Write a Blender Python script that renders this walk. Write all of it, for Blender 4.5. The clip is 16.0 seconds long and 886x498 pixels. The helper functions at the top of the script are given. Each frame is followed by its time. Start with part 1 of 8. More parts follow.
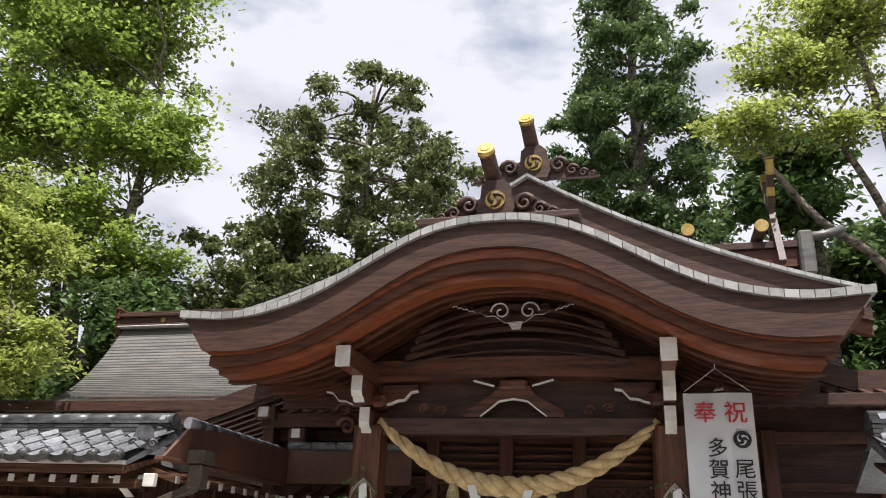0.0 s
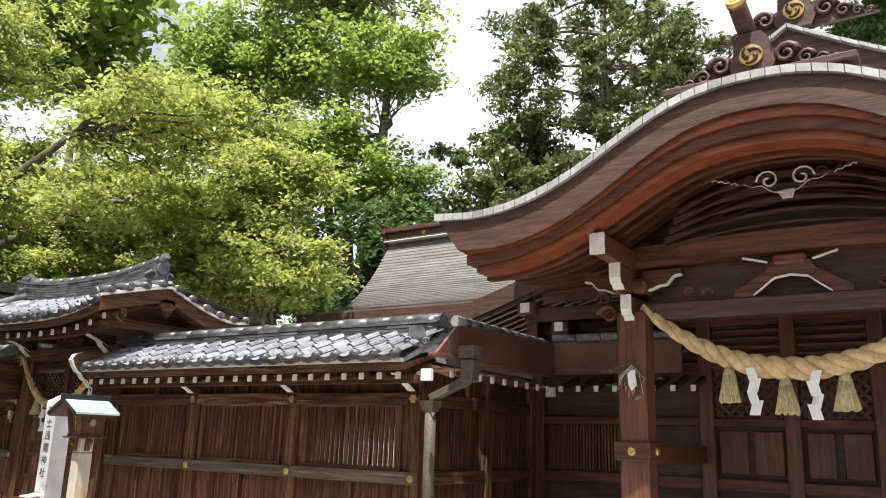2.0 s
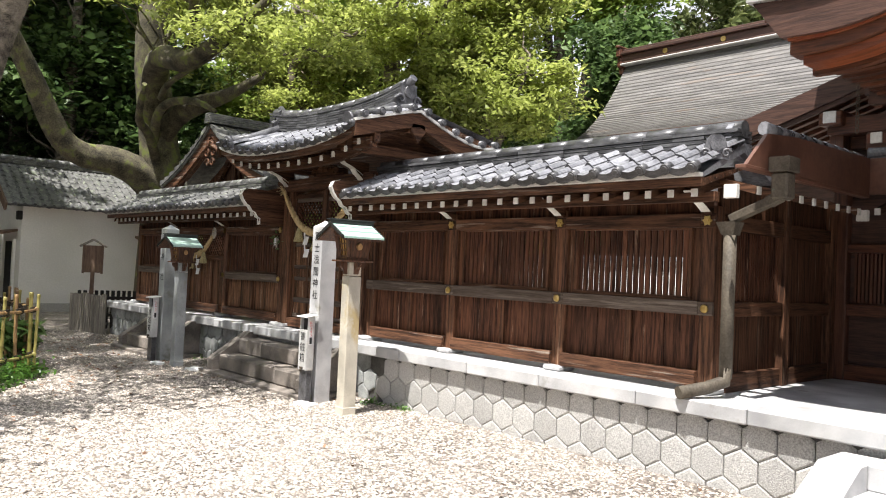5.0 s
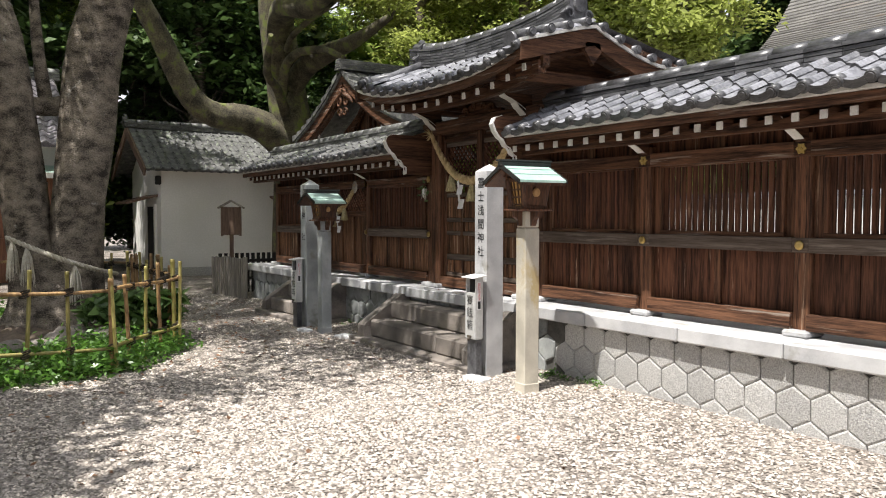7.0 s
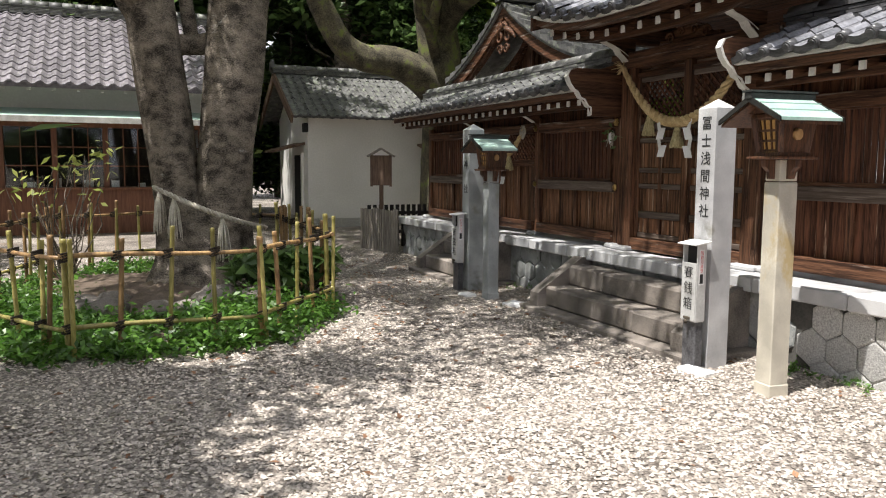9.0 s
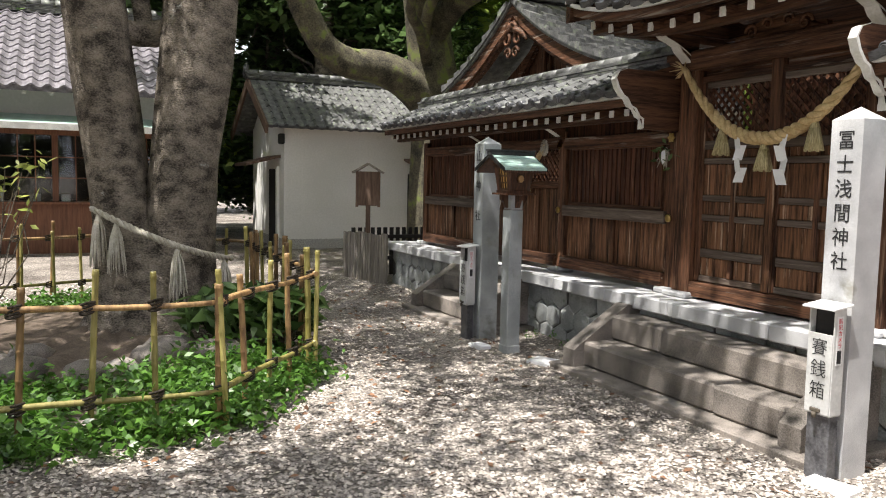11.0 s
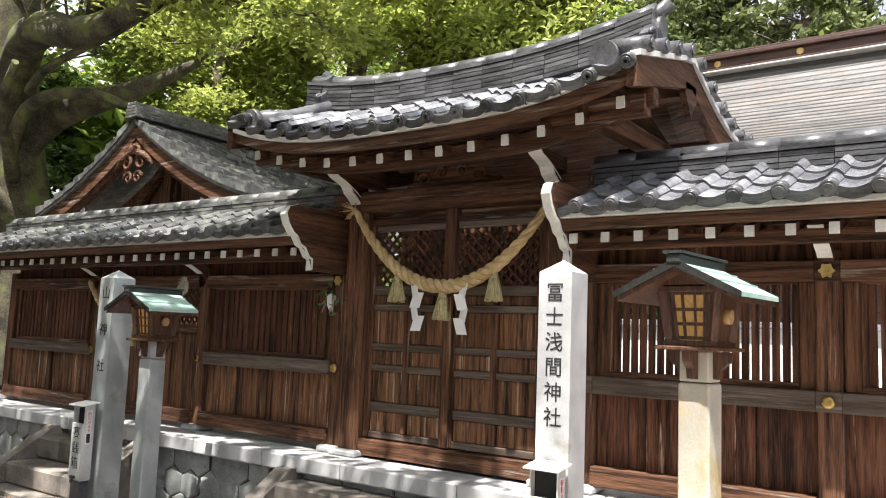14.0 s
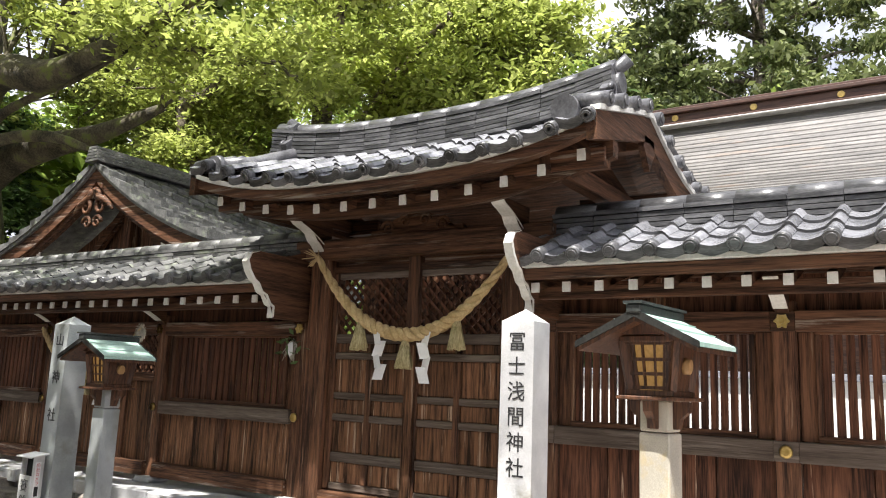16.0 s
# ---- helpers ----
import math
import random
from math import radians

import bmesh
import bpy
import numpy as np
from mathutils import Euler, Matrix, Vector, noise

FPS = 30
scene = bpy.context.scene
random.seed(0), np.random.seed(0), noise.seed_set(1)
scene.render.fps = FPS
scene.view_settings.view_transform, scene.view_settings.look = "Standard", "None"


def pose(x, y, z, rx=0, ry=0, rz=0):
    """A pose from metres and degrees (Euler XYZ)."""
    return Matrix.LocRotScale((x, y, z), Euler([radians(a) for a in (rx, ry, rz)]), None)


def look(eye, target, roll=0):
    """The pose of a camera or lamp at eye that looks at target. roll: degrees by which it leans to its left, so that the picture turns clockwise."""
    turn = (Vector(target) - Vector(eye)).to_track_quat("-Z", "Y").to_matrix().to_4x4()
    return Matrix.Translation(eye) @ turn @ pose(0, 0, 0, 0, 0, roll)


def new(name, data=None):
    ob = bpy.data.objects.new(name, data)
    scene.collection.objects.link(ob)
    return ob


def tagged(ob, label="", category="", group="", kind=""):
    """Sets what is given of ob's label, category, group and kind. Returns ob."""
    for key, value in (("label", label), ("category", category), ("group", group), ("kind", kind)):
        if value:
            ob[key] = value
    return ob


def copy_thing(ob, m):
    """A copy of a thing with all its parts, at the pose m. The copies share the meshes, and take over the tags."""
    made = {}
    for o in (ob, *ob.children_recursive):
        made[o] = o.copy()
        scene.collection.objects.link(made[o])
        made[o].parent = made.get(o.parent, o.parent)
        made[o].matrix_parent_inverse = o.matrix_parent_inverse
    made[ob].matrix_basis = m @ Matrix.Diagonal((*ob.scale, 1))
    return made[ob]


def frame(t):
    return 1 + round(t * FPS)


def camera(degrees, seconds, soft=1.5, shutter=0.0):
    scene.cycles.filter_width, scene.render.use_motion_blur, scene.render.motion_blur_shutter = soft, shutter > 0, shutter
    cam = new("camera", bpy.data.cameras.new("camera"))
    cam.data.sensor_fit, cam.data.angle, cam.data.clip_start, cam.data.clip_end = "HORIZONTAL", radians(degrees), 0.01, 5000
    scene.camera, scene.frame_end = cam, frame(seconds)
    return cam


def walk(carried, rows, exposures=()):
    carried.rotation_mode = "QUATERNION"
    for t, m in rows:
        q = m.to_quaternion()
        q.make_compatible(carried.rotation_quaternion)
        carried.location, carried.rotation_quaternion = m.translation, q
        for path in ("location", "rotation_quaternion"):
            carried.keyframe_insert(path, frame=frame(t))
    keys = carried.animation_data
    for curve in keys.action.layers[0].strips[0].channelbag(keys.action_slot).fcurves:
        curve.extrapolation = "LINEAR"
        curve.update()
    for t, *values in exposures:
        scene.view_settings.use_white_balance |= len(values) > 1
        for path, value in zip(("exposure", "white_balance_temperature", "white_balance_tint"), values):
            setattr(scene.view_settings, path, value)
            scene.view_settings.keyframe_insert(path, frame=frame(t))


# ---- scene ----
cam = camera(58.8, 16.0, soft=1.05)
PATH = [
    (0, (7.236, -6.142, 1.692), (6.761, -4.342, 2.423), 2.4),
    (0.5, (7.268, -6.074, 1.692), (6.739, -4.292, 2.429), 0.8),
    (1, (7.31, -5.98, 1.678), (6.595, -4.246, 2.373), 0.2),
    (1.5, (7.277, -5.924, 1.65), (6.312, -4.262, 2.205), 1.2),
    (2, (7.183, -5.964, 1.648), (6.113, -4.342, 2.119), 1.8),
    (2.5, (7.053, -5.998, 1.632), (5.951, -4.389, 2.076), 1.6),
    (3, (6.926, -6.012, 1.605), (5.766, -4.423, 1.967), 1.5),
    (3.5, (6.821, -5.929, 1.572), (5.592, -4.373, 1.838), 1.4),
    (4, (6.683, -5.778, 1.55), (5.338, -4.314, 1.767), 1.6),
    (4.5, (6.453, -5.721, 1.515), (4.998, -4.355, 1.641), 2.7),
    (4.7, (6.365, -5.744, 1.515), (4.894, -4.391, 1.606), 2.7),
    (6.8, (5.032, -5.422, 1.515), (3.399, -4.27, 1.444), 0.4),
    (7, (4.856, -5.334, 1.503), (3.185, -4.238, 1.421), 0.1),
    (7.5, (4.501, -5.23, 1.512), (2.7, -4.366, 1.4), 0.5),
    (8, (4.145, -5.315, 1.47), (2.304, -4.554, 1.293), 0.2),
    (8.2, (4.03, -5.291, 1.467), (2.192, -4.528, 1.27), -0.1),
    (10.3, (2.28, -4.706, 1.564), (0.474, -3.872, 1.36), 1.1),
    (10.5, (2.116, -4.68, 1.549), (0.302, -3.859, 1.358), 1.3),
    (11, (1.739, -4.689, 1.562), (-0.061, -3.835, 1.389), 1.2),
    (11.5, (1.407, -4.637, 1.559), (-0.387, -3.765, 1.417), 0.8),
    (12, (1.114, -4.615, 1.572), (-0.635, -3.647, 1.495), 1.3),
    (12.5, (0.851, -4.686, 1.581), (-0.715, -3.441, 1.57), 1.6),
    (13, (0.771, -4.664, 1.581), (-0.626, -3.233, 1.639), 1.6),
    (13.5, (0.749, -4.662, 1.578), (-0.518, -3.121, 1.726), 1.6),
    (14, (0.762, -4.669, 1.586), (-0.392, -3.05, 1.799), 2.2),
    (14.5, (0.77, -4.666, 1.588), (-0.329, -3.012, 1.827), 2.6),
    (15, (0.775, -4.673, 1.587), (-0.289, -3.0, 1.851), 2.6),
    (15.5, (0.775, -4.685, 1.59), (-0.285, -3.016, 1.893), 2.6),
    (16, (0.771, -4.679, 1.593), (-0.301, -3.024, 1.928), 2.3),
]
walk(cam, [(t, look(eye, target, roll)) for t, eye, target, roll in PATH],
     [(0.0, 0.38), (1.0, 0.36), (2.0, 0.95), (3.5, 1.0), (4.7, 0.98), (7.0, 0.62), (8.2, 0.6), (10.3, 0.82), (12.0, 1.1), (13.5, 1.28), (16.0, 1.25)])
SUN_DIR = (0.12, -0.40, 1.0)
SUN_EL, SUN_AZ = 67.3, 163.3

# ---------- world, sun ----------
world = bpy.data.worlds.new("sky_world")
scene.world = world
world.use_nodes = True
wn = world.node_tree
sky = wn.nodes.new("ShaderNodeTexSky")
sky.sky_type = "NISHITA"
sky.sun_disc = False
sky.sun_elevation = radians(SUN_EL)
sky.sun_rotation = radians(SUN_AZ)
sky.air_density = 1.0
sky.dust_density = 2.0
tcw = wn.nodes.new("ShaderNodeTexCoord")
mpw = wn.nodes.new("ShaderNodeMapping")
mpw.inputs["Scale"].default_value = (1.0, 1.0, 2.2)
cl = wn.nodes.new("ShaderNodeTexNoise")
cl.inputs["Scale"].default_value = 2.6
cl.inputs["Detail"].default_value = 7
cl.inputs["Roughness"].default_value = 0.55
rampw = wn.nodes.new("ShaderNodeValToRGB")
rampw.color_ramp.elements[0].position, rampw.color_ramp.elements[1].position = 0.26, 0.42
rampg = wn.nodes.new("ShaderNodeValToRGB")
rampg.color_ramp.elements[0].position, rampg.color_ramp.elements[0].color = 0.47, (5.8, 5.85, 6.4, 1)
rampg.color_ramp.elements[1].position, rampg.color_ramp.elements[1].color = 0.66, (2.9, 3.05, 3.7, 1)
cl2 = wn.nodes.new("ShaderNodeTexNoise")
cl2.inputs["Scale"].default_value = 3.4
cl2.inputs["Detail"].default_value = 6
mixw = wn.nodes.new("ShaderNodeMix")
mixw.data_type = "RGBA"
bgw = wn.nodes["Background"]
bgw.inputs["Strength"].default_value = 0.12
wn.links.new(tcw.outputs["Generated"], mpw.inputs["Vector"])
wn.links.new(mpw.outputs["Vector"], cl.inputs["Vector"])
wn.links.new(mpw.outputs["Vector"], cl2.inputs["Vector"])
wn.links.new(cl.outputs["Fac"], rampw.inputs["Fac"])
wn.links.new(cl2.outputs["Fac"], rampg.inputs["Fac"])
wn.links.new(rampw.outputs["Color"], mixw.inputs["Factor"])
wn.links.new(sky.outputs["Color"], mixw.inputs["A"])
wn.links.new(rampg.outputs["Color"], mixw.inputs["B"])
wn.links.new(mixw.outputs["Result"], bgw.inputs["Color"])

sun_data = bpy.data.lights.new("sun", "SUN")
sun_data.energy, sun_data.angle, sun_data.color = 5.0, radians(0.5), (1.0, 0.96, 0.91)
sun = new("sun", sun_data)
sun.matrix_world = look(Vector(SUN_DIR) * 50, (0, 0, 0))


# ---------- materials ----------
def material(name, c1, c2, rough=0.7, scale=6.0, stretch=(1, 1, 1), bump=0.15, fine=60.0, metal=0.0, spec=0.5,
             wear=None, wear_at=0.62, wear_scale=3.0, rand=0.0, detail=6.0, islands=False, through_light=0.0, lo=0.62, hi=0.98, bdist=0.01, glow=0.0):
    m = bpy.data.materials.new(name)
    m.use_nodes = True
    nt = m.node_tree
    n, l = nt.nodes, nt.links
    bs = n["Principled BSDF"]
    bs.inputs["Roughness"].default_value = rough
    bs.inputs["Metallic"].default_value = metal
    bs.inputs["Specular IOR Level"].default_value = spec
    tc = n.new("ShaderNodeTexCoord")
    mp = n.new("ShaderNodeMapping")
    mp.inputs["Scale"].default_value = stretch
    info = n.new("ShaderNodeObjectInfo")
    geo = n.new("ShaderNodeNewGeometry")
    rnd = geo.outputs["Random Per Island"] if islands else info.outputs["Random"]
    off = n.new("ShaderNodeVectorMath")
    off.operation = "MULTIPLY_ADD"
    comb = n.new("ShaderNodeCombineXYZ")
    for i in range(3):
        l.new(rnd, comb.inputs[i])
    l.new(comb.outputs[0], off.inputs[0])
    off.inputs[1].default_value = (17, 23, 31)
    l.new(tc.outputs["Object"], off.inputs[2])
    l.new(off.outputs[0], mp.inputs["Vector"])
    a = n.new("ShaderNodeTexNoise")
    a.inputs["Scale"].default_value, a.inputs["Detail"].default_value = scale, detail
    b = n.new("ShaderNodeTexNoise")
    b.inputs["Scale"].default_value, b.inputs["Detail"].default_value = fine, 4
    l.new(mp.outputs[0], a.inputs["Vector"])
    l.new(mp.outputs[0], b.inputs["Vector"])
    add = n.new("ShaderNodeMath")
    add.operation = "MULTIPLY_ADD"
    l.new(b.outputs["Fac"], add.inputs[0])
    add.inputs[1].default_value = 0.6
    l.new(a.outputs["Fac"], add.inputs[2])
    ramp = n.new("ShaderNodeValToRGB")
    ramp.color_ramp.elements[0].position, ramp.color_ramp.elements[0].color = lo, (*c1, 1)
    ramp.color_ramp.elements[1].position, ramp.color_ramp.elements[1].color = hi, (*c2, 1)
    l.new(add.outputs[0], ramp.inputs["Fac"])
    col = ramp.outputs["Color"]
    if wear:
        w = n.new("ShaderNodeTexNoise")
        w.inputs["Scale"].default_value, w.inputs["Detail"].default_value = wear_scale, 8
        w.inputs["Roughness"].default_value = 0.65
        l.new(mp.outputs[0], w.inputs["Vector"])
        wr = n.new("ShaderNodeValToRGB")
        wr.color_ramp.elements[0].position, wr.color_ramp.elements[1].position = wear_at, wear_at + 0.09
        l.new(w.outputs["Fac"], wr.inputs["Fac"])
        mx = n.new("ShaderNodeMix")
        mx.data_type = "RGBA"
        l.new(wr.outputs["Color"], mx.inputs["Factor"])
        l.new(col, mx.inputs["A"])
        mx.inputs["B"].default_value = (*wear, 1)
        col = mx.outputs["Result"]
    if rand:
        hs = n.new("ShaderNodeHueSaturation")
        mr = n.new("ShaderNodeMapRange")
        mr.inputs["To Min"].default_value, mr.inputs["To Max"].default_value = 1 - rand, 1 + rand
        l.new(rnd, mr.inputs["Value"])
        l.new(mr.outputs[0], hs.inputs["Value"])
        l.new(col, hs.inputs["Color"])
        col = hs.outputs["Color"]
    l.new(col, bs.inputs["Base Color"])
    if bump:
        bp = n.new("ShaderNodeBump")
        bp.inputs["Strength"].default_value, bp.inputs["Distance"].default_value = bump, bdist
        l.new(add.outputs[0], bp.inputs["Height"])
        l.new(bp.outputs[0], bs.inputs["Normal"])
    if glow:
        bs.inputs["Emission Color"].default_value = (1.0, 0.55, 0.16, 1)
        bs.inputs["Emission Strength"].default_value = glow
    if through_light:
        tr = n.new("ShaderNodeBsdfTranslucent")
        l.new(col, tr.inputs["Color"])
        ms = n.new("ShaderNodeMixShader")
        ms.inputs[0].default_value = through_light
        l.new(bs.outputs[0], ms.inputs[1])
        l.new(tr.outputs[0], ms.inputs[2])
        l.new(ms.outputs[0], n["Material Output"].inputs["Surface"])
    return m


GR = (9, 9, 0.7)   # upright grain
GX = (0.7, 9, 9)   # grain along x
GY = (9, 0.7, 9)   # grain along y
M = {}
M["wood_v"] = material("dark_wood_upright", (0.022, 0.010, 0.006), (0.17, 0.080, 0.044), 0.62, 2.4, (14, 14, 0.7), 0.5, 14, spec=0.22, wear=(0.34, 0.23, 0.155), wear_at=0.61, wear_scale=1.6, rand=0.22)
M["wood_x"] = material("dark_wood_along", (0.022, 0.010, 0.006), (0.16, 0.076, 0.042), 0.62, 2.4, (0.7, 14, 14), 0.5, 14, spec=0.22, wear=(0.29, 0.24, 0.20), wear_at=0.58, wear_scale=1.6, rand=0.22)
M["wood_y"] = material("dark_wood_deep", (0.022, 0.010, 0.006), (0.13, 0.062, 0.034), 0.62, 2.4, (14, 0.7, 14), 0.5, 14, spec=0.22, wear=(0.27, 0.18, 0.12), wear_at=0.68, wear_scale=1.6, rand=0.22)
M["board"] = material("weathered_board", (0.018, 0.007, 0.004), (0.15, 0.064, 0.036), 0.65, 2.0, (14, 14, 0.7), 0.5, 12, spec=0.2, wear=(0.45, 0.33, 0.24), wear_at=0.645, wear_scale=1.5, rand=0.25)
M["rail_grey"] = material("greyed_rail_wood", (0.075, 0.054, 0.042), (0.155, 0.122, 0.10), 0.7, 2.4, (0.7, 14, 14), 0.4, 14, spec=0.2, wear=(0.22, 0.18, 0.15), wear_at=0.57, wear_scale=1.4, rand=0.15)
M["hall"] = material("reddish_hall_wood", (0.045, 0.017, 0.010), (0.16, 0.06, 0.032), 0.45, 3, GX, 0.2, 14, spec=0.4, rand=0.16)
M["hall_v"] = material("reddish_hall_wood_upright", (0.06, 0.022, 0.012), (0.15, 0.06, 0.032), 0.45, 3, GR, 0.15, 14, wear=(0.22, 0.12, 0.07), wear_at=0.66, wear_scale=1.5, rand=0.12)
M["hall_red"] = material("red_brown_moulding", (0.12, 0.034, 0.014), (0.30, 0.085, 0.034), 0.35, 3, GX, 0.15, 14)
M["hall_dark"] = material("black_brown_board", (0.042, 0.022, 0.017), (0.10, 0.051, 0.037), 0.5, 3, GX, 0.2, 12, spec=0.4)
M["white"] = material("white_painted_end", (0.62, 0.60, 0.55), (0.82, 0.80, 0.76), 0.7, 5, bump=0.05)
M["tile"] = material("grey_roof_tile", (0.115, 0.117, 0.128), (0.29, 0.292, 0.315), 0.22, 3, bump=0.06, fine=40, wear=(0.07, 0.07, 0.073), wear_at=0.66, wear_scale=5, rand=0.2)
# dark ridge tile, also the painted shade on tile front faces
M["tile_ridge_shade"] = material("dark_ridge_and_front_shade_tile", (0.03, 0.03, 0.032), (0.13, 0.13, 0.136), 0.33, 6, (0.6, 3, 3), 0.2, 60, wear=(0.36, 0.36, 0.35), wear_at=0.69, wear_scale=6, rand=0.3)
M["tile_old"] = material("mossy_roof_tile", (0.06, 0.06, 0.058), (0.16, 0.16, 0.155), 0.5, 9, bump=0.2, fine=70, wear=(0.20, 0.22, 0.17), wear_at=0.55, wear_scale=6, rand=0.3)
M["tile_office"] = material("purple_grey_roof_tile", (0.13, 0.12, 0.13), (0.27, 0.25, 0.27), 0.35, 9, bump=0.1, fine=60, rand=0.2, islands=True)
M["mortar"] = material("white_plaster_edge", (0.5, 0.49, 0.46), (0.7, 0.69, 0.66), 0.8, 8, bump=0.1, wear=(0.3, 0.29, 0.27), wear_at=0.62, wear_scale=6)
M["copper"] = material("brown_grey_copper_roof", (0.105, 0.10, 0.096), (0.20, 0.19, 0.18), 0.45, 2.5, (0.6, 3, 3), 0.08, 20, metal=0.1, wear=(0.19, 0.155, 0.13), wear_at=0.60, wear_scale=1.2, rand=0.14)
M["plate"] = material("pale_roof_plate", (0.30, 0.30, 0.30), (0.48, 0.47, 0.46), 0.45, 4, bump=0.1, fine=30, metal=0.2, rand=0.15)
M["door_board"] = material("sun_bleached_board", (0.024, 0.011, 0.006), (0.26, 0.128, 0.068), 0.65, 2.0, (16, 16, 0.7), 0.7, 12, spec=0.2, wear=(0.52, 0.37, 0.26), wear_at=0.585, wear_scale=1.6, rand=0.32)
M["gutter"] = material("brown_copper_box", (0.10, 0.045, 0.03), (0.16, 0.075, 0.05), 0.45, 2.5, bump=0.05, fine=25)
M["pipe"] = material("aged_copper_pipe", (0.065, 0.054, 0.042), (0.135, 0.115, 0.088), 0.65, 6, bump=0.1, spec=0.25, wear=(0.14, 0.20, 0.16), wear_at=0.66, wear_scale=5)
M["gold"] = material("gilded_metal", (0.46, 0.31, 0.09), (0.70, 0.51, 0.20), 0.35, 8, bump=0.1, metal=0.85, rand=0.1)
M["granite"] = material("pale_granite", (0.34, 0.34, 0.35), (0.60, 0.60, 0.60), 0.75, 3, bump=0.2, fine=260, wear=(0.30, 0.29, 0.26), wear_at=0.6, wear_scale=2.5, rand=0.1)
M["granite_y"] = material("yellowed_granite", (0.40, 0.37, 0.31), (0.68, 0.635, 0.53), 0.75, 3, bump=0.2, fine=260, wear=(0.46, 0.36, 0.19), wear_at=0.54, wear_scale=2.0)
M["granite_g"] = material("grey_green_granite", (0.25, 0.27, 0.27), (0.46, 0.48, 0.48), 0.75, 3, bump=0.2, fine=260, wear=(0.24, 0.25, 0.22), wear_at=0.55, wear_scale=2.0)
M["hex"] = material("hexagonal_facing_stone", (0.29, 0.285, 0.275), (0.60, 0.59, 0.57), 0.85, 90, bump=0.6, fine=260, rand=0.13)
M["joint"] = material("dark_stone_joint", (0.05, 0.05, 0.045), (0.11, 0.105, 0.095), 0.9, 8, bump=0.4)
M["hex_d"] = material("dark_polygon_stone", (0.17, 0.18, 0.175), (0.40, 0.41, 0.40), 0.8, 4, bump=0.5, fine=90, wear=(0.19, 0.22, 0.18), wear_at=0.6, wear_scale=4, rand=0.2)
M["concrete"] = material("exposed_aggregate", (0.28, 0.27, 0.25), (0.60, 0.58, 0.54), 0.85, 45, bump=0.5, fine=160)
M["step"] = material("worn_step_stone", (0.09, 0.08, 0.07), (0.31, 0.27, 0.235), 0.85, 3, bump=0.5, fine=110, wear=(0.16, 0.15, 0.14), wear_at=0.6, wear_scale=3, rand=0.12)
M["tile_dark"] = material("dark_weathered_tile", (0.045, 0.045, 0.05), (0.16, 0.16, 0.17), 0.35, 9, bump=0.15, fine=70, wear=(0.34, 0.34, 0.34), wear_at=0.64, wear_scale=9, rand=0.25)
M["patina"] = material("green_copper_patina", (0.32, 0.48, 0.42), (0.50, 0.66, 0.59), 0.38, 5, bump=0.08, wear=(0.16, 0.24, 0.21), wear_at=0.66, wear_scale=6, rand=0.05)
M["lantern_wood"] = material("lantern_wood", (0.04, 0.017, 0.010), (0.135, 0.060, 0.030), 0.5, 4, GR, 0.2, 16, rand=0.15)
M["plaster"] = material("white_plaster_wall", (0.70, 0.685, 0.64), (0.82, 0.80, 0.76), 0.9, 0.8, bump=0.04, fine=25, wear=(0.50, 0.48, 0.43), wear_at=0.64, wear_scale=1.2)
M["bark"] = material("grey_bark", (0.045, 0.038, 0.031), (0.30, 0.255, 0.205), 0.92, 2.4, (2.0, 2.0, 3.4), 1.0, 24, spec=0.2, bdist=0.03, wear=(0.46, 0.45, 0.41), wear_at=0.655, wear_scale=2.2)
M["bark_moss"] = material("mossy_bark", (0.03, 0.026, 0.018), (0.16, 0.14, 0.09), 0.9, 1.4, (2, 2, 2), 1.0, 16, wear=(0.15, 0.18, 0.045), wear_at=0.54, wear_scale=1.4)
M["straw"] = material("straw_rope", (0.42, 0.29, 0.13), (0.68, 0.52, 0.28), 0.8, 12, bump=0.4, fine=70)
M["straw_old"] = material("old_straw", (0.36, 0.32, 0.25), (0.60, 0.56, 0.48), 0.85, 12, bump=0.4, fine=70)
M["tassel"] = material("straw_tassel", (0.32, 0.27, 0.13), (0.60, 0.52, 0.30), 0.85, 10, (12, 12, 0.6), 0.6, 20)
M["paper"] = material("white_paper", (0.74, 0.74, 0.74), (0.84, 0.84, 0.84), 0.7, 4, bump=0.03)
M["cloth"] = material("white_banner_cloth", (0.66, 0.67, 0.70), (0.76, 0.77, 0.80), 0.8, 4, bump=0.08, fine=200)
M["ink"] = material("black_ink", (0.012, 0.012, 0.014), (0.03, 0.03, 0.03), 0.6, 20, bump=0)
M["red_ink"] = material("red_ink", (0.52, 0.02, 0.03), (0.62, 0.04, 0.05), 0.6, 20, bump=0)
# black paint; on the office sheet it stands in for an unlit room
M["black"] = material("black_paint_and_dark_void", (0.008, 0.008, 0.008), (0.02, 0.018, 0.016), 0.7, 5, bump=0.05)
M["bamboo"] = material("tan_bamboo", (0.15, 0.085, 0.04), (0.36, 0.225, 0.095), 0.45, 3, (4, 4, 0.8), 0.12, 12, wear=(0.16, 0.10, 0.05), wear_at=0.6, wear_scale=1.5, rand=0.35)
M["bamboo_g"] = material("green_yellow_bamboo", (0.22, 0.19, 0.05), (0.44, 0.38, 0.13), 0.4, 3, (4, 4, 0.8), 0.1, 12, wear=(0.22, 0.15, 0.06), wear_at=0.6, wear_scale=1.5, rand=0.25)
M["twine"] = material("black_twine", (0.02, 0.015, 0.01), (0.06, 0.045, 0.03), 0.9, 30, bump=0.4)
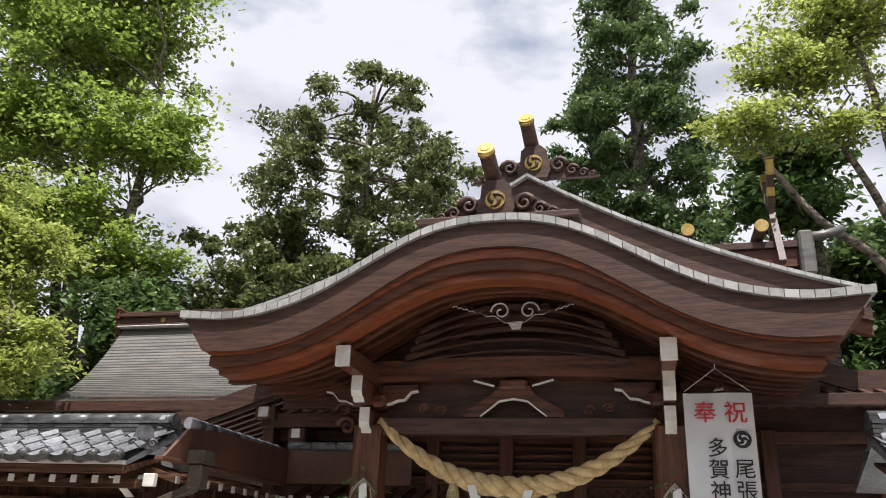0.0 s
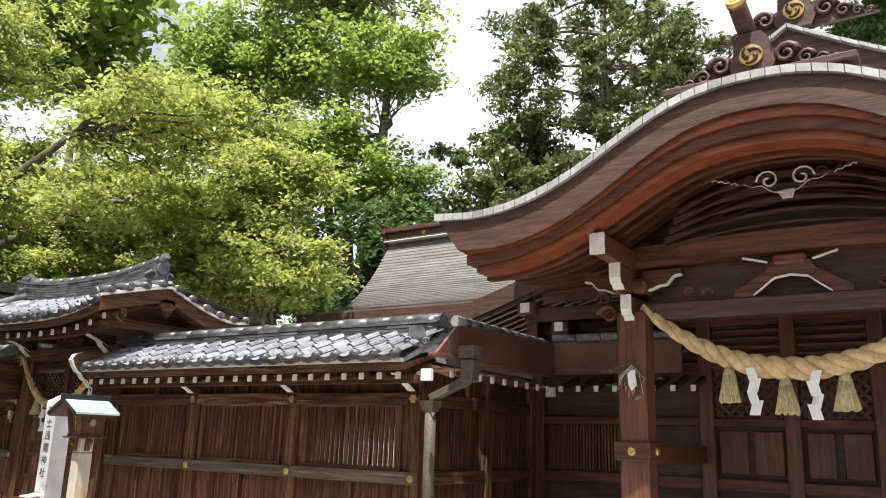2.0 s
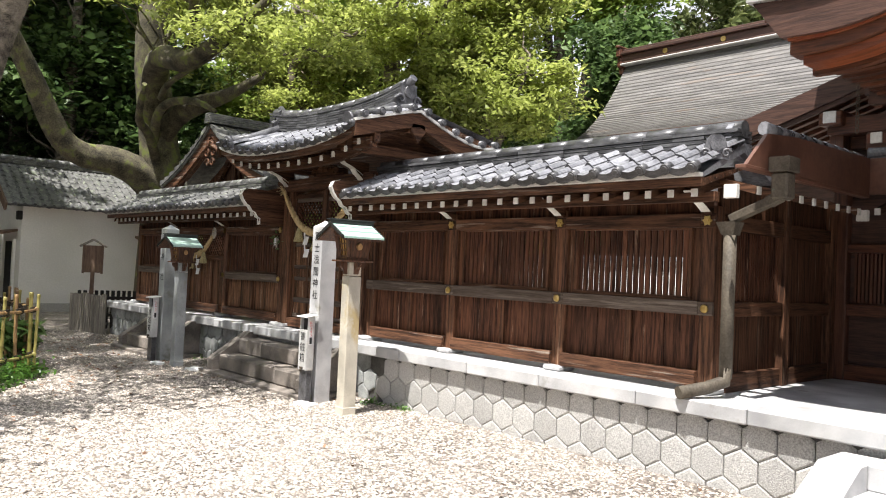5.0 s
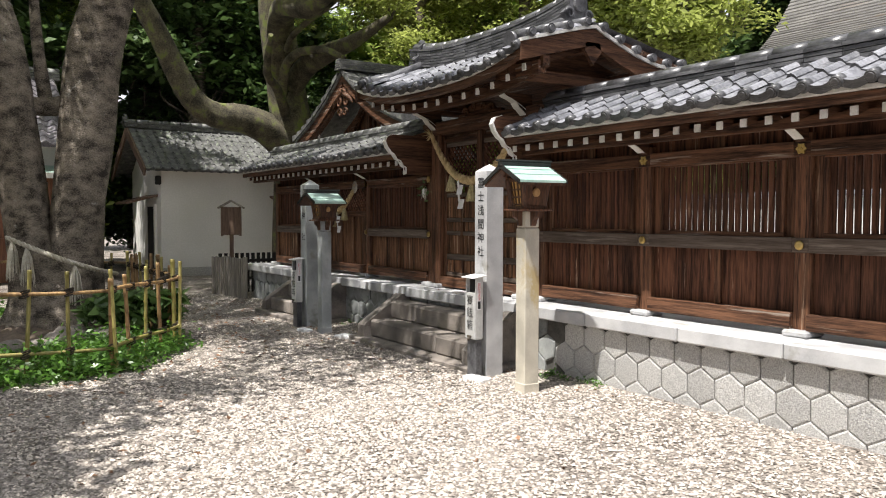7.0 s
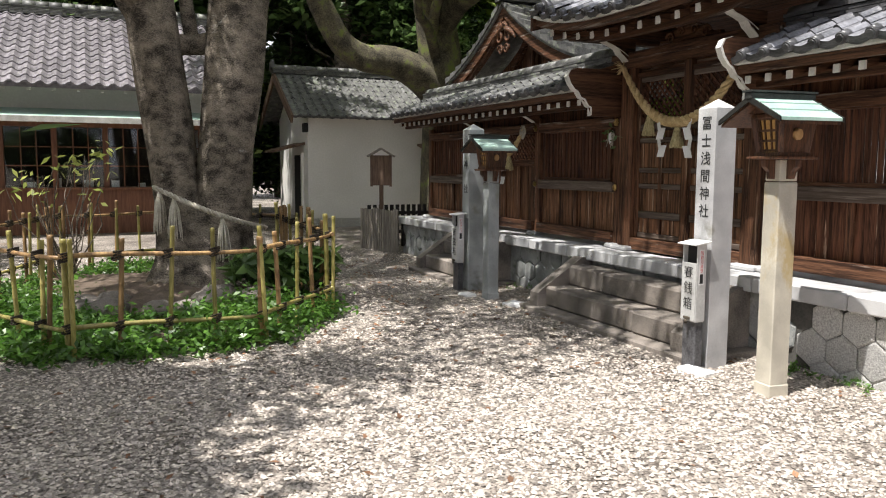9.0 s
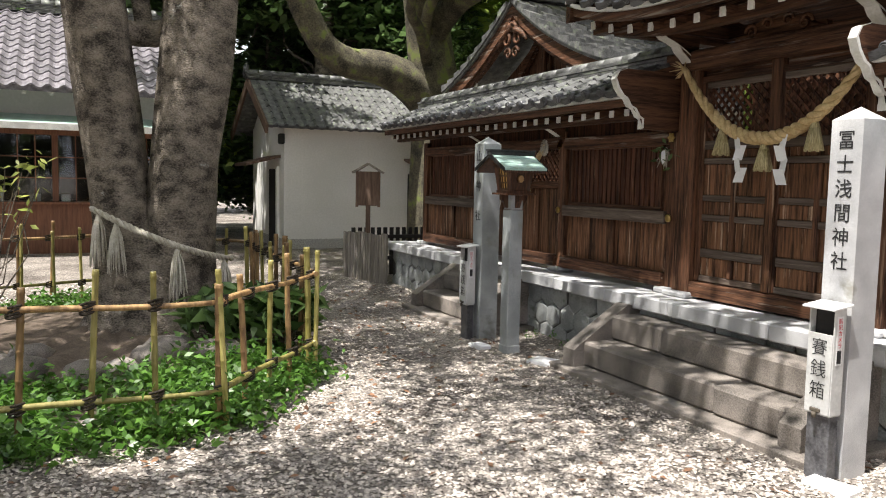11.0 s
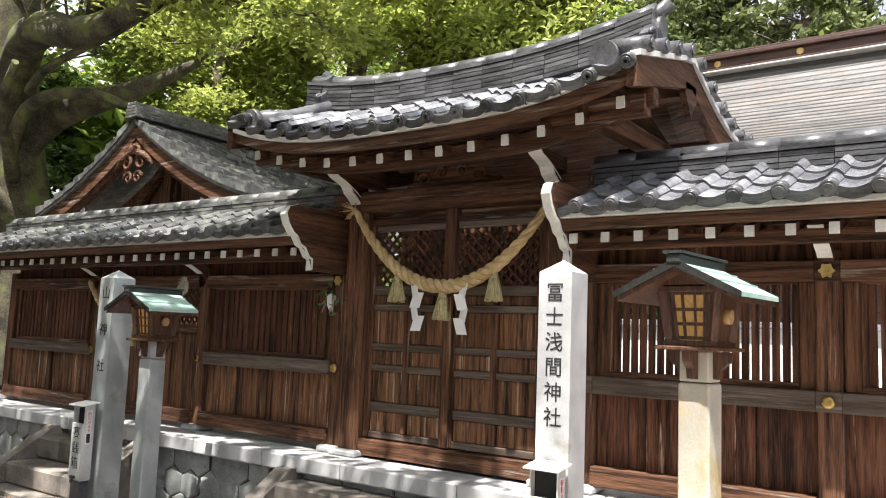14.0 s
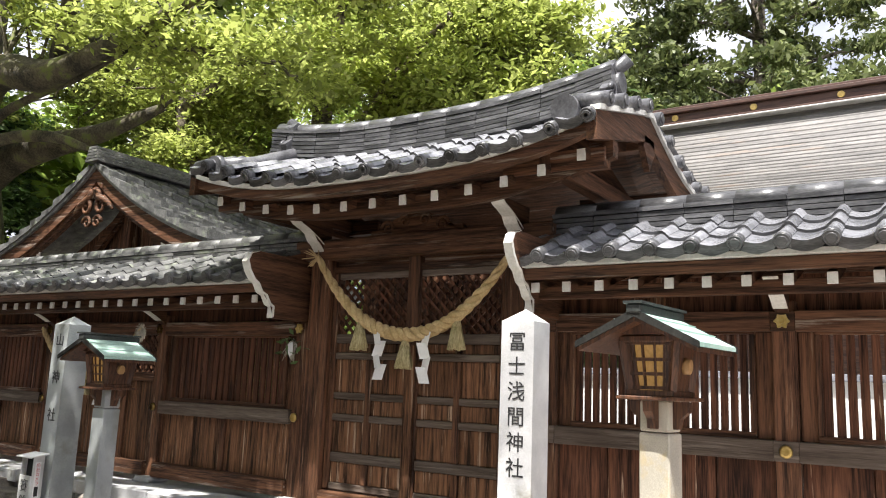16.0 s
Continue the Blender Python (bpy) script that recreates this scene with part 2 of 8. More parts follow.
M["greywood"] = material("grey_weathered_wood", (0.14, 0.125, 0.105), (0.30, 0.27, 0.23), 0.8, 3, GR, 0.4, 14, rand=0.2)
M["brownwood"] = material("brown_weathered_wood", (0.10, 0.06, 0.04), (0.20, 0.13, 0.09), 0.75, 3, GR, 0.3, 14, rand=0.15)
M["soil"] = material("bare_soil", (0.07, 0.05, 0.035), (0.16, 0.12, 0.09), 0.95, 5, bump=0.6, fine=60)
M["office_wood"] = material("red_brown_office_wood", (0.13, 0.05, 0.025), (0.24, 0.10, 0.05), 0.5, 3, GR, 0.1, 14, rand=0.12)


def leaf_mat(name, c1, c2, tl=0.45):
    return material(name, c1, c2, 0.36, 0.35, bump=0, fine=1.2, rand=0.35, islands=True, through_light=tl)


M["leaf_bright"] = leaf_mat("bright_maple_leaf", (0.17, 0.25, 0.05), (0.42, 0.52, 0.13), 0.56)
M["leaf_yellow"] = leaf_mat("yellow_green_leaf", (0.20, 0.25, 0.05), (0.52, 0.57, 0.17), 0.58)
M["leaf_dark"] = leaf_mat("dark_evergreen_leaf", (0.045, 0.085, 0.028), (0.15, 0.24, 0.075), 0.4)
M["leaf_cedar"] = leaf_mat("cedar_needles", (0.07, 0.10, 0.036), (0.24, 0.27, 0.10), 0.38)
M["leaf_cedar2"] = leaf_mat("dark_cedar_needles", (0.05, 0.09, 0.034), (0.18, 0.27, 0.09), 0.38)
M["leaf_low"] = leaf_mat("ground_plant_leaf", (0.05, 0.13, 0.02), (0.14, 0.28, 0.045), 0.4)
M["gravel"] = material("pale_gravel", (0.20, 0.168, 0.142), (0.60, 0.54, 0.475), 0.85, 8, bump=0.2, fine=60, rand=0.6, islands=True)


# ---------- mesh tools ----------
def box(bm, x0, x1, y0, y1, z0, z1, bevel=0.0, m=None):
    v = [bm.verts.new(p) for p in ((x0, y0, z0), (x1, y0, z0), (x1, y1, z0), (x0, y1, z0), (x0, y0, z1), (x1, y0, z1), (x1, y1, z1), (x0, y1, z1))]
    fs = [bm.faces.new([v[i] for i in q]) for q in ((0, 3, 2, 1), (4, 5, 6, 7), (0, 1, 5, 4), (1, 2, 6, 5), (2, 3, 7, 6), (3, 0, 4, 7))]
    if bevel:
        es = list({e for f in fs for e in f.edges})
        r = bmesh.ops.bevel(bm, geom=es, offset=bevel, segments=1, affect="EDGES")
        v = list({w for f in r["faces"] for w in f.verts} | {w for w in v if w.is_valid})
    if m is not None:
        bmesh.ops.transform(bm, matrix=m, verts=v)
    return v


def beam(bm, a, b, w, h, bevel=0.0):
    """A squared bar from a to b, w across and h high."""
    a, b = Vector(a), Vector(b)
    d = b - a
    q = d.to_track_quat("X", "Z").to_matrix().to_4x4()
    return box(bm, 0, d.length, -w / 2, w / 2, -h / 2, h / 2, bevel, Matrix.Translation(a) @ q)


def tube(bm, pts, radii, n=8, cap=True, twist=0.0, squash=None):
    """A round bar through pts with a radius at each."""
    pts = [Vector(p) for p in pts]
    rings, up = [], None
    for i, p in enumerate(pts):
        t = (pts[min(i + 1, len(pts) - 1)] - pts[max(i - 1, 0)])
        t = t.normalized() if t.length > 1e-9 else Vector((0, 0, 1))
        if up is None:
            up = t.orthogonal().normalized()
        up = (up - t * up.dot(t))
        up = up.normalized() if up.length > 1e-6 else t.orthogonal().normalized()
        side = t.cross(up)
        r = radii[i] if hasattr(radii, "__len__") else radii
        ring = []
        for k in range(n):
            a = 2 * math.pi * k / n + twist * i
            rr = r * (squash(k / n, i) if squash else 1)
            ring.append(bm.verts.new(p + (up * math.cos(a) + side * math.sin(a)) * rr))
        rings.append(ring)
    for a, b in zip(rings, rings[1:]):
        for k in range(n):
            bm.faces.new((a[k], a[(k + 1) % n], b[(k + 1) % n], b[k])).smooth = True
    if cap:
        bm.faces.new(rings[0][::-1])
        bm.faces.new(rings[-1])
    return rings


def prism(bm, outline, thick, m=None):
    """A flat outline (x, z) given thickness along y, from 0 to thick."""
    fr = [bm.verts.new((x, 0, z)) for x, z in outline]
    bk = [bm.verts.new((x, thick, z)) for x, z in outline]
    f1 = bm.faces.new(fr)
    f2 = bm.faces.new(bk[::-1])
    n = len(outline)
    for i in range(n):
        bm.faces.new((fr[i], bk[i], bk[(i + 1) % n], fr[(i + 1) % n]))
    if n > 4:
        bmesh.ops.triangulate(bm, faces=[f1, f2], ngon_method="EAR_CLIP")
    if m is not None:
        bmesh.ops.transform(bm, matrix=m, verts=fr + bk)
    return fr + bk


def disc(bm, c, axis, r, thick, n=14):
    c, axis = Vector(c), Vector(axis).normalized()
    tube(bm, [c - axis * thick / 2, c + axis * thick / 2], [r, r], n)


def loft(bm, rows, smooth=True, close=False):
    vs = [[bm.verts.new(p) for p in row] for row in rows]
    for a, b in zip(vs, vs[1:]):
        for k in range(len(a) - (0 if close else 1)):
            bm.faces.new((a[k], a[(k + 1) % len(a)], b[(k + 1) % len(a)], b[k])).smooth = smooth
    return vs


def mesh_of(bm, name, mt, flat=True):
    bmesh.ops.recalc_face_normals(bm, faces=bm.faces)
    me = bpy.data.meshes.new(name)
    bm.to_mesh(me)
    bm.free()
    me.materials.append(mt if not isinstance(mt, str) else M[mt])
    return me


def part(name, bm, mt, parent=None, label="", at=None):
    me = bm if isinstance(bm, bpy.types.Mesh) else mesh_of(bm, name, mt)
    ob = new(name, me)
    if parent is not None:
        ob.parent = parent
    if at is not None:
        ob.matrix_local = at
    if label:
        ob["label"] = label
    return ob


def thing(name, label, category, at=(0, 0, 0), group="", kind="", turn=0):
    e = new(name)
    e.empty_display_size = 0.1
    e.matrix_world = pose(*at, 0, 0, turn)
    return tagged(e, label, category, group, kind)


B = bmesh.new


def boxpart(name, mt, parent, *c, bevel=0.004, label=""):
    bm = B()
    box(bm, *c, bevel=bevel)
    return part(name, bm, mt, parent, label)

M["dead_leaf"] = material("dead_leaf", (0.12, 0.06, 0.03), (0.30, 0.16, 0.09), 0.8, 3, bump=0, rand=0.4, islands=True)
M["gravel_bed"] = material("gravel_bed", (0.13, 0.106, 0.09), (0.44, 0.39, 0.34), 0.9, 1.2, bump=0.9, fine=70, wear=(0.23, 0.17, 0.13), wear_at=0.60, wear_scale=1.1)
_nt = M["gravel_bed"].node_tree
_vo = _nt.nodes.new("ShaderNodeTexVoronoi")
_vo.inputs["Scale"].default_value = 55
_tc = _nt.nodes.new("ShaderNodeTexCoord")
_nt.links.new(_tc.outputs["Object"], _vo.inputs["Vector"])
_hs = _nt.nodes.new("ShaderNodeHueSaturation")
_mr = _nt.nodes.new("ShaderNodeMapRange")
_mr.inputs["To Min"].default_value, _mr.inputs["To Max"].default_value = 0.35, 1.3
_sp = _nt.nodes.new("ShaderNodeSeparateColor")
_bs = _nt.nodes["Principled BSDF"]
_src = _bs.inputs["Base Color"].links[0].from_socket
_nt.links.new(_vo.outputs["Color"], _sp.inputs[0])
_nt.links.new(_sp.outputs[0], _mr.inputs["Value"])
_nt.links.new(_mr.outputs[0], _hs.inputs["Value"])
_nt.links.new(_src, _hs.inputs["Color"])
_nt.links.new(_hs.outputs["Color"], _bs.inputs["Base Color"])
_bp = _nt.nodes.new("ShaderNodeBump")
_bp.inputs["Strength"].default_value, _bp.inputs["Distance"].default_value = 1.0, 0.012
_bp.invert = True
_nt.links.new(_vo.outputs["Distance"], _bp.inputs["Height"])
_nt.links.new(_bp.outputs[0], _bs.inputs["Normal"])
M["blue_sign"] = material("blue_print", (0.15, 0.28, 0.42), (0.45, 0.55, 0.65), 0.6, 20, bump=0)
gl = bpy.data.materials.new("window_glass")
gl.use_nodes = True
gb_ = gl.node_tree.nodes["Principled BSDF"]
gb_.inputs["Base Color"].default_value = (0.9, 0.95, 0.95, 1)
gb_.inputs["Roughness"].default_value = 0.03
gb_.inputs["Transmission Weight"].default_value = 1.0
M["glass"] = gl

# ---------- ground and platform ----------
bm = B()
box(bm, -400, 400, -400, 400, -0.5, 0.0)
ground = tagged(part("ground", bm, "gravel_bed"), "pale gravel yard with brown leaf litter", "ground", kind="structure")

SL = 0.63          # top of the platform
bm = B()
box(bm, -9.35, 13, 0.0, 16, -0.1, SL - 0.05)
platform = tagged(part("platform", bm, "concrete"), "raised stone platform under the shrine walls", "platform", kind="structure")
bm = B()
box(bm, -0.9, 13, -0.275, 0.0, -0.1, SL - 0.12)
part("rough_facing", bm, "joint", platform, "dark mortar behind the hexagon stones")
bm = B()
box(bm, -9.35, -0.9, -0.265, 0.0, -0.1, SL - 0.12)
part("dark_backing", bm, "joint", platform)
x = -9.45
random.seed(3)
while x < 12.8:
    w = random.uniform(0.82, 1.05)
    bm = B()
    box(bm, x + 0.004, min(x + w, 13) - 0.004, -0.37, 0.0, SL - 0.12, SL, 0.012)
    part("kerb_slab", bm, "granite", platform)
    x += w
bm = B()
box(bm, -9.4, 13, 0.001, 3.4, SL - 0.05, SL - 0.003)
part("paving", bm, "granite", platform)


# ---------- roof tiles ----------
TW, TL = 0.222, 0.27


def tile_mesh(name, mt, eave):
    """A wave tile: a broad hollow pan with a roll on one side."""
    bm = B()
    n = 14
    prof = []
    for i in range(n + 1):
        u = i / n
        z = -0.020 * math.sin(math.pi * u / 0.66) if u < 0.66 else 0.034 * math.sin(math.pi * (u - 0.66) / 0.34)
        prof.append((u * (TW + 0.014) - 0.007, z))
    loft(bm, [[(x, y, z + dz) for x, z in prof] for y, dz in ((TL + 0.03, -0.004), (0.0, 0.018))], smooth=True)
    plain = len(bm.faces)
    drop = 0.055 if eave else 0.022
    front = []
    for y, q in ((0.0, 0.0), (-0.002, drop), (0.02, drop + 0.002)):
        front.append([(x, y, z + 0.018 - q) for x, z in prof])
    loft(bm, front, smooth=False)
    if eave:
        cx = TW * 0.86
        tube(bm, [(cx, 0.05, 0.008), (cx, -0.02, 0.008)], [0.040, 0.043], 16)
        tube(bm, [(cx, -0.02, 0.008), (cx, -0.027, 0.008)], [0.042, 0.037], 16)
        for r in (0.029, 0.016):
            tube(bm, [(cx, -0.026, 0.008), (cx, -0.032, 0.008)], [r, r - 0.005], 12)
    # lips, risers and discs take the darker tile: shade painted onto front faces
    for f_ in list(bm.faces)[plain:]:
        f_.material_index = 1
    me = mesh_of(bm, name, mt)
    me.materials.append(M["tile_ridge_shade"])
    return me


TILES = {k: (tile_mesh("roof_tile_" + k, k, False), tile_mesh("eave_tile_" + k, k, True)) for k in ("tile", "tile_old")}


def tile_slope(parent, x0, x1, eave, top, nrow, mt="tile", lift=None, jitter=0.0):
    """Rows of wave tiles on a slope that faces local -y; eave and top are (y, z)."""
    n = max(1, round((x1 - x0) / TW))
    sx = (x1 - x0) / n / TW
    ey, ez = eave
    dy, dz = top[0] - ey, top[1] - ez
    length = math.hypot(dy, dz)
    step = length / nrow
    c, s = dy / length, dz / length
    for r in range(nrow):
        for i in range(n):
            xx = x0 + i * TW * sx
            lf = lift((xx - x0) / (x1 - x0)) * (1 - r / nrow) if lift else 0
            d = r * step
            j = random.uniform(-jitter, jitter)
            m = Matrix(((sx, 0, 0, xx), (0, c, -s, ey + c * d), (0, s, c, ez + s * d + lf + j), (0, 0, 0, 1)))
            part("eave_tile" if r == 0 else "roof_tile", TILES[mt][1 if r == 0 else 0], mt, parent, at=m)


def ridge_stack(parent, x0, x1, y, z, layers, w, mt="tile", cap=True, curve=None, seg=0.28):
    """Courses of flat ridge tiles with a round cap row, along x."""
    random.seed(int(abs(x0 * 100)))
    mt = "tile_ridge_shade" if mt == "tile" else mt
    h = 0.034
    n = max(1, round((x1 - x0) / seg))
    for k in range(layers):
        ww = w / 2 + 0.02 * (1 - k / layers) + (0.012 if k == layers - 1 else 0)
        for i in range(n):
            bm = B()
            a, b = x0 + (x1 - x0) * i / n, x0 + (x1 - x0) * (i + 1) / n
            ca, cb = (curve((a - x0) / (x1 - x0)), curve((b - x0) / (x1 - x0))) if curve else (0, 0)
            o = random.uniform(-0.004, 0.004)
            vs = box(bm, a + 0.002, b - 0.002, y - ww + o, y + ww + o, z + k * h, z + k * h + h - 0.007)
            for v in vs:
                v.co.z += ca if v.co.x < (a + b) / 2 else cb
            part("ridge_tile", bm, mt, parent)
    if cap:
        top = z + layers * h
        for i in range(n):
            bm = B()
            a, b = x0 + (x1 - x0) * i / n, x0 + (x1 - x0) * (i + 1) / n
            ca, cb = (curve((a - x0) / (x1 - x0)), curve((b - x0) / (x1 - x0))) if curve else (0, 0)
            tube(bm, [(a, y, top + ca), (b, y, top + cb)], [w * 0.35, w * 0.345], 12)
            part("ridge_cap", bm, mt, parent)


def swirl(bm, c, r, turns=1.6, fat=0.25, flip=1, y=0.0, depth=0.05):
    """A scroll in the x-z plane."""
    pts, rad = [], []
    n = 16
    for i in range(n):
        a = i / (n - 1) * turns * 2 * math.pi
        rr = r * (1 - 0.85 * i / (n - 1))
        pts.append((c[0] + flip * rr * math.cos(a), y, c[1] + rr * math.sin(a)))
        rad.append(max(0.008, r * fat * (1 - 0.6 * i / (n - 1))))
    tube(bm, pts, rad, 6)


def onigawara(parent, x, y, z, s, face, mt="tile"):
    """An end ornament whose face looks along +x or -x."""
    bm = B()
    m = Matrix.Translation((x, y, z)) @ pose(0, 0, 0, 0, 0, 90 * face)
    out = [(-0.16, 0), (0.16, 0), (0.19, 0.08), (0.12, 0.14), (0.11, 0.25), (0.06, 0.30), (-0.06, 0.30), (-0.11, 0.25), (-0.12, 0.14), (-0.19, 0.08)]
    vs = prism(bm, [(a * s, b * s) for a, b in out], 0.06 * s)
    k = len(bm.verts)
    disc(bm, (0, -0.01 * s, 0.17 * s), (0, 1, 0), 0.075 * s, 0.05 * s)
    for fl in (1, -1):
        swirl(bm, (fl * 0.12 * s, 0.07 * s), 0.06 * s, 1.3, 0.3, fl, -0.01 * s)
    bmesh.ops.transform(bm, matrix=m, verts=bm.verts)
    return part("end_ornament", bm, mt, parent)


# ---------- shrine walls ----------
def stud(parent, x, z, y, flower):
    bm = B()
    if flower:
        out = []
        for i in range(24):
            a = 2 * math.pi * i / 24
            r = 0.036 * (1 + 0.22 * math.cos(6 * a))
            out.append((x + r * math.cos(a), z + r * math.sin(a)))
        prism(bm, out, 0.012, Matrix.Translation((0, y - 0.012, 0)))
        disc(bm, (x, y - 0.016, z), (0, 1, 0), 0.014, 0.014, 10)
    else:
        tube(bm, [(x, y, z), (x, y - 0.012, z), (x, y - 0.02, z)], [0.036, 0.034, 0.02], 16)
    part("gilded_stud", bm, "gold", parent, "gilded flower stud" if flower else "gilded round stud")


def bracket(parent, x, z, y0, y1, s=1.0):
    """A curved bracket arm along y with its white front edge."""
    bm = B()
    out = []
    n = 7
    for i in range(n):
        u = i / (n - 1)
        out.append((y0 + (y1 - y0) * u, z - 0.14 * s * u ** 1.6))
    poly = [(y1, z + 0.02), (y0, z + 0.02)] + [(p, q - 0.005) for p, q in out[1:]]
    prism(bm, poly, 0.07 * s, Matrix(((0, 1, 0, x - 0.035 * s), (1, 0, 0, 0), (0, 0, 1, 0), (0, 0, 0, 1))))
    b1 = part("bracket_arm", bm, "wood_y", parent)
    bm = B()
    rows = []
    for p, q in [(y0 - 0.006, z + 0.03)] + [(a - 0.006, b - 0.006) for a, b in out[1:6]]:
        rows.append([(x - 0.038 * s, p, q), (x + 0.038 * s, p, q), (x + 0.038 * s, p - 0.008, q - 0.004), (x - 0.038 * s, p - 0.008, q - 0.004)])
    loft(bm, rows, False, True)
    part("white_edge", bm, "white", b1, "white painted bracket edge")


def bay(parent, a, b, kind, z0=0.80, zm=1.30, zt=2.0, y=0.03, bd="board"):
    """One bay of panelled wall between two posts a and b."""
    sill, mid, top = z0, zm, zt
    boxpart("mid_rail", "rail_grey", parent, a, b, y - 0.06, y + 0.06, mid - 0.055, mid + 0.055)
    boxpart("top_rail", "wood_x", parent, a, b, y - 0.055, y + 0.07, top - 0.055, top + 0.06)
    boxpart("sill_beam", "wood_x", parent, a, b, y - 0.07, y + 0.09, sill - 0.12, sill)
    # boards under the middle rail
    n = 4
    w = (b - a) / n
    for i in range(n):
        boxpart("wall_board", bd, parent, a + i * w + 0.003, a + (i + 1) * w - 0.003, y + 0.02, y + 0.045, sill, mid - 0.055, bevel=0.003)
    boxpart("backing_board", bd, parent, a + 0.01, b - 0.01, y + 0.0455, y + 0.058, sill + 0.002, mid - 0.057, bevel=0.0)
    boxpart("stile", "wood_v", parent, (a + b) / 2 - 0.03, (a + b) / 2 + 0.03, y - 0.01, y + 0.02, sill, mid - 0.055)
    if kind == "slats":
        fa, fb, f0, f1 = a + 0.09, b - 0.09, mid + 0.09, top - 0.07
        for c in ((a, fa, mid + 0.055, top - 0.055), (fb, b, mid + 0.055, top - 0.055)):
            boxpart("side_board", "wood_v", parent, c[0], c[1], y + 0.01, y + 0.04, c[2], c[3])
        boxpart("window_frame", "wood_x", parent, fa, fb, y - 0.02, y + 0.05, f1, f1 + 0.03)
        boxpart("window_frame", "wood_x", parent, fa, fb, y - 0.02, y + 0.05, mid + 0.055, f0)
        for xx in (fa, fb - 0.03):
            boxpart("window_frame", "wood_v", parent, xx, xx + 0.03, y - 0.022, y + 0.05, f0, f1)
        n = 19
        w = (fb - fa - 0.06) / n
        bm = B()
        box(bm, 0, w * 0.72, 0, 0.018, f0, f1)
        me = mesh_of(bm, "slat", "board")
        for i in range(n):
            part("slat", me, "board", parent, at=Matrix.Translation((fa + 0.03 + i * w, y + 0.004, 0)))
        # inner boarding that leaves a gap at the top third
        return (fa, fb, f0, f1)
    return None


def lattice(parent, x0, x1, z0, z1, y, pitch=0.055, w=0.02, mt="board"):
    """Diagonal lattice, two layers of laths, clipped to its opening."""
    for sgn in (1, -1):
        k = x0 - (z1 - z0) if sgn > 0 else x0
        while k < (x1 if sgn > 0 else x1 + (z1 - z0)):
            if sgn > 0:
                a0, a1 = max(x0, k), min(x1, k + (z1 - z0))
                p, q = (a0, z0 + a0 - k), (a1, z0 + a1 - k)
            else:
                a0, a1 = max(x0, k - (z1 - z0)), min(x1, k)
                p, q = (a0, z0 + k - a0), (a1, z0 + k - a1)
            if a1 - a0 > 0.03:
                bm = B()
                beam(bm, (p[0], y + 0.006 * sgn, p[1]), (q[0], y + 0.006 * sgn, q[1]), 0.011, w)
                part("lath", bm, mt, parent)
            k += pitch * 1.41


def eave_frame(parent, x0, x1, z, ystart, yend, pitch=0.2, mt="wood"):
    """Rafters with white ends, an eave purlin and fascia boards. z is the height of the rafter ends."""
    boxpart("eave_purlin", "wood_x", parent, x0, x1, ystart + 0.13, ystart + 0.2, z - 0.06, z + 0.015)
    n = int((x1 - x0) / pitch)
    bm = B()
    beam(bm, (0, ystart + 0.02, z), (0, yend, z + (yend - ystart) * 0.3), 0.045, 0.055)
    me = mesh_of(bm, "rafter", "wood_y")
    bm = B()
    box(bm, -0.024, 0.024, ystart + 0.004, ystart + 0.021, z - 0.034, z + 0.024)
    mw = mesh_of(bm, "white_end", "white")
    for i in range(n):
        m = Matrix.Translation((x0 + (i + 0.5) * (x1 - x0) / n, 0, 0))
        r = part("rafter", me, "wood_y", parent, at=m)
        part("white_end", mw, "white", r)
    boxpart("fascia", "wood_x", parent, x0, x1, ystart - 0.07, ystart - 0.03, z + 0.035, z + 0.10)
    boxpart("eave_board", "mortar", parent, x0, x1, ystart - 0.10, ystart - 0.045, z + 0.103, z + 0.135, label="pale weathered eave board")
    bm = B()
    prism(bm, [(ystart - 0.06, z + 0.03), (yend, z + 0.06 + (yend - ystart) * 0.3), (yend, z + 0.085 + (yend - ystart) * 0.3), (ystart - 0.06, z + 0.09)], x1 - x0,
          Matrix(((0, 1, 0, x0), (1, 0, 0, 0), (0, 0, 1, 0), (0, 0, 0, 1))))
    part("roof_boarding", bm, "wood_x", parent)


def wall_roof(name, label, x0, x1, ez, mt):
    rf = thing(name, label, "roof", kind="structure")
    eave_frame(rf, x0, x1, ez - 0.16, -0.46, 0.1)
    tile_slope(rf, x0, x1, (-0.60, ez), (0.02, ez + 0.27), 3, mt, jitter=0.004)
    bm = B()
    prism(bm, [(-0.5, ez - 0.06), (0.1, ez + 0.2), (0.75, ez - 0.06), (0.75, ez - 0.02), (0.1, ez + 0.28), (-0.5, ez - 0.02)], x1 - x0,
          Matrix(((0, 1, 0, x0), (1, 0, 0, 0), (0, 0, 1, 0), (0, 0, 0, 1))))
    part("roof_bed", bm, mt, rf)
    ridge_stack(rf, x0, x1, 0.1, ez + 0.215, 5, 0.2, mt)
    return rf


# wall to the right of the gate
wr = thing("wall_right", "dark weathered panelled timber wall with slatted windows", "wall", kind="structure")
posts = [-1.42, 0.0, 1.5, 3.0]
for p in posts:
    boxpart("wall_post", "wood_v", wr, p - 0.065, p + 0.065, 0.0, 0.13, SL + 0.04, 2.12, bevel=0.008)
    boxpart("post_stone", "granite", wr, p - 0.1, p + 0.1, -0.09, 0.15, SL, SL + 0.05, bevel=0.015)
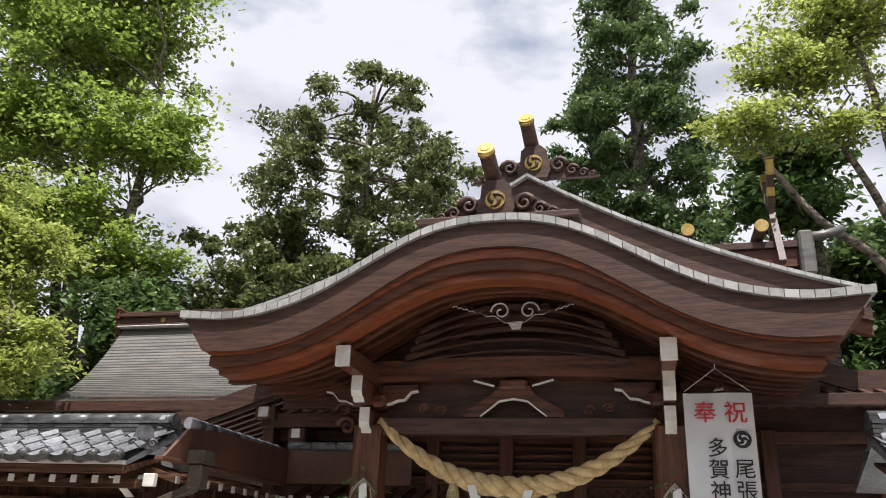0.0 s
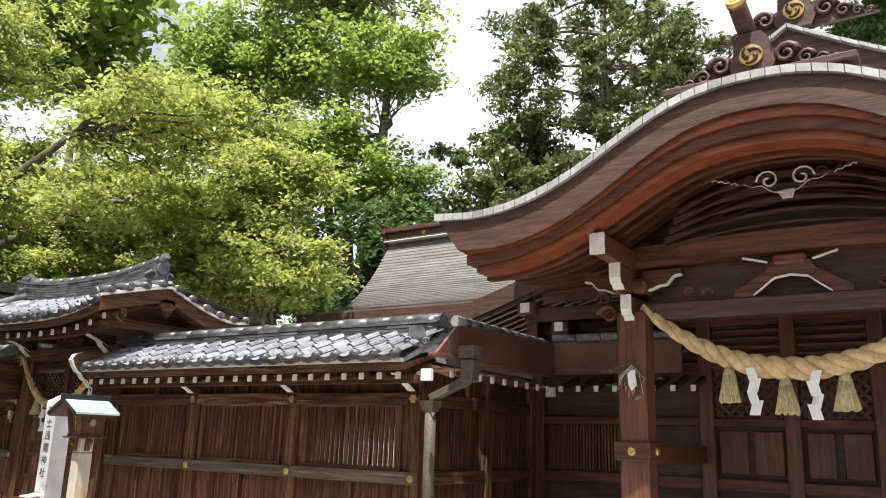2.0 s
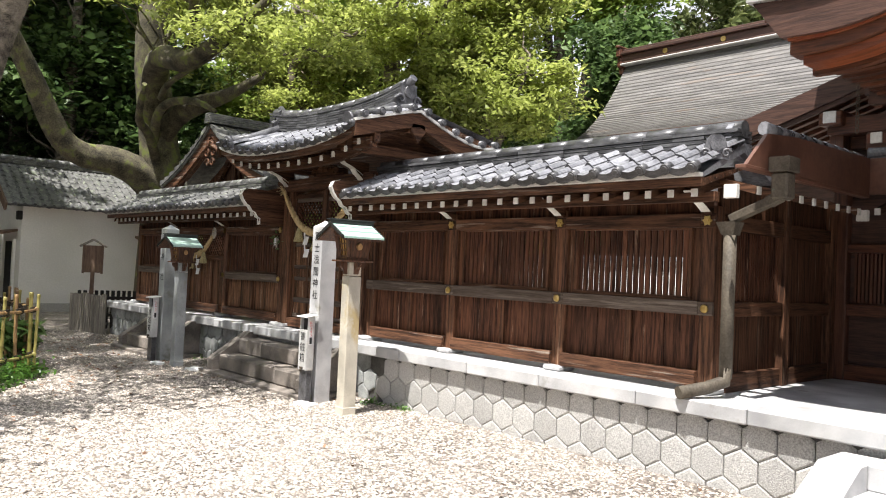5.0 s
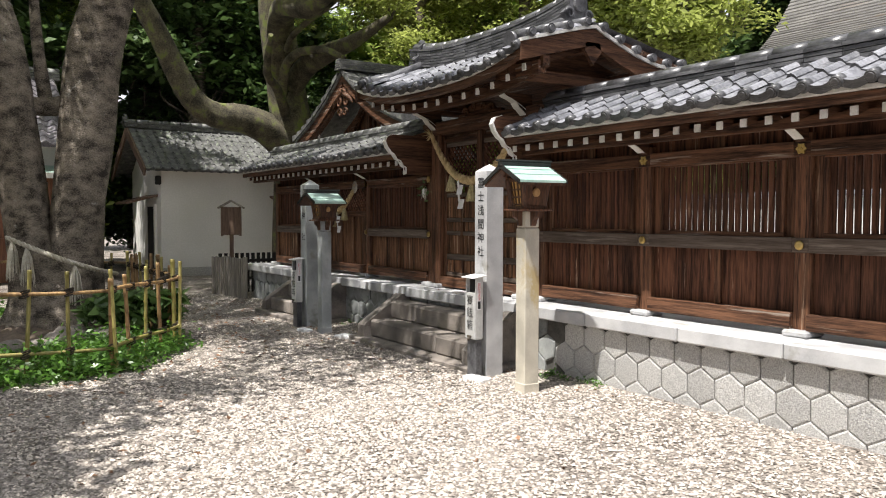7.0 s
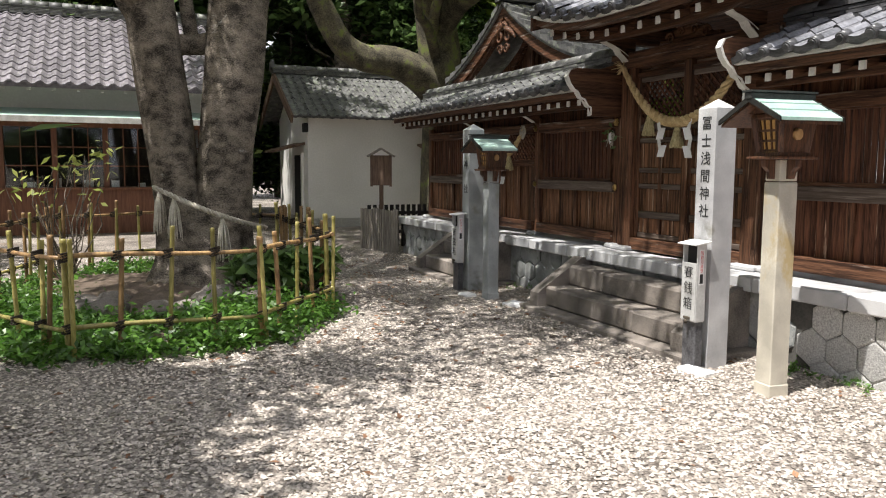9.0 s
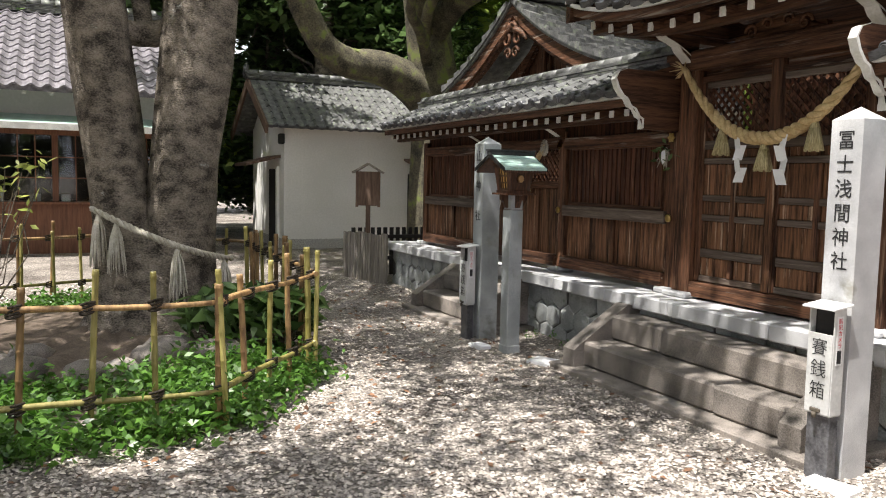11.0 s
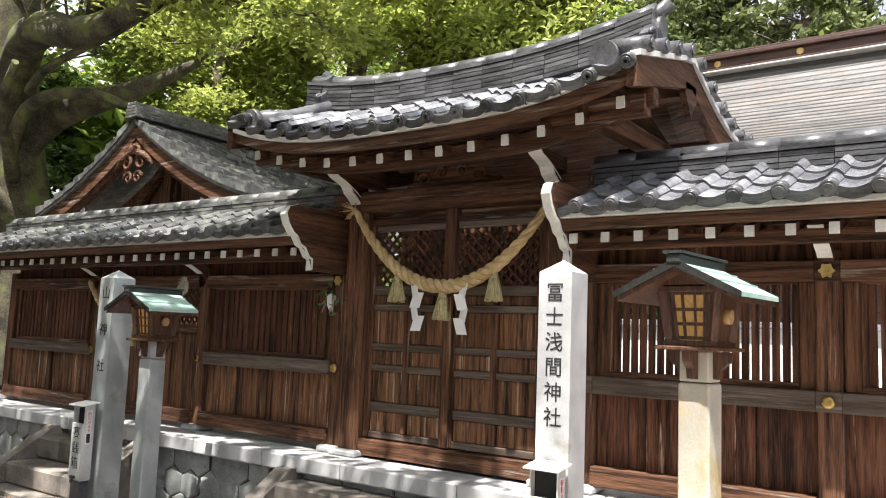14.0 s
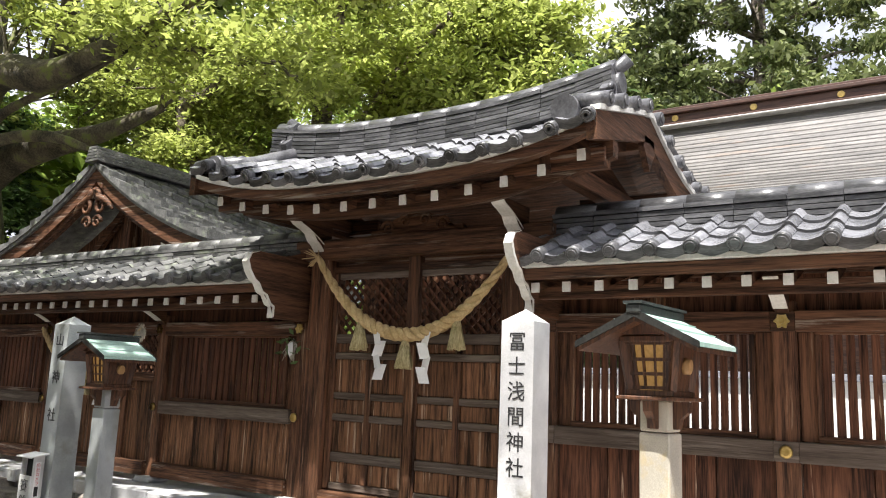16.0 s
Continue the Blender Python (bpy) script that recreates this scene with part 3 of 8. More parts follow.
for a, b in zip(posts, posts[1:]):
    bay(wr, a + 0.065, b - 0.065, "slats")
    bracket(wr, b, 2.18, -0.33, 0.0)
    stud(wr, b, 2.0, -0.028, True)
    stud(wr, b, 1.30, -0.034, False)
    boxpart("strut", "wood_v", wr, (a + b) / 2 - 0.05, (a + b) / 2 + 0.05, 0.02, 0.1, 2.06, 2.3)
for q in posts:
    boxpart("rail_band", "rail_grey", wr, q - 0.0645, q + 0.0645, -0.028, -0.001, 1.246, 1.354)
    boxpart("rail_band", "wood_x", wr, q - 0.0645, q + 0.0645, -0.023, -0.001, 1.946, 2.059)
boxpart("plate_beam", "wood_x", wr, -1.5, 3.1, 0.0, 0.12, 2.27, 2.37)
boxpart("head_board", "board", wr, -1.36, 2.94, 0.06, 0.09, 2.061, 2.45)
rr = wall_roof("roof_right", "grey wave-tiled roof over the timber wall", -1.40, 3.22, 2.34, "tile")
onigawara(rr, 3.16, 0.1, 2.5, 0.9, 1)
onigawara(rr, 3.20, -0.30, 2.44, 0.62, 0.45, "tile_dark")

# wall on the far side of the hall, the twin of the near one
wf2 = thing("wall_far", "dark weathered panelled timber wall beyond the hall", "wall", kind="structure")
posts = [9.0, 10.5, 12.0]
for p in posts:
    boxpart("wall_post", "wood_v", wf2, p - 0.065, p + 0.065, 0.0, 0.13, SL + 0.04, 2.12, bevel=0.008)
    boxpart("post_stone", "granite", wf2, p - 0.1, p + 0.1, -0.09, 0.15, SL, SL + 0.05, bevel=0.015)
for a, b in zip(posts, posts[1:]):
    bay(wf2, a + 0.065, b - 0.065, "slats")
boxpart("plate_beam", "wood_x", wf2, 8.9, 12.1, 0.0, 0.12, 2.27, 2.37)
boxpart("head_board", "board", wf2, 9.06, 11.94, 0.06, 0.09, 2.061, 2.45)
rf2 = wall_roof("roof_far", "grey wave-tiled roof over the far timber wall", 8.78, 12.3, 2.34, "tile")
onigawara(rf2, 8.84, 0.1, 2.5, 0.9, -1)

# wall to the left of the gate
wl = thing("wall_left", "weathered panelled timber wall with rope-hung door", "wall", kind="structure")
posts = [-3.56, -5.26, -7.0, -8.8]
for p in posts:
    boxpart("wall_post", "wood_v", wl, p - 0.065, p + 0.065, 0.0, 0.13, SL + 0.04, 2.1, bevel=0.008)
    boxpart("post_stone", "granite", wl, p - 0.1, p + 0.1, -0.09, 0.15, SL, SL + 0.05, bevel=0.015)
for i, (b, a) in enumerate(zip(posts, posts[1:])):
    if i == 1:
        # small plank door with lattice over it
        boxpart("top_rail", "wood_x", wl, a + 0.065, b - 0.065, -0.02, 0.1, 1.92, 2.04)
        boxpart("sill_beam", "wood_x", wl, a + 0.065, b - 0.065, -0.04, 0.12, 0.68, 0.8)
        boxpart("door_rail", "wood_x", wl, a + 0.065, b - 0.065, 0.0, 0.08, 1.50, 1.58)
        lattice(wl, a + 0.1, b - 0.1, 1.58, 1.92, 0.05)
        n = 8
        for k in range(n):
            w = (b - a - 0.13) / n
            boxpart("door_plank", "door_board", wl, a + 0.065 + k * w + 0.003, a + 0.065 + (k + 1) * w - 0.003, 0.03, 0.06, 0.8, 1.5)
            if k % 2 == 0:
                boxpart("door_batten", "wood_v", wl, a + 0.065 + k * w - 0.015, a + 0.065 + k * w + 0.02, 0.005, 0.03, 0.8, 1.5)
    else:
        bay(wl, a + 0.065, b - 0.065, "slats", zt=1.97, zm=1.28, bd="door_board")
    bracket(wl, b, 2.16, -0.33, 0.0)
    for q in (a, b):
        if q > -8:
            stud(wl, q, 1.28, -0.03, False)
            stud(wl, q, 1.97, -0.03, True)
boxpart("plate_beam", "wood_x", wl, -8.95, -3.5, 0.0, 0.12, 2.25, 2.35)
boxpart("head_board", "board", wl, -8.8, -3.6, 0.06, 0.09, 2.041, 2.45)
rl = wall_roof("roof_left", "mossy dark wave-tiled roof over the timber wall", -9.1, -3.55, 2.33, "tile_old")

# ---------- gate ----------
gt = thing("gate", "weathered wooden double-leaf gate with lattice top", "gate", kind="structure")
GX0, GX1, GC = -3.36, -1.62, -2.49
for p in (GX0, GX1):
    boxpart("gate_post", "wood_v", gt, p - 0.1, p + 0.1, -0.06, 0.16, SL + 0.04, 2.62, bevel=0.012)
    boxpart("post_stone", "granite", gt, p - 0.14, p + 0.14, -0.13, 0.2, SL, SL + 0.05, bevel=0.015)
boxpart("threshold", "wood_x", gt, GX0 + 0.1, GX1 - 0.1, -0.05, 0.14, SL + 0.02, SL + 0.14)
boxpart("lintel", "wood_x", gt, GX0 - 0.25, GX1 + 0.25, -0.09, 0.15, 2.50, 2.66, bevel=0.01)
boxpart("upper_rail", "wood_x", gt, GX0 + 0.1, GX1 - 0.1, 0.0, 0.1, 2.402, 2.45)
boxpart("frieze_board", "wood_x", gt, GX0 + 0.1, GX1 - 0.1, 0.04, 0.07, 2.45, 2.5)
for sgn in (-1, 1):
    leaf = tagged(new("gate_leaf"), "wooden gate leaf with lattice and raised panels")
    leaf.parent = gt
    a, b = (GX0 + 0.1, GC) if sgn < 0 else (GC, GX1 - 0.1)
    def gp(nm, mt, *c):
        boxpart(nm, mt, leaf, *c, bevel=0.006)
    for q in (a, b - 0.055):
        gp("leaf_stile", "wood_v", q, q + 0.055, 0.0, 0.055, SL + 0.15, 2.40)
    for z0, z1 in ((2.35, 2.40), (1.86, 1.93), (1.74, 1.79), (1.44, 1.49), (1.28, 1.33), (0.98, 1.05), (SL + 0.15, SL + 0.2)):
        gp("leaf_rail", "rail_grey", a + 0.055, b - 0.055, 0.003, 0.052, z0, z1)
    gp("leaf_muntin", "wood_v", (a + b) / 2 - 0.028, (a + b) / 2 + 0.028, 0.001, 0.05, 1.05, 1.74)
    gp("leaf_muntin", "wood_v", (a + b) / 2 - 0.028, (a + b) / 2 + 0.028, 0.001, 0.05, SL + 0.2, 0.98)
    for z0, z1 in ((1.05, 1.28), (1.33, 1.44), (1.49, 1.74), (1.79, 1.86), (SL + 0.2, 0.98)):
        for c0, c1 in ((a + 0.055, (a + b) / 2 - 0.028), ((a + b) / 2 + 0.028, b - 0.055)):
            gp("leaf_panel", "door_board", c0, c1, 0.02, 0.04, z0, z1)
    lattice(leaf, a + 0.055, b - 0.055, 1.93, 2.35, 0.03)
boxpart("meeting_stile", "door_board", gt, GC - 0.04, GC + 0.04, -0.03, 0.0, SL + 0.15, 1.85)
boxpart("mid_post", "wood_v", gt, GC - 0.05, GC + 0.05, -0.02, 0.08, 1.9, 2.5)
for sgn, px in ((-1, GX0), (1, GX1)):
    for k, (yy, zz) in enumerate(((-0.40, 2.76), (-0.2, 2.66))):
        bracket(gt, px, zz, yy, 0.0, 1.3)
# carved strut over the lintel
bm = B()
out = [(-0.42, 0), (0.42, 0), (0.40, 0.05), (0.28, 0.05), (0.2, 0.12), (0.08, 0.16), (-0.08, 0.16), (-0.2, 0.12), (-0.28, 0.05), (-0.40, 0.05)]
prism(bm, [(GC + x, 2.66 + z) for x, z in out], 0.06, Matrix.Translation((0, -0.03, 0)))
for fl in (1, -1):
    swirl(bm, (GC + fl * 0.24, 2.72), 0.06, 1.4, 0.25, fl, -0.04)
    swirl(bm, (GC + fl * 0.09, 2.76), 0.05, 1.4, 0.25, fl, -0.04)
part("carved_strut", bm, "wood_x", gt)

# added boards, hidden behind the gate, that keep the lattice openings dark
inner = thing("inner_shrine", "added dark board screen that blocks light behind the gate lattice", "shrine")
boxpart("front_boarding", "wood_v", inner, -4.2, -1.95, 1.55, 1.65, SL, 2.75)
boxpart("front_rail", "wood_x", inner, -4.2, -1.95, 1.50, 1.549, 1.7, 1.82)
for xx in (-4.0, -3.0, -2.03):
    boxpart("front_post", "wood_v", inner, xx - 0.07, xx + 0.07, 1.45, 1.548, SL, 2.75)
gr = thing("roof_gate", "curved tiled gate roof with end ornaments", "roof", kind="structure")
RX0, RX1, EZ = -4.07, -0.79, 2.93


def verge(y):
    """Height of the gable edge of the gate roof, long at the back, with lifted tips."""
    if y < 0.1:
        return EZ + 0.20 + 0.24 * (y + 0.8) / 0.9
    k = (y - 0.1) / 1.3
    return EZ + 0.06 + 0.38 * (1 - min(k, 1)) ** 1.5 + 0.11 * k ** 4


lift = lambda u: 0.20 * abs(2 * u - 1) ** 3
lifty = lambda u: 0.13 * abs(2 * u - 1) ** 2.5
tile_slope(gr, RX0, RX1, (-0.82, EZ), (0.1, EZ + 0.43), 4, "tile", lift, 0.003)
n = 16
for nm, mt, y0, y1, z0, z1, lab in (("eave_board", "mortar", -0.80, -0.72, -0.055, -0.02, "pale weathered eave board"), ("fascia", "wood_x", -0.77, -0.70, -0.125, -0.058, ""), ("eave_purlin", "wood_x", -0.52, -0.44, -0.22, -0.12, "")):
    bm = B()
    rows = []
    for i in range(n + 1):
        u = i / n
        xx = RX0 + (RX1 - RX0) * u
        d = EZ + lift(u)
        rows.append([(xx, y0, d + z0), (xx, y1, d + z0), (xx, y1, d + z1), (xx, y0, d + z1)])
    vs = loft(bm, rows, False, True)
    bm.faces.new(vs[0]), bm.faces.new(vs[-1])
    part(nm, bm, mt, gr, lab)
bm = B()
box(bm, -0.024, 0.024, -0.016, 0.0, -0.036, 0.03)
mw = mesh_of(bm, "white_end", "white")
bm = B()
beam(bm, (0, 0, 0), (0, 0.85, 0.30), 0.05, 0.06)
me = mesh_of(bm, "rafter", "wood_y")
for i in range(13):
    u = (i + 0.6) / 13.2
    r = part("rafter", me, "wood_y", gr, at=Matrix.Translation((RX0 + (RX1 - RX0) * u, -0.62, EZ - 0.17 + lift(u))))
    part("white_end", mw, "white", r)
bm = B()
rows = []
for i in range(n + 1):
    u = i / n
    xx = RX0 + (RX1 - RX0) * u
    d = lift(u)
    rows.append([(xx, -0.76, EZ + d - 0.05), (xx, 0.1, EZ + 0.40), (xx, 1.34, EZ + d - 0.03), (xx, 1.34, EZ + d - 0.07), (xx, 0.1, EZ + 0.32), (xx, -0.76, EZ + d - 0.09)])
vs = loft(bm, rows, False, True)
bm.faces.new(vs[0]), bm.faces.new(vs[-1])
part("roof_bed", bm, "wood_x", gr)
bm = B()
rows = []
for i in range(n * 4 + 1):
    u = i / (n * 4)
    xx = RX0 + (RX1 - RX0) * u
    rows.append([(xx, 0.1, EZ + 0.45 + 0.02 * math.sin(i * 1.6)), (xx, 1.38, EZ + 0.02 + lift(u) + 0.02 * math.sin(i * 1.6))])
loft(bm, rows, True)
part("rear_tiles", bm, "tile", gr)
ridge_stack(gr, RX0 + 0.02, RX1 - 0.2, 0.1, EZ + 0.40, 7, 0.22, "tile", True, lifty, 0.26)
# bargeboards, edge rolls and ornaments at both gable ends
for sgn, xe in ((-1, RX0), (1, RX1)):
    for nm, mt, dx, t0, t1 in (("bargeboard", "wood_y", 0.012, -0.20, -0.035), ("plaster_edge", "mortar", 0.032, -0.032, 0.0)):
        bm = B()
        rows = []
        for i in range(13):
            u = i / 12
            yy = -0.80 + 2.2 * u
            zz = verge(yy)
            xa, xb = xe + sgn * (dx - 0.06), xe + sgn * dx
            rows.append([(xa, yy, zz + t0), (xb, yy, zz + t0), (xb, yy, zz + t1), (xa, yy, zz + t1)])
        vs = loft(bm, rows, False, True)
        bm.faces.new(vs[0]), bm.faces.new(vs[-1])
        part(nm, bm, mt, gr)
    for i in range(10):
        yy = -0.70 + 2.06 * i / 9
        zz = verge(yy) + 0.03
        bm = B()
        tube(bm, [(xe - sgn * 0.2, yy, zz + 0.02), (xe + sgn * 0.06, yy, zz)], [0.042, 0.046], 12)
        tube(bm, [(xe + sgn * 0.06, yy, zz), (xe + sgn * 0.068, yy, zz)], [0.034, 0.028], 12)
        part("edge_roll", bm, "tile_dark", gr)
    onigawara(gr, xe - sgn * 0.2, 0.1, EZ + 0.50, 1.0, sgn, "tile_dark")
    # upturned cylinder over the ornament
    bm = B()
    x0 = xe - sgn * 0.42
    tube(bm, [(x0, 0.1, EZ + 0.70), (x0 + sgn * 0.17, 0.1, EZ + 0.74), (x0 + sgn * 0.30, 0.1, EZ + 0.83)], [0.04, 0.045, 0.05], 12)
    part("upturned_cylinder", bm, "tile_dark", gr)
    # hip roll down to the corner with its disc
    bm = B()
    tube(bm, [(xe - sgn * 0.28, 0.0, EZ + 0.50), (xe - sgn * 0.24, -0.4, EZ + 0.32), (xe - sgn * 0.2, -0.72, EZ + 0.22)], [0.06, 0.065, 0.07], 12)
    disc(bm, (xe - sgn * 0.2, -0.74, EZ + 0.22), (0, 1, 0.2), 0.085, 0.05)
    part("hip_roll", bm, "tile_dark", gr)
    # boards that close the gable under the edge
    bm = B()
    ys = [-0.62 + 0.16 * i for i in range(12)]
    tr = Matrix(((0, 1, 0, xe - sgn * 0.40 - 0.02), (1, 0, 0, 0), (0, 0, 1, 0), (0, 0, 0, 1)))
    prism(bm, [(q, verge(q) - 0.10) for q in ys] + [(ys[-1], EZ - 0.06), (ys[0], EZ - 0.06)], 0.04, tr)
    part("gable_board", bm, "wood_y", gr)
    # gable pendant
    bm = B()
    out = [(-0.09, 0.1), (-0.11, 0.02), (-0.05, -0.05), (0, -0.12), (0.05, -0.05), (0.11, 0.02), (0.09, 0.1)]
    prism(bm, out, 0.04, Matrix.Translation((xe + sgn * 0.012, 0.1, EZ + 0.16)) @ pose(0, 0, 0, 0, 0, 90 * sgn))
    part("gable_pendant", bm, "wood_y", gr)
    boxpart("gable_tie", "wood_y", gr, xe - sgn * 0.32 - 0.05, xe - sgn * 0.32 + 0.05, -0.5, 0.75, EZ - 0.12, EZ + 0.0)
    for yy in (-0.5, 0.1, 0.7):
        boxpart("gable_purlin", "wood_x", gr, min(xe - sgn * 0.7, xe - sgn * 0.04), max(xe - sgn * 0.7, xe - sgn * 0.04), yy - 0.05, yy + 0.05, EZ - 0.02 + (0.2 if yy == 0.1 else -0.06), EZ + 0.1 + (0.2 if yy == 0.1 else -0.06))

# curved end boards of the wall roofs beside the gate
for sgn, xe, nm in ((1, -3.52, "left"), (-1, -1.36, "right")):
    eb = thing("roof_end_board", "dark curved end board with white wavy edge", "board", kind="structure")
    bm = B()
    edge = [(-0.66, 2.47), (-0.69, 2.41), (-0.66, 2.34), (-0.61, 2.28), (-0.57, 2.26), (-0.53, 2.20), (-0.48, 2.18), (-0.44, 2.12), (-0.40, 2.10)]
    poly = edge + [(-0.40, 2.02), (0.1, 2.02), (0.1, 2.62), (-0.3, 2.5), (-0.6, 2.5)]
    tr = Matrix(((0, 1, 0, xe - 0.025), (1, 0, 0, 0), (0, 0, 1, 0), (0, 0, 0, 1)))
    prism(bm, poly, 0.05, tr)
    part("end_board", bm, "wood_y", eb)
    bm = B()
    rows = []
    for yy, zz in [(-0.58, 2.495)] + edge + [(-0.40, 2.02)]:
        rows.append([(xe - 0.028, yy - 0.014, zz), (xe + 0.028, yy - 0.014, zz), (xe + 0.028, yy + 0.006, zz + 0.01), (xe - 0.028, yy + 0.006, zz + 0.01)])
    vs = loft(bm, rows, False, True)
    bm.faces.new(vs[0]), bm.faces.new(vs[-1])
    part("white_edge", bm, "white", eb)


# ---------- ropes with tassels and paper streamers ----------
def twisted_rope(name, label, pts, r_mid, r_end, parent=None, mt="straw", strands=3, turns=9):
    """Strands wound round a hanging curve through pts; pts is a function of u in 0..1."""
    th = thing(name, label, "rope")
    n = 90
    centre = [Vector(pts(i / n)) for i in range(n + 1)]
    for s in range(strands):
        line, rad = [], []
        for i, c in enumerate(centre):
            u = i / n
            t = (centre[min(i + 1, n)] - centre[max(i - 1, 0)]).normalized()
            up = (Vector((0, 1, 0)) - t * t.y).normalized()
            sd = t.cross(up)
            rr = r_end + (r_mid - r_end) * math.sin(math.pi * u) ** 0.8
            a = 2 * math.pi * (s / strands + turns * u)
            line.append(c + (up * math.cos(a) + sd * math.sin(a)) * rr * 0.52)
            rad.append(rr * 0.56)
        bm = B()
        tube(bm, line, rad, 8)
        part("strand", bm, mt, th)
    return th, centre


def tassel(parent, x, y, z, s=1.0):
    bm = B()
    tube(bm, [(x, y, z), (x, y, z - 0.05 * s), (x, y, z - 0.06 * s)], [0.02 * s, 0.035 * s, 0.03 * s], 10)
    n = 26
    for i in range(n):
        a = 2 * math.pi * i / n
        rr = random.uniform(0.75, 1.1)
        tube(bm, [(x + 0.026 * s * math.cos(a), y + 0.026 * s * math.sin(a), z - 0.05 * s), (x + 0.058 * s * rr * math.cos(a), y + 0.058 * s * rr * math.sin(a), z - 0.2 * s * random.uniform(0.95, 1.06))], [0.009 * s, 0.011 * s], 4)
    tube(bm, [(x, y, z - 0.05 * s), (x, y, z - 0.19 * s)], [0.026 * s, 0.05 * s], 10)
    part("straw_tassel", bm, "tassel", parent, "frayed straw tassel")


def shide(parent, x, y, z, s=1.0, flip=1):
    """A zig-zag folded paper streamer."""
    bm = B()
    w = 0.075 * s
    for k, (dx, dz) in enumerate(((0, 0), (0.04, -0.085), (0.0, -0.17), (0.045, -0.25))):
        o = [(-w / 2, 0), (w / 2, 0.0), (w / 2 + 0.03 * s, -0.10 * s), (-w / 2 + 0.03 * s, -0.10 * s)]
        if k % 2:
            o = [(-w / 2, 0.01), (w / 2, 0.01), (w / 2 - 0.03 * s, -0.10 * s), (-w / 2 - 0.03 * s, -0.10 * s)]
        prism(bm, [(x + flip * (dx * s + a), z + dz * s + b) for a, b in o], 0.003, Matrix.Translation((0, y + 0.005 * k, 0)) @ Matrix.Translation((x, 0, 0)) @ pose(0, 0, 0, 0, 0, 18 * (1 if k % 2 else -1)) @ Matrix.Translation((-x, 0, 0)))
    part("paper_streamer", bm, "paper", parent, "white zig-zag paper streamer")


def sag(p, q, drop, y, skew=1.0):
    def at(u):
        return (p[0] + (q[0] - p[0]) * u, y, p[1] + (q[1] - p[1]) * u - drop * (1 - abs(2 * u - 1) ** 2.1))
    return at


gate_rope, cs = twisted_rope("sacred_rope", "thick tan straw rope hung across the gate", sag((-3.30, 2.51), (-1.60, 2.48), 0.58, -0.16), 0.05, 0.024, turns=9)
for x, kind in ((-2.85, "t"), (-2.68, "p"), (-2.44, "t"), (-2.24, "p"), (-2.02, "t")):
    zz = min(cs, key=lambda c: abs(c.x - x)).z
    if kind == "t":
        tassel(gate_rope, x, -0.16, zz - 0.03, 1.0)
    else:
        shide(gate_rope, x, -0.19, zz - 0.01, 1.0, 1 if x < -2.44 else -1)
bm = B()
for i in range(22):
    a, b = random.uniform(0, 6.28), random.uniform(-1, 1)
    tube(bm, [(-3.30, -0.16, 2.51), (-3.30 - 0.09 * random.random() - 0.03, -0.16 + 0.06 * math.cos(a), 2.51 + 0.07 * math.sin(a))], [0.006, 0.003], 4)
part("frayed_end", bm, "straw", gate_rope)


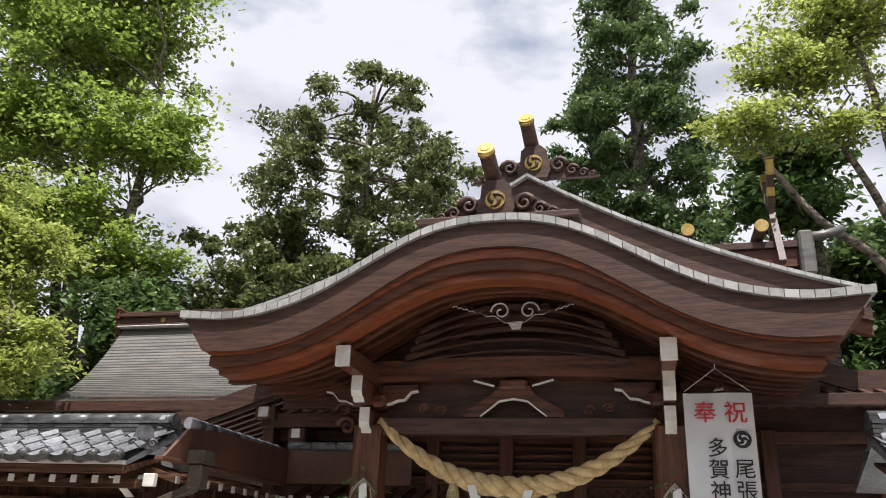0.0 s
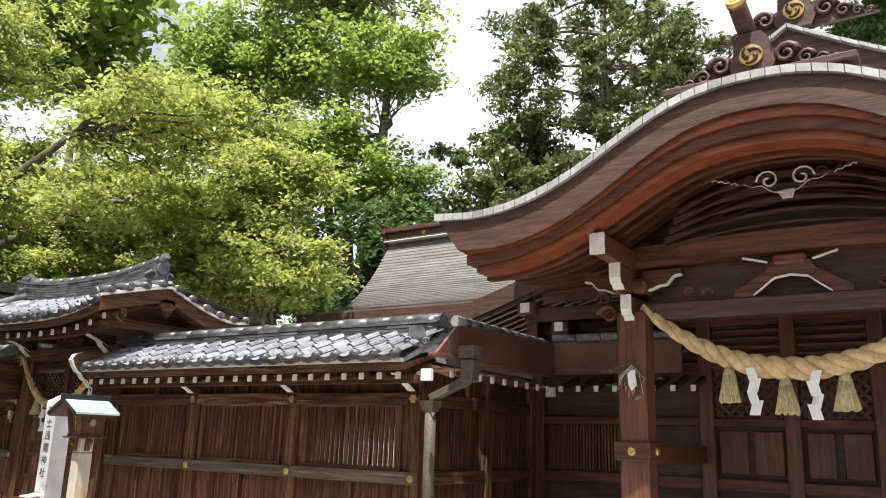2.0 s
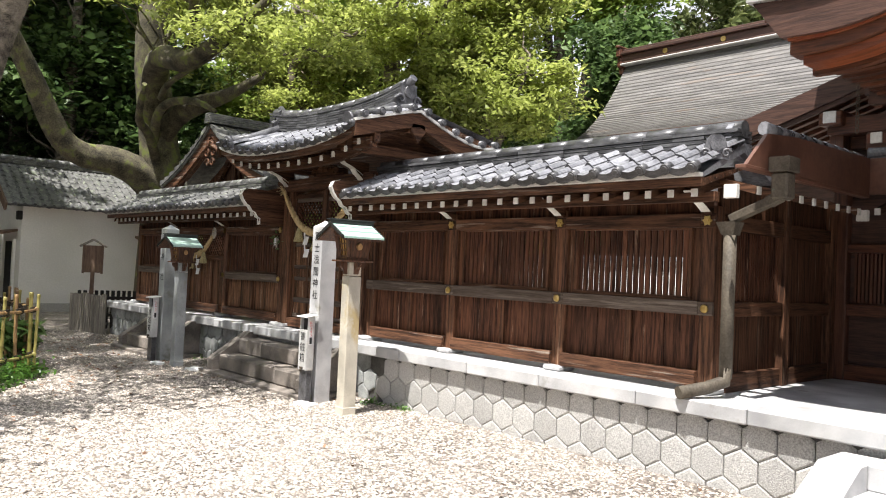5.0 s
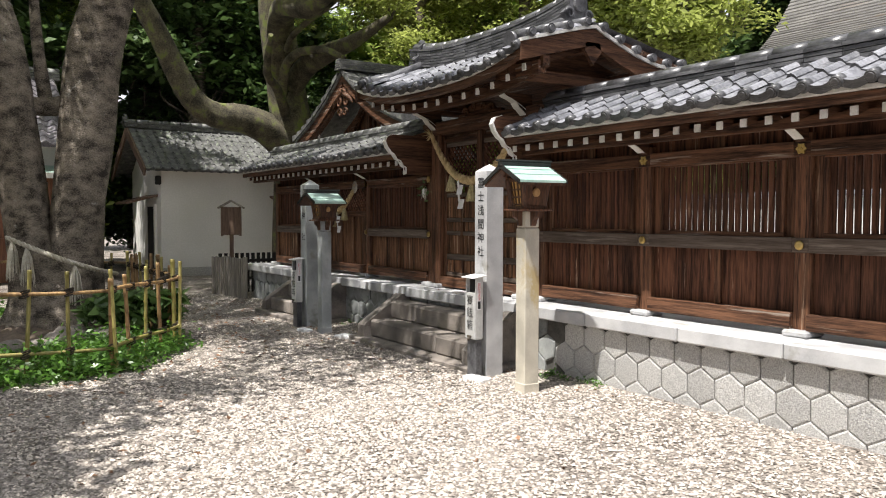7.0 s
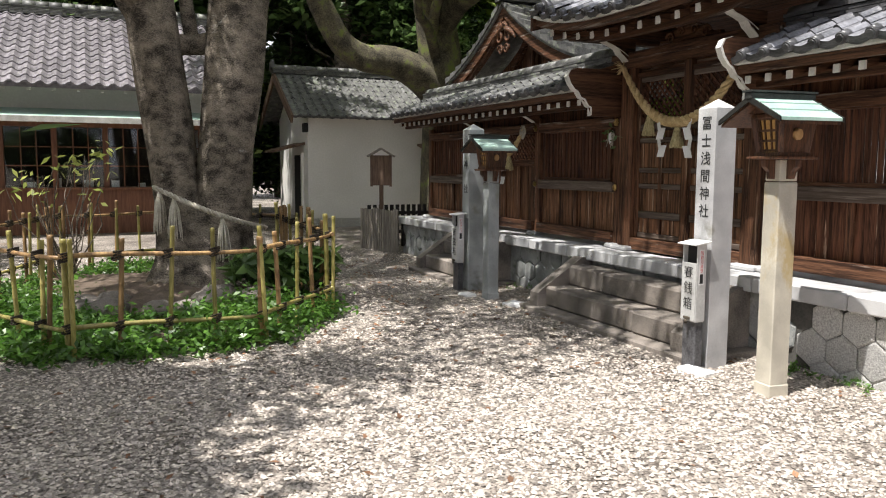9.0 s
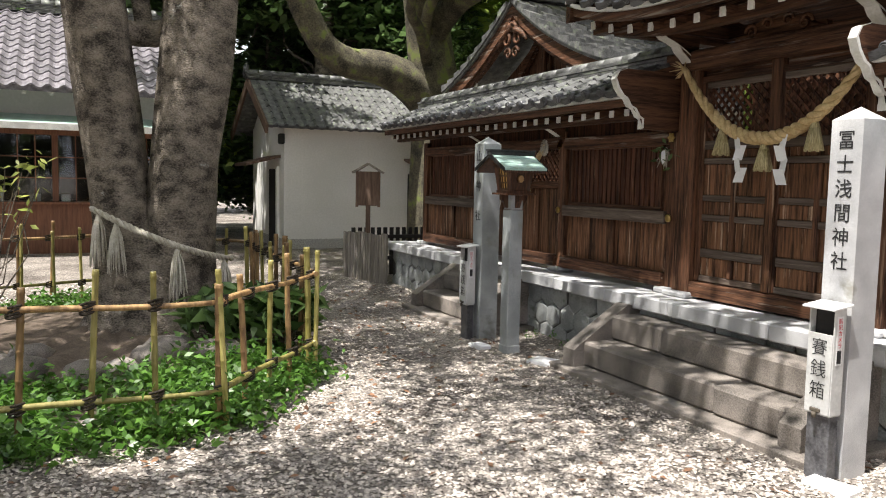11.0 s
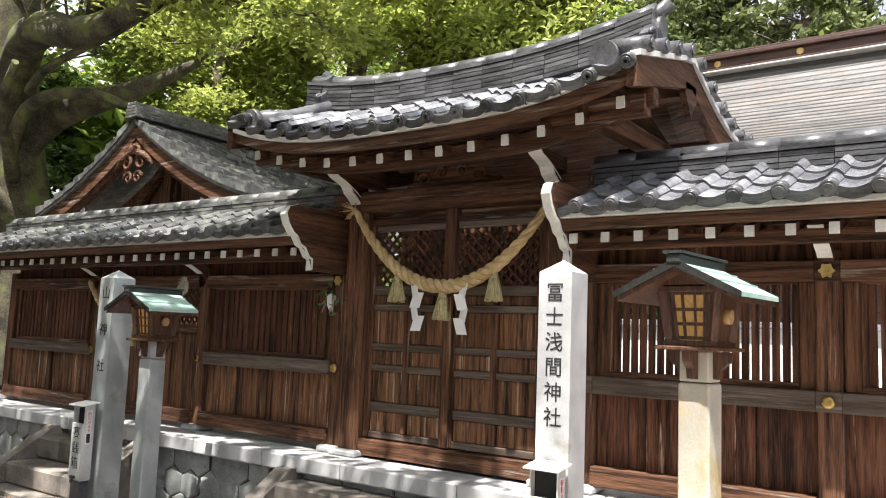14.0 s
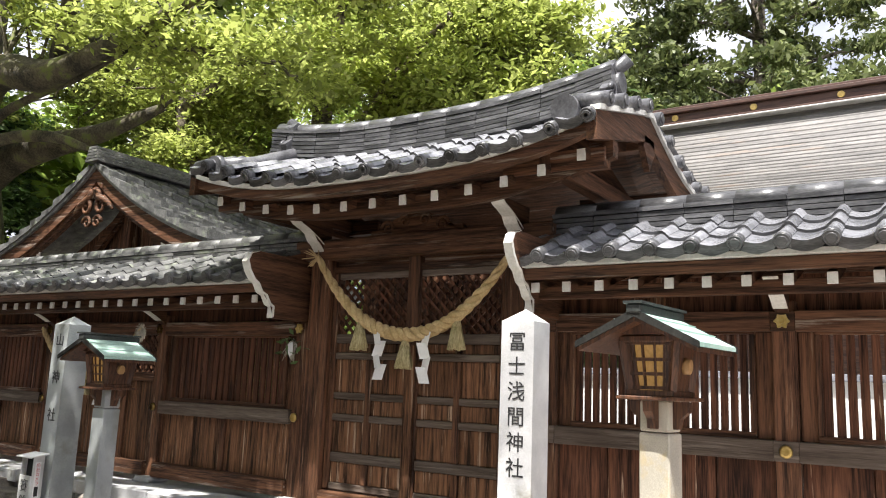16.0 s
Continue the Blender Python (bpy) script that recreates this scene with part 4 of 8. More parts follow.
# ---------- stone lanterns on posts, name pillars, offering boxes ----------
def lantern_on_post(at, mt, label, size, turn=90):
    th = thing("lantern", label, "lantern", at, "lanterns before the shrines", turn=turn)
    th.scale = (size * 0.765, size * 0.765, size)
    bm = B()
    box(bm, -0.085, 0.085, -0.085, 0.085, -0.1, 1.262, 0.008)
    part("stone_post", bm, mt, th, "square granite post")
    bm = B()
    box(bm, -0.09, 0.09, -0.09, 0.09, -0.1, 0.075, 0.006)
    part("post_foot", bm, mt, th)
    bm = B()
    box(bm, -0.08, 0.08, -0.08, 0.08, 1.267, 1.39, 0.006)
    part("post_cap", bm, mt, th)
    for fl in (1, -1):
        bm = B()
        out = [(0.08, 1.39), (0.17, 1.39), (0.165, 1.35), (0.12, 1.32), (0.11, 1.28), (0.08, 1.28)]
        prism(bm, [(fl * x, z) for x, z in out], 0.05, Matrix.Translation((0, -0.025, 0)))
        part("bracket", bm, "lantern_wood", th)
        bm = B()
        prism(bm, [(fl * x, z) for x, z in out], 0.05, pose(0, 0, 0, 0, 0, 90) @ Matrix.Translation((0, -0.025, 0)))
        part("bracket", bm, "lantern_wood", th)
    boxpart("base_plate", "lantern_wood", th, -0.19, 0.19, -0.17, 0.17, 1.392, 1.408)
    boxpart("base_frame", "lantern_wood", th, -0.15, 0.15, -0.135, 0.135, 1.408, 1.432)
    # flared body: corner posts, windows, side boards with a pale round knob
    lo, hi, z0, z1 = 0.118, 0.152, 1.432, 1.63
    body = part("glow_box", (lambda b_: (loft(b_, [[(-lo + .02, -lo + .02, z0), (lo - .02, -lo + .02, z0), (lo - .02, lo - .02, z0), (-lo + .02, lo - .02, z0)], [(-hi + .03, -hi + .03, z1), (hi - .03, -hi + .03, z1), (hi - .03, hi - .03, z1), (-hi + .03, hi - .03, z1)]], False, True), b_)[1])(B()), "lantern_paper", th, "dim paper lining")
    for sx in (-1, 1):
        for sy in (-1, 1):
            bm = B()
            beam(bm, (sx * lo, sy * lo, z0), (sx * hi, sy * hi, z1), 0.035, 0.035)
            part("corner_post", bm, "lantern_wood", th)
    for d in (-1, 1):
        for k, axis in enumerate(("x", "y")):
            rot = pose(0, 0, 0, 0, 0, 90 * k + (180 if d > 0 else 0))
            bm = B()
            if axis == "y":
                for u in (-0.36, -0.12, 0.12, 0.36):
                    beam(bm, (u * lo * 2, -lo, z0 + 0.01), (u * hi * 1.9, -hi, z1), 0.012, 0.012)
                for q in (0.05, 0.33, 0.62, 0.95):
                    hh = lo + (hi - lo) * q
                    beam(bm, (-hh * 0.95, -hh, z0 + (z1 - z0) * q), (hh * 0.95, -hh, z0 + (z1 - z0) * q), 0.012, 0.014)
                # side panels narrow the window
                for s in (-1, 1):
                    vs = [(s * lo * 0.55, -lo - 0.002, z0), (s * lo, -lo - 0.002, z0), (s * hi, -hi - 0.002, z1), (s * hi * 0.55, -hi - 0.002, z1)]
                    f0 = [bm.verts.new(v) for v in vs]
                    f1 = [bm.verts.new((v[0], v[1] + 0.012, v[2])) for v in vs]
                    bm.faces.new(f0), bm.faces.new(f1[::-1])
                    for i in range(4):
                        bm.faces.new((f0[i], f1[i], f1[(i + 1) % 4], f0[(i + 1) % 4]))
                bmesh.ops.transform(bm, matrix=rot, verts=bm.verts)
                part("lattice_window", bm, "lantern_wood", th)
            else:
                rows = [[(-lo, -lo, z0), (lo, -lo, z0)], [(-hi, -hi, z1), (hi, -hi, z1)]]
                f0 = [bm.verts.new(v) for v in (rows[0][0], rows[0][1], rows[1][1], rows[1][0])]
                f1 = [bm.verts.new((v.co.x, v.co.y + 0.012, v.co.z)) for v in f0]
                bm.faces.new(f0), bm.faces.new(f1[::-1])
                for i in range(4):
                    bm.faces.new((f0[i], f1[i], f1[(i + 1) % 4], f0[(i + 1) % 4]))
                bmesh.ops.transform(bm, matrix=rot, verts=bm.verts)
                sp = part("side_board", bm, "lantern_wood", th)
                bm = B()
                tube(bm, [(0, -0.125, 1.535), (0, -0.172, 1.53)], [0.036, 0.030], 14)
                bmesh.ops.transform(bm, matrix=rot, verts=bm.verts)
                part("knob", bm, "knob", sp, "pale round wooden knob")
    boxpart("head_frame", "lantern_wood", th, -0.165, 0.165, -0.165, 0.165, 1.625, 1.65)
    # gabled roof, ridge along x
    for s in (1, -1):
        bm = B()
        sec = [(0.0, 1.722), (s * 0.335, 1.600), (s * 0.335, 1.618), (0.0, 1.745)]
        prism(bm, sec, 0.55, Matrix(((0, 1, 0, -0.32), (1, 0, 0, 0), (0, 0, 1, 0), (0, 0, 0, 1))))
        part("roof_plate", bm, "patina", th, "green copper roof plate")
        bm = B()
        sec = [(0.0, 1.700), (s * 0.325, 1.580), (s * 0.325, 1.598), (0.0, 1.720)]
        prism(bm, sec, 0.53, Matrix(((0, 1, 0, -0.31), (1, 0, 0, 0), (0, 0, 1, 0), (0, 0, 0, 1))))
        part("roof_soffit", bm, "lantern_wood", th)
        for x0 in (-0.328, 0.222):
            bm = B()
            sec = [(0.0, 1.715), (s * 0.34, 1.593), (s * 0.34, 1.620), (0.0, 1.748)]
            prism(bm, sec, 0.014, Matrix(((0, 1, 0, x0), (1, 0, 0, 0), (0, 0, 1, 0), (0, 0, 0, 1))))
            part("rake_board", bm, "lantern_edge", th, "dark copper edge")
        for u in (0.33, 0.66):
            bm = B()
            beam(bm, (-0.321, s * 0.335 * u, 1.748 - 0.127 * u), (0.231, s * 0.335 * u, 1.748 - 0.127 * u), 0.006, 0.006)
            part("roof_seam", bm, "patina", th)
    for fx in (-0.2, 0.2):
        bm = B()
        prism(bm, [(-0.2, 1.652), (0.2, 1.652), (0.0, 1.705)], 0.012, Matrix.Translation((fx, 0, 0)) @ pose(0, 0, 0, 0, 0, 90))
        part("gable_board", bm, "lantern_wood", th)
    bm = B()
    box(bm, -0.335, 0.25, -0.04, 0.04, 1.73, 1.765, 0.005)
    box(bm, -0.345, 0.255, -0.052, 0.052, 1.767, 1.778)
    part("roof_ridge", bm, "patina_dark", th)
    return th


M["lantern_edge"] = material("blackened_copper_edge", (0.014, 0.014, 0.013), (0.04, 0.04, 0.036), 0.7, 6, bump=0.1, spec=0.2)
M["patina_dark"] = material("dark_copper_ridge", (0.02, 0.023, 0.022), (0.06, 0.066, 0.062), 0.5, 5, bump=0.08)
M["knob"] = material("pale_knob_wood", (0.42, 0.25, 0.11), (0.60, 0.38, 0.18), 0.5, 10, bump=0.1)
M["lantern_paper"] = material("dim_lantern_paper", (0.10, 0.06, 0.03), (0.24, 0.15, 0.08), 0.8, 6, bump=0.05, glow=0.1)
lantern_on_post((-0.363, -1.045, 0), "granite_y", "wooden lantern with green copper roof on yellowed post", 1.115, 84)
lantern_on_post((-4.435, -1.065, 0), "granite_g", "wooden lantern with green copper roof on grey post", 1.04)


def letters(th, chars, mt, x, z0, step, size, m, bold=0.004):
    """A column of characters on a face; m carries the face's x-z plane (facing -y) into place."""
    for i, ch in enumerate(chars):
        cu = bpy.data.curves.new("character", "FONT")
        cu.body, cu.size, cu.align_x, cu.align_y = ch, size, "CENTER", "CENTER"
        cu.extrude = 0.0008
        cu.offset = bold * size
        tmp = new("character", cu)
        dg = bpy.context.evaluated_depsgraph_get()
        me = bpy.data.meshes.new_from_object(tmp.evaluated_get(dg))
        bpy.data.objects.remove(tmp)
        me.materials.clear()
        me.materials.append(M[mt])
        part("character", me, mt, th, at=m @ Matrix.Translation((x, 0, z0 - i * step)) @ pose(0, 0, 0, 90, 0, 0))


def name_pillar(at, mt, chars, sz, step, z0, label, base_dark=True):
    th = thing("name_pillar", label, "stone pillar", at, "name pillars")
    bm = B()
    h = 1.93
    w = 0.095
    loft(bm, [[(-w, -w, -0.1), (w, -w, -0.1), (w, w, -0.1), (-w, w, -0.1)], [(-w, -w, h), (w, -w, h), (w, w, h), (-w, w, h)], [(0, 0, h + 0.07)] * 4], False, True)
    bmesh.ops.remove_doubles(bm, verts=bm.verts, dist=0.0005)
    part("shaft", bm, mt, th)
    letters(th, chars, "ink", 0.0, z0, step, sz, Matrix.Translation((0, -w - 0.002, 0)))
    return th


name_pillar((-1.14, -0.88, 0), "granite", "冨士浅間神社", 0.106, 0.129, 1.815, "square granite name pillar with six carved characters")
name_pillar((-5.15, -0.95, 0), "granite_g", "山神社", 0.11, 0.29, 1.80, "grey-green granite name pillar with three carved characters")


def offering_box(at, label):
    th = thing("offering_box", label, "offering box", at, "offering boxes")
    boxpart("box_front", "steel_white", th, -0.075, 0.075, -0.07, -0.062, 0.35, 0.78, bevel=0.002)
    boxpart("box_back", "steel_white", th, -0.075, 0.075, 0.02, 0.028, 0.35, 0.93, bevel=0.002)
    boxpart("box_bottom", "steel_white", th, -0.075, 0.075, -0.062, 0.02, 0.342, 0.35, bevel=0.001)
    for s in (-1, 1):
        boxpart("box_side", "steel_white", th, s * 0.075 - 0.004, s * 0.075 + 0.004, -0.062, 0.02, 0.35, 0.93, bevel=0.001)
    boxpart("slot_shelf", "black", th, -0.071, 0.071, -0.02, 0.018, 0.35, 0.9, bevel=0.0)
    bm = B()
    box(bm, -0.1, 0.1, -0.1, 0.05, 0, 0.012, 0.003, Matrix.Translation((0, 0, 0.925)) @ pose(0, 0, 0, 8, 0, 0))
    part("lid", bm, "paper", th, "white sloping lid")
    bm = B()
    box(bm, -0.03, 0.03, -0.085, -0.07, 0.36, 0.38, 0.003)
    tube(bm, [(0, -0.085, 0.36), (0, -0.085, 0.33)], [0.012, 0.012], 10)
    part("padlock", bm, "pipe", th, "small hanging padlock")
    boxpart("dark_stand", "tile_dark", th, -0.07, 0.07, -0.05, 0.02, -0.02, 0.342)
    letters(th, "賽銭箱", "ink", 0.0, 0.70, 0.115, 0.10, Matrix.Translation((0, -0.0715, 0)), -0.008)
    # red and white camera notice on the side
    sd = boxpart("notice_label", "paper", th, 0.0795, 0.0812, -0.045, 0.0, 0.62, 0.88, bevel=0.0, label="white label with red camera notice")
    letters(sd, "防犯カメラ", "red_ink", 0.0, 0.855, 0.033, 0.032, Matrix.Translation((0.0825, -0.0225, 0)) @ pose(0, 0, 0, 0, 0, 90), -0.009)
    boxpart("notice_bar", "ink", sd, 0.0814, 0.0822, -0.038, -0.007, 0.63, 0.70, bevel=0.0)
    return th


M["steel_white"] = material("pale_painted_steel", (0.48, 0.48, 0.47), (0.62, 0.62, 0.61), 0.4, 5, bump=0.03, wear=(0.35, 0.33, 0.3), wear_at=0.66)
offering_box((-1.11, -1.05, 0.02), "pale steel offering box on a stand beside pillar")
offering_box((-5.16, -1.12, 0), "pale steel offering box beside grey pillar")


# ---------- stone steps ----------
def stone_steps(name, label, x0, x1):
    th = thing(name, label, "steps", kind="structure")
    for i, (y0, z0, z1) in enumerate(((-0.86, 0.052, 0.25), (-0.58, 0.254, 0.46))):
        cuts = [x0 + 0.12] + sorted(random.Random(i).uniform(0.25, 0.75) * (x1 - x0) + x0 for _ in range(1 if x1 - x0 < 2 else 2)) + [x1 - 0.12]
        for a, b in zip(cuts, cuts[1:]):
            if b - a < 0.1:
                continue
            bm = B()
            j = random.Random(a).uniform(-0.012, 0.012)
            box(bm, a + 0.003, b - 0.003, y0 + j, -0.275, z0, z1 + j * 0.4, 0.02)
            part("step", bm, "step", th)
    bm = B()
    box(bm, x0 - 0.12, x1 + 0.16, -1.03, -0.28, -0.1, 0.05, 0.012)
    part("foot_slab", bm, "step", th)
    for xx in (x0, x1 - 0.14):
        bm = B()
        out = [(-0.95, 0.052), (-0.95, 0.19), (-0.90, 0.23), (-0.42, SL - 0.09), (-0.28, SL - 0.09), (-0.28, 0.052)]
        prism(bm, out, 0.16, Matrix(((0, 1, 0, xx - 0.01), (1, 0, 0, 0), (0, 0, 1, 0), (0, 0, 0, 1))))
        part("side_stone", bm, "step", th)
    return th


stone_steps("steps_gate", "two worn stone steps with sloped side stones", -3.72, -1.34)
stone_steps("steps_door", "short worn stone steps below the small door", -7.0, -5.40)

# ---------- main hall ----------
HC = 6.18


def kara(d):
    """Height of the curved porch roof at the distance d from its middle."""
    d = abs(d)
    key = ((0, 4.14), (0.35, 4.12), (0.7, 4.0), (1.05, 3.80), (1.4, 3.60), (1.75, 3.47), (2.1, 3.41), (2.35, 3.41), (2.58, 3.45))
    for (a, p), (b, q) in zip(key, key[1:]):
        if d <= b:
            u = (d - a) / (b - a)
            return p + (q - p) * u
    return key[-1][1]


def ks(d):
    return sum(kara(d + o) for o in (-0.2, -0.1, 0, 0.1, 0.2)) / 5


def kara_band(name, mt, parent, half, z0, z1, y0, y1, label="", taper=0.0, slant=0.0):
    bm = B()
    rows = []
    n = 48
    for i in range(n + 1):
        d = -half + 2 * half * i / n
        k = ks(d)
        t = 1 - taper * (abs(d) / half) ** 2
        e = HC + d * (1 - slant / half)
        rows.append([(e, y0, k + z1 + (z0 - z1) * t), (e, y1, k + z1 + (z0 - z1) * t), (HC + d, y1, k + z1), (HC + d, y0, k + z1)])
    vs = loft(bm, rows, False, True)
    bm.faces.new(vs[0]), bm.faces.new(vs[-1][::-1])
    return part(name, bm, mt, parent, label)


hall = thing("main_hall", "dark wooden shrine hall with undulating porch roof", "shrine hall")
# layered bargeboard
kara_band("bargeboard", "hall_dark", hall, 2.57, -0.20, 0.0, -0.62, -0.50, "broad black-brown curved bargeboard", -0.35, 0.20)
kara_band("moulding", "hall_red", hall, 2.36, -0.275, -0.204, -0.58, -0.40, "red-brown curved moulding", 0.0, 0.03)
kara_band("moulding", "hall", hall, 2.33, -0.36, -0.279, -0.55, -0.38)
kara_band("moulding", "hall_red", hall, 2.26, -0.42, -0.364, -0.50, -0.3)
kara_band("roof_boarding", "hall", hall, 2.54, -0.10, -0.03, -0.496, 4.4)
# curved rafters that repeat behind the bargeboard
for i in range(9):
    y0 = -0.26 + i * 0.17
    kara_band("curved_rafter", "hall", hall, 2.30, -0.44 if i < 1 else -0.36, -0.104, y0, y0 + 0.07)
for i in range(14):
    y0 = 1.3 + i * 0.2
    for s in (-1, 1):
        bm = B()
        rows = []
        for k in range(9):
            d = s * (1.2 + 1.1 * k / 8)
            z = ks(d)
            rows.append([(HC + d, y0, z - 0.2), (HC + d, y0 + 0.07, z - 0.2), (HC + d, y0 + 0.07, z - 0.104), (HC + d, y0, z - 0.104)])
        vs = loft(bm, rows, False, True)
        bm.faces.new(vs[0]), bm.faces.new(vs[-1])
        part("side_rafter", bm, "hall", hall)
# grey plates on top
n = 54
for i in range(n):
    d0, d1 = -2.6 + 5.2 * i / n, -2.6 + 5.2 * (i + 1) / n
    bm = B()
    a, b = ks(d0), ks(d1)
    g = 0.003
    pts = []
    for y, up in ((-0.66, 0), (4.4, 0.0)):
        pts.append([(HC + d0 + g, y, a + 0.004), (HC + d1 - g, y, b + 0.004), (HC + d1 - g, y, b + 0.062), (HC + d0 + g, y, a + 0.062)])
    vs = loft(bm, pts, False, True)
    bm.faces.new(vs[0]), bm.faces.new(vs[-1])
    part("roof_plate", bm, "plate", hall)


# porch columns, brackets and beams
for sx, px in ((-1, 4.93), (1, 7.43)):
    boxpart("column", "hall_v", hall, px - 0.12, px + 0.12, 0.30, 0.54, SL + 0.05, 2.74, bevel=0.02)
    boxpart("column_stone", "granite", hall, px - 0.17, px + 0.17, 0.25, 0.59, SL, SL + 0.05, bevel=0.015)
    boxpart("collar_beam", "hall", hall, px - 0.15, px + 0.15, 0.26, 0.58, 1.53, 1.68, bevel=0.008)
    stud(hall, px, 1.605, 0.262, False)
    bm = B()
    tube(bm, [(px + 0.15, 0.42, 1.605), (px + 0.17, 0.42, 1.605)], [0.036, 0.026], 14)
    part("gilded_stud", bm, "gold", hall)
    boxpart("tie_beam", "hall", hall, px - 0.06, px + 0.06, 0.54, 2.3, 1.50, 1.66, bevel=0.008)
    boxpart("purlin_beam", "hall", hall, px - 0.056, px + 0.056, -0.37, 2.3, 3.08, 3.24, bevel=0.008)
    boxpart("purlin_end", "white", hall, px - 0.06, px + 0.06, -0.40, -0.371, 3.075, 3.245, bevel=0.004, label="white painted beam end")
    for k, (yy, zz, w) in enumerate(((-0.02, 2.94, 0.042), (0.22, 2.72, 0.04))):
        bm = B()
        out = [(yy, zz + 0.13), (yy, zz + 0.02), (yy + 0.02, zz - 0.02), (yy + 0.05, zz - 0.02), (yy + 0.10, zz - 0.06), (yy + 0.45, zz - 0.06), (yy + 0.45, zz + 0.13)]
        tr = Matrix(((0, 1, 0, px - w), (1, 0, 0, 0), (0, 0, 1, 0), (0, 0, 0, 1)))
        prism(bm, out, 2 * w, tr)
        ar = part("bracket_arm", bm, "hall", hall)
        bm = B()
        rows = [[(px - w - 0.004, a - 0.012, b), (px + w + 0.004, a - 0.012, b), (px + w + 0.004, a + 0.004, b), (px - w - 0.004, a + 0.004, b)] for a, b in [(yy, zz + 0.14), (yy, zz + 0.02), (yy + 0.025, zz - 0.025), (yy + 0.06, zz - 0.03), (yy + 0.09, zz - 0.065)]]
        vs = loft(bm, rows, False, True)
        bm.faces.new(vs[0]), bm.faces.new(vs[-1])
        part("white_edge", bm, "white", ar)
    boxpart("bearing_block", "hall", hall, px - 0.15, px + 0.15, 0.27, 0.57, 2.88, 3.0, bevel=0.03)
    # side arms with wave outline
    for s in (-1, 1):
        bm = B()
        out = [(0.1, 2.915), (0.30, 2.955), (0.36, 3.025), (0.42, 3.035), (0.42, 3.075), (0.1, 3.075)]
        prism(bm, [(px + s * a, b) for a, b in out], 0.08, Matrix.Translation((0, 0.36, 0)))
        ar = part("side_arm", bm, "hall", hall)
        bm = B()
        rows = []
        for a, b in [(0.12, 2.910), (0.18, 2.920), (0.24, 2.945), (0.30, 2.950), (0.36, 3.017), (0.42, 3.027)]:
            rows.append([(px + s * a, 0.352, b - 0.012), (px + s * a, 0.352, b + 0.004), (px + s * a, 0.40, b + 0.004), (px + s * a, 0.40, b - 0.012)])
        vs = loft(bm, rows, False, True)
        bm.faces.new(vs[0]), bm.faces.new(vs[-1])
        part("white_edge", bm, "white", ar)
    # carved nosing beyond the column
    bm = B()
    swirl(bm, (px + sx * 0.22, 2.735), 0.09, 1.3, 0.35, sx, 0.40)
    swirl(bm, (px + sx * 0.26, 2.875), 0.07, 1.3, 0.3, sx, 0.40)
    part("carved_nosing", bm, "hall", hall)
# beams between the columns
def arch_beam(nm, mt, x0, x1, y0, y1, z0, z1, rise):
    bm = B()
    rows = []
    for i in range(17):
        u = i / 16
        xx = x0 + (x1 - x0) * u
        r = rise * (1 - (2 * u - 1) ** 2)
        rows.append([(xx, y0, z0 + r), (xx, y1, z0 + r), (xx, y1, z1 + r * 0.6), (xx, y0, z1 + r * 0.6)])
    vs = loft(bm, rows, False, True)
    bm.faces.new(vs[0]), bm.faces.new(vs[-1])
    return part(nm, bm, mt, hall)


arch_beam("rainbow_beam", "hall", 4.93, 7.43, 0.33, 0.52, 3.085, 3.275, 0.05)
boxpart("lower_tie", "hall_dark", hall, 5.05, 7.31, 0.34, 0.5, 2.655, 2.795, bevel=0.01)
# frog-leg strut
fs = B()
leg = [(0.0, 3.055), (0.14, 3.055), (0.17, 2.995), (0.30, 2.915), (0.42, 2.845), (0.42, 2.800), (0.30, 2.800), (0.22, 2.855), (0.12, 2.935), (0.0, 2.955)]
for s in (1, -1):
    prism(fs, [(HC + s * a, b) for a, b in leg], 0.08, Matrix.Translation((0, 0.36, 0)))
part("frog_leg_strut", fs, "hall", hall)
for s in (1, -1):
    bm = B()
    rows = []
    for a, b in [(0.0, 2.950), (0.12, 2.930), (0.22, 2.850), (0.28, 2.805)]:
        rows.append([(HC + s * a, 0.352, b - 0.008), (HC + s * a, 0.352, b + 0.006), (HC + s * a, 0.38, b + 0.006), (HC + s * a, 0.38, b - 0.008)])
    loft(bm, rows, False, True)
    for a0, b0, a1, b1 in ((0.16, 3.055, 0.34, 3.105),):
        beam(bm, (HC + s * a0, 0.35, b0), (HC + s * a1, 0.35, b1), 0.012, 0.016)
    part("white_edge", bm, "white", hall)
    bm = B()
    swirl(bm, (HC + s * 0.62, 2.855), 0.05, 1.4, 0.28, s, 0.38)
    swirl(bm, (HC + s * 0.78, 2.875), 0.045, 1.4, 0.28, -s, 0.38)
    part("carved_wave", bm, "hall", hall)
boxpart("strut_block", "hall", hall, HC - 0.12, HC + 0.12, 0.34, 0.5, 3.035, 3.115, bevel=0.02)
boxpart("frieze", "hall_dark", hall, 5.05, 7.31, 0.50, 0.53, 2.795, 3.5, bevel=0.0)
# upper curved gable field and centre bracket
for i in range(5):
    arch_beam("gable_rib", "hall_dark", 5.2 + 0.05 * i, 7.16 - 0.05 * i, 0.30 - 0.03 * i, 0.36 - 0.03 * i, 3.20 + 0.07 * i, 3.25 + 0.07 * i, 0.16 + 0.02 * i)
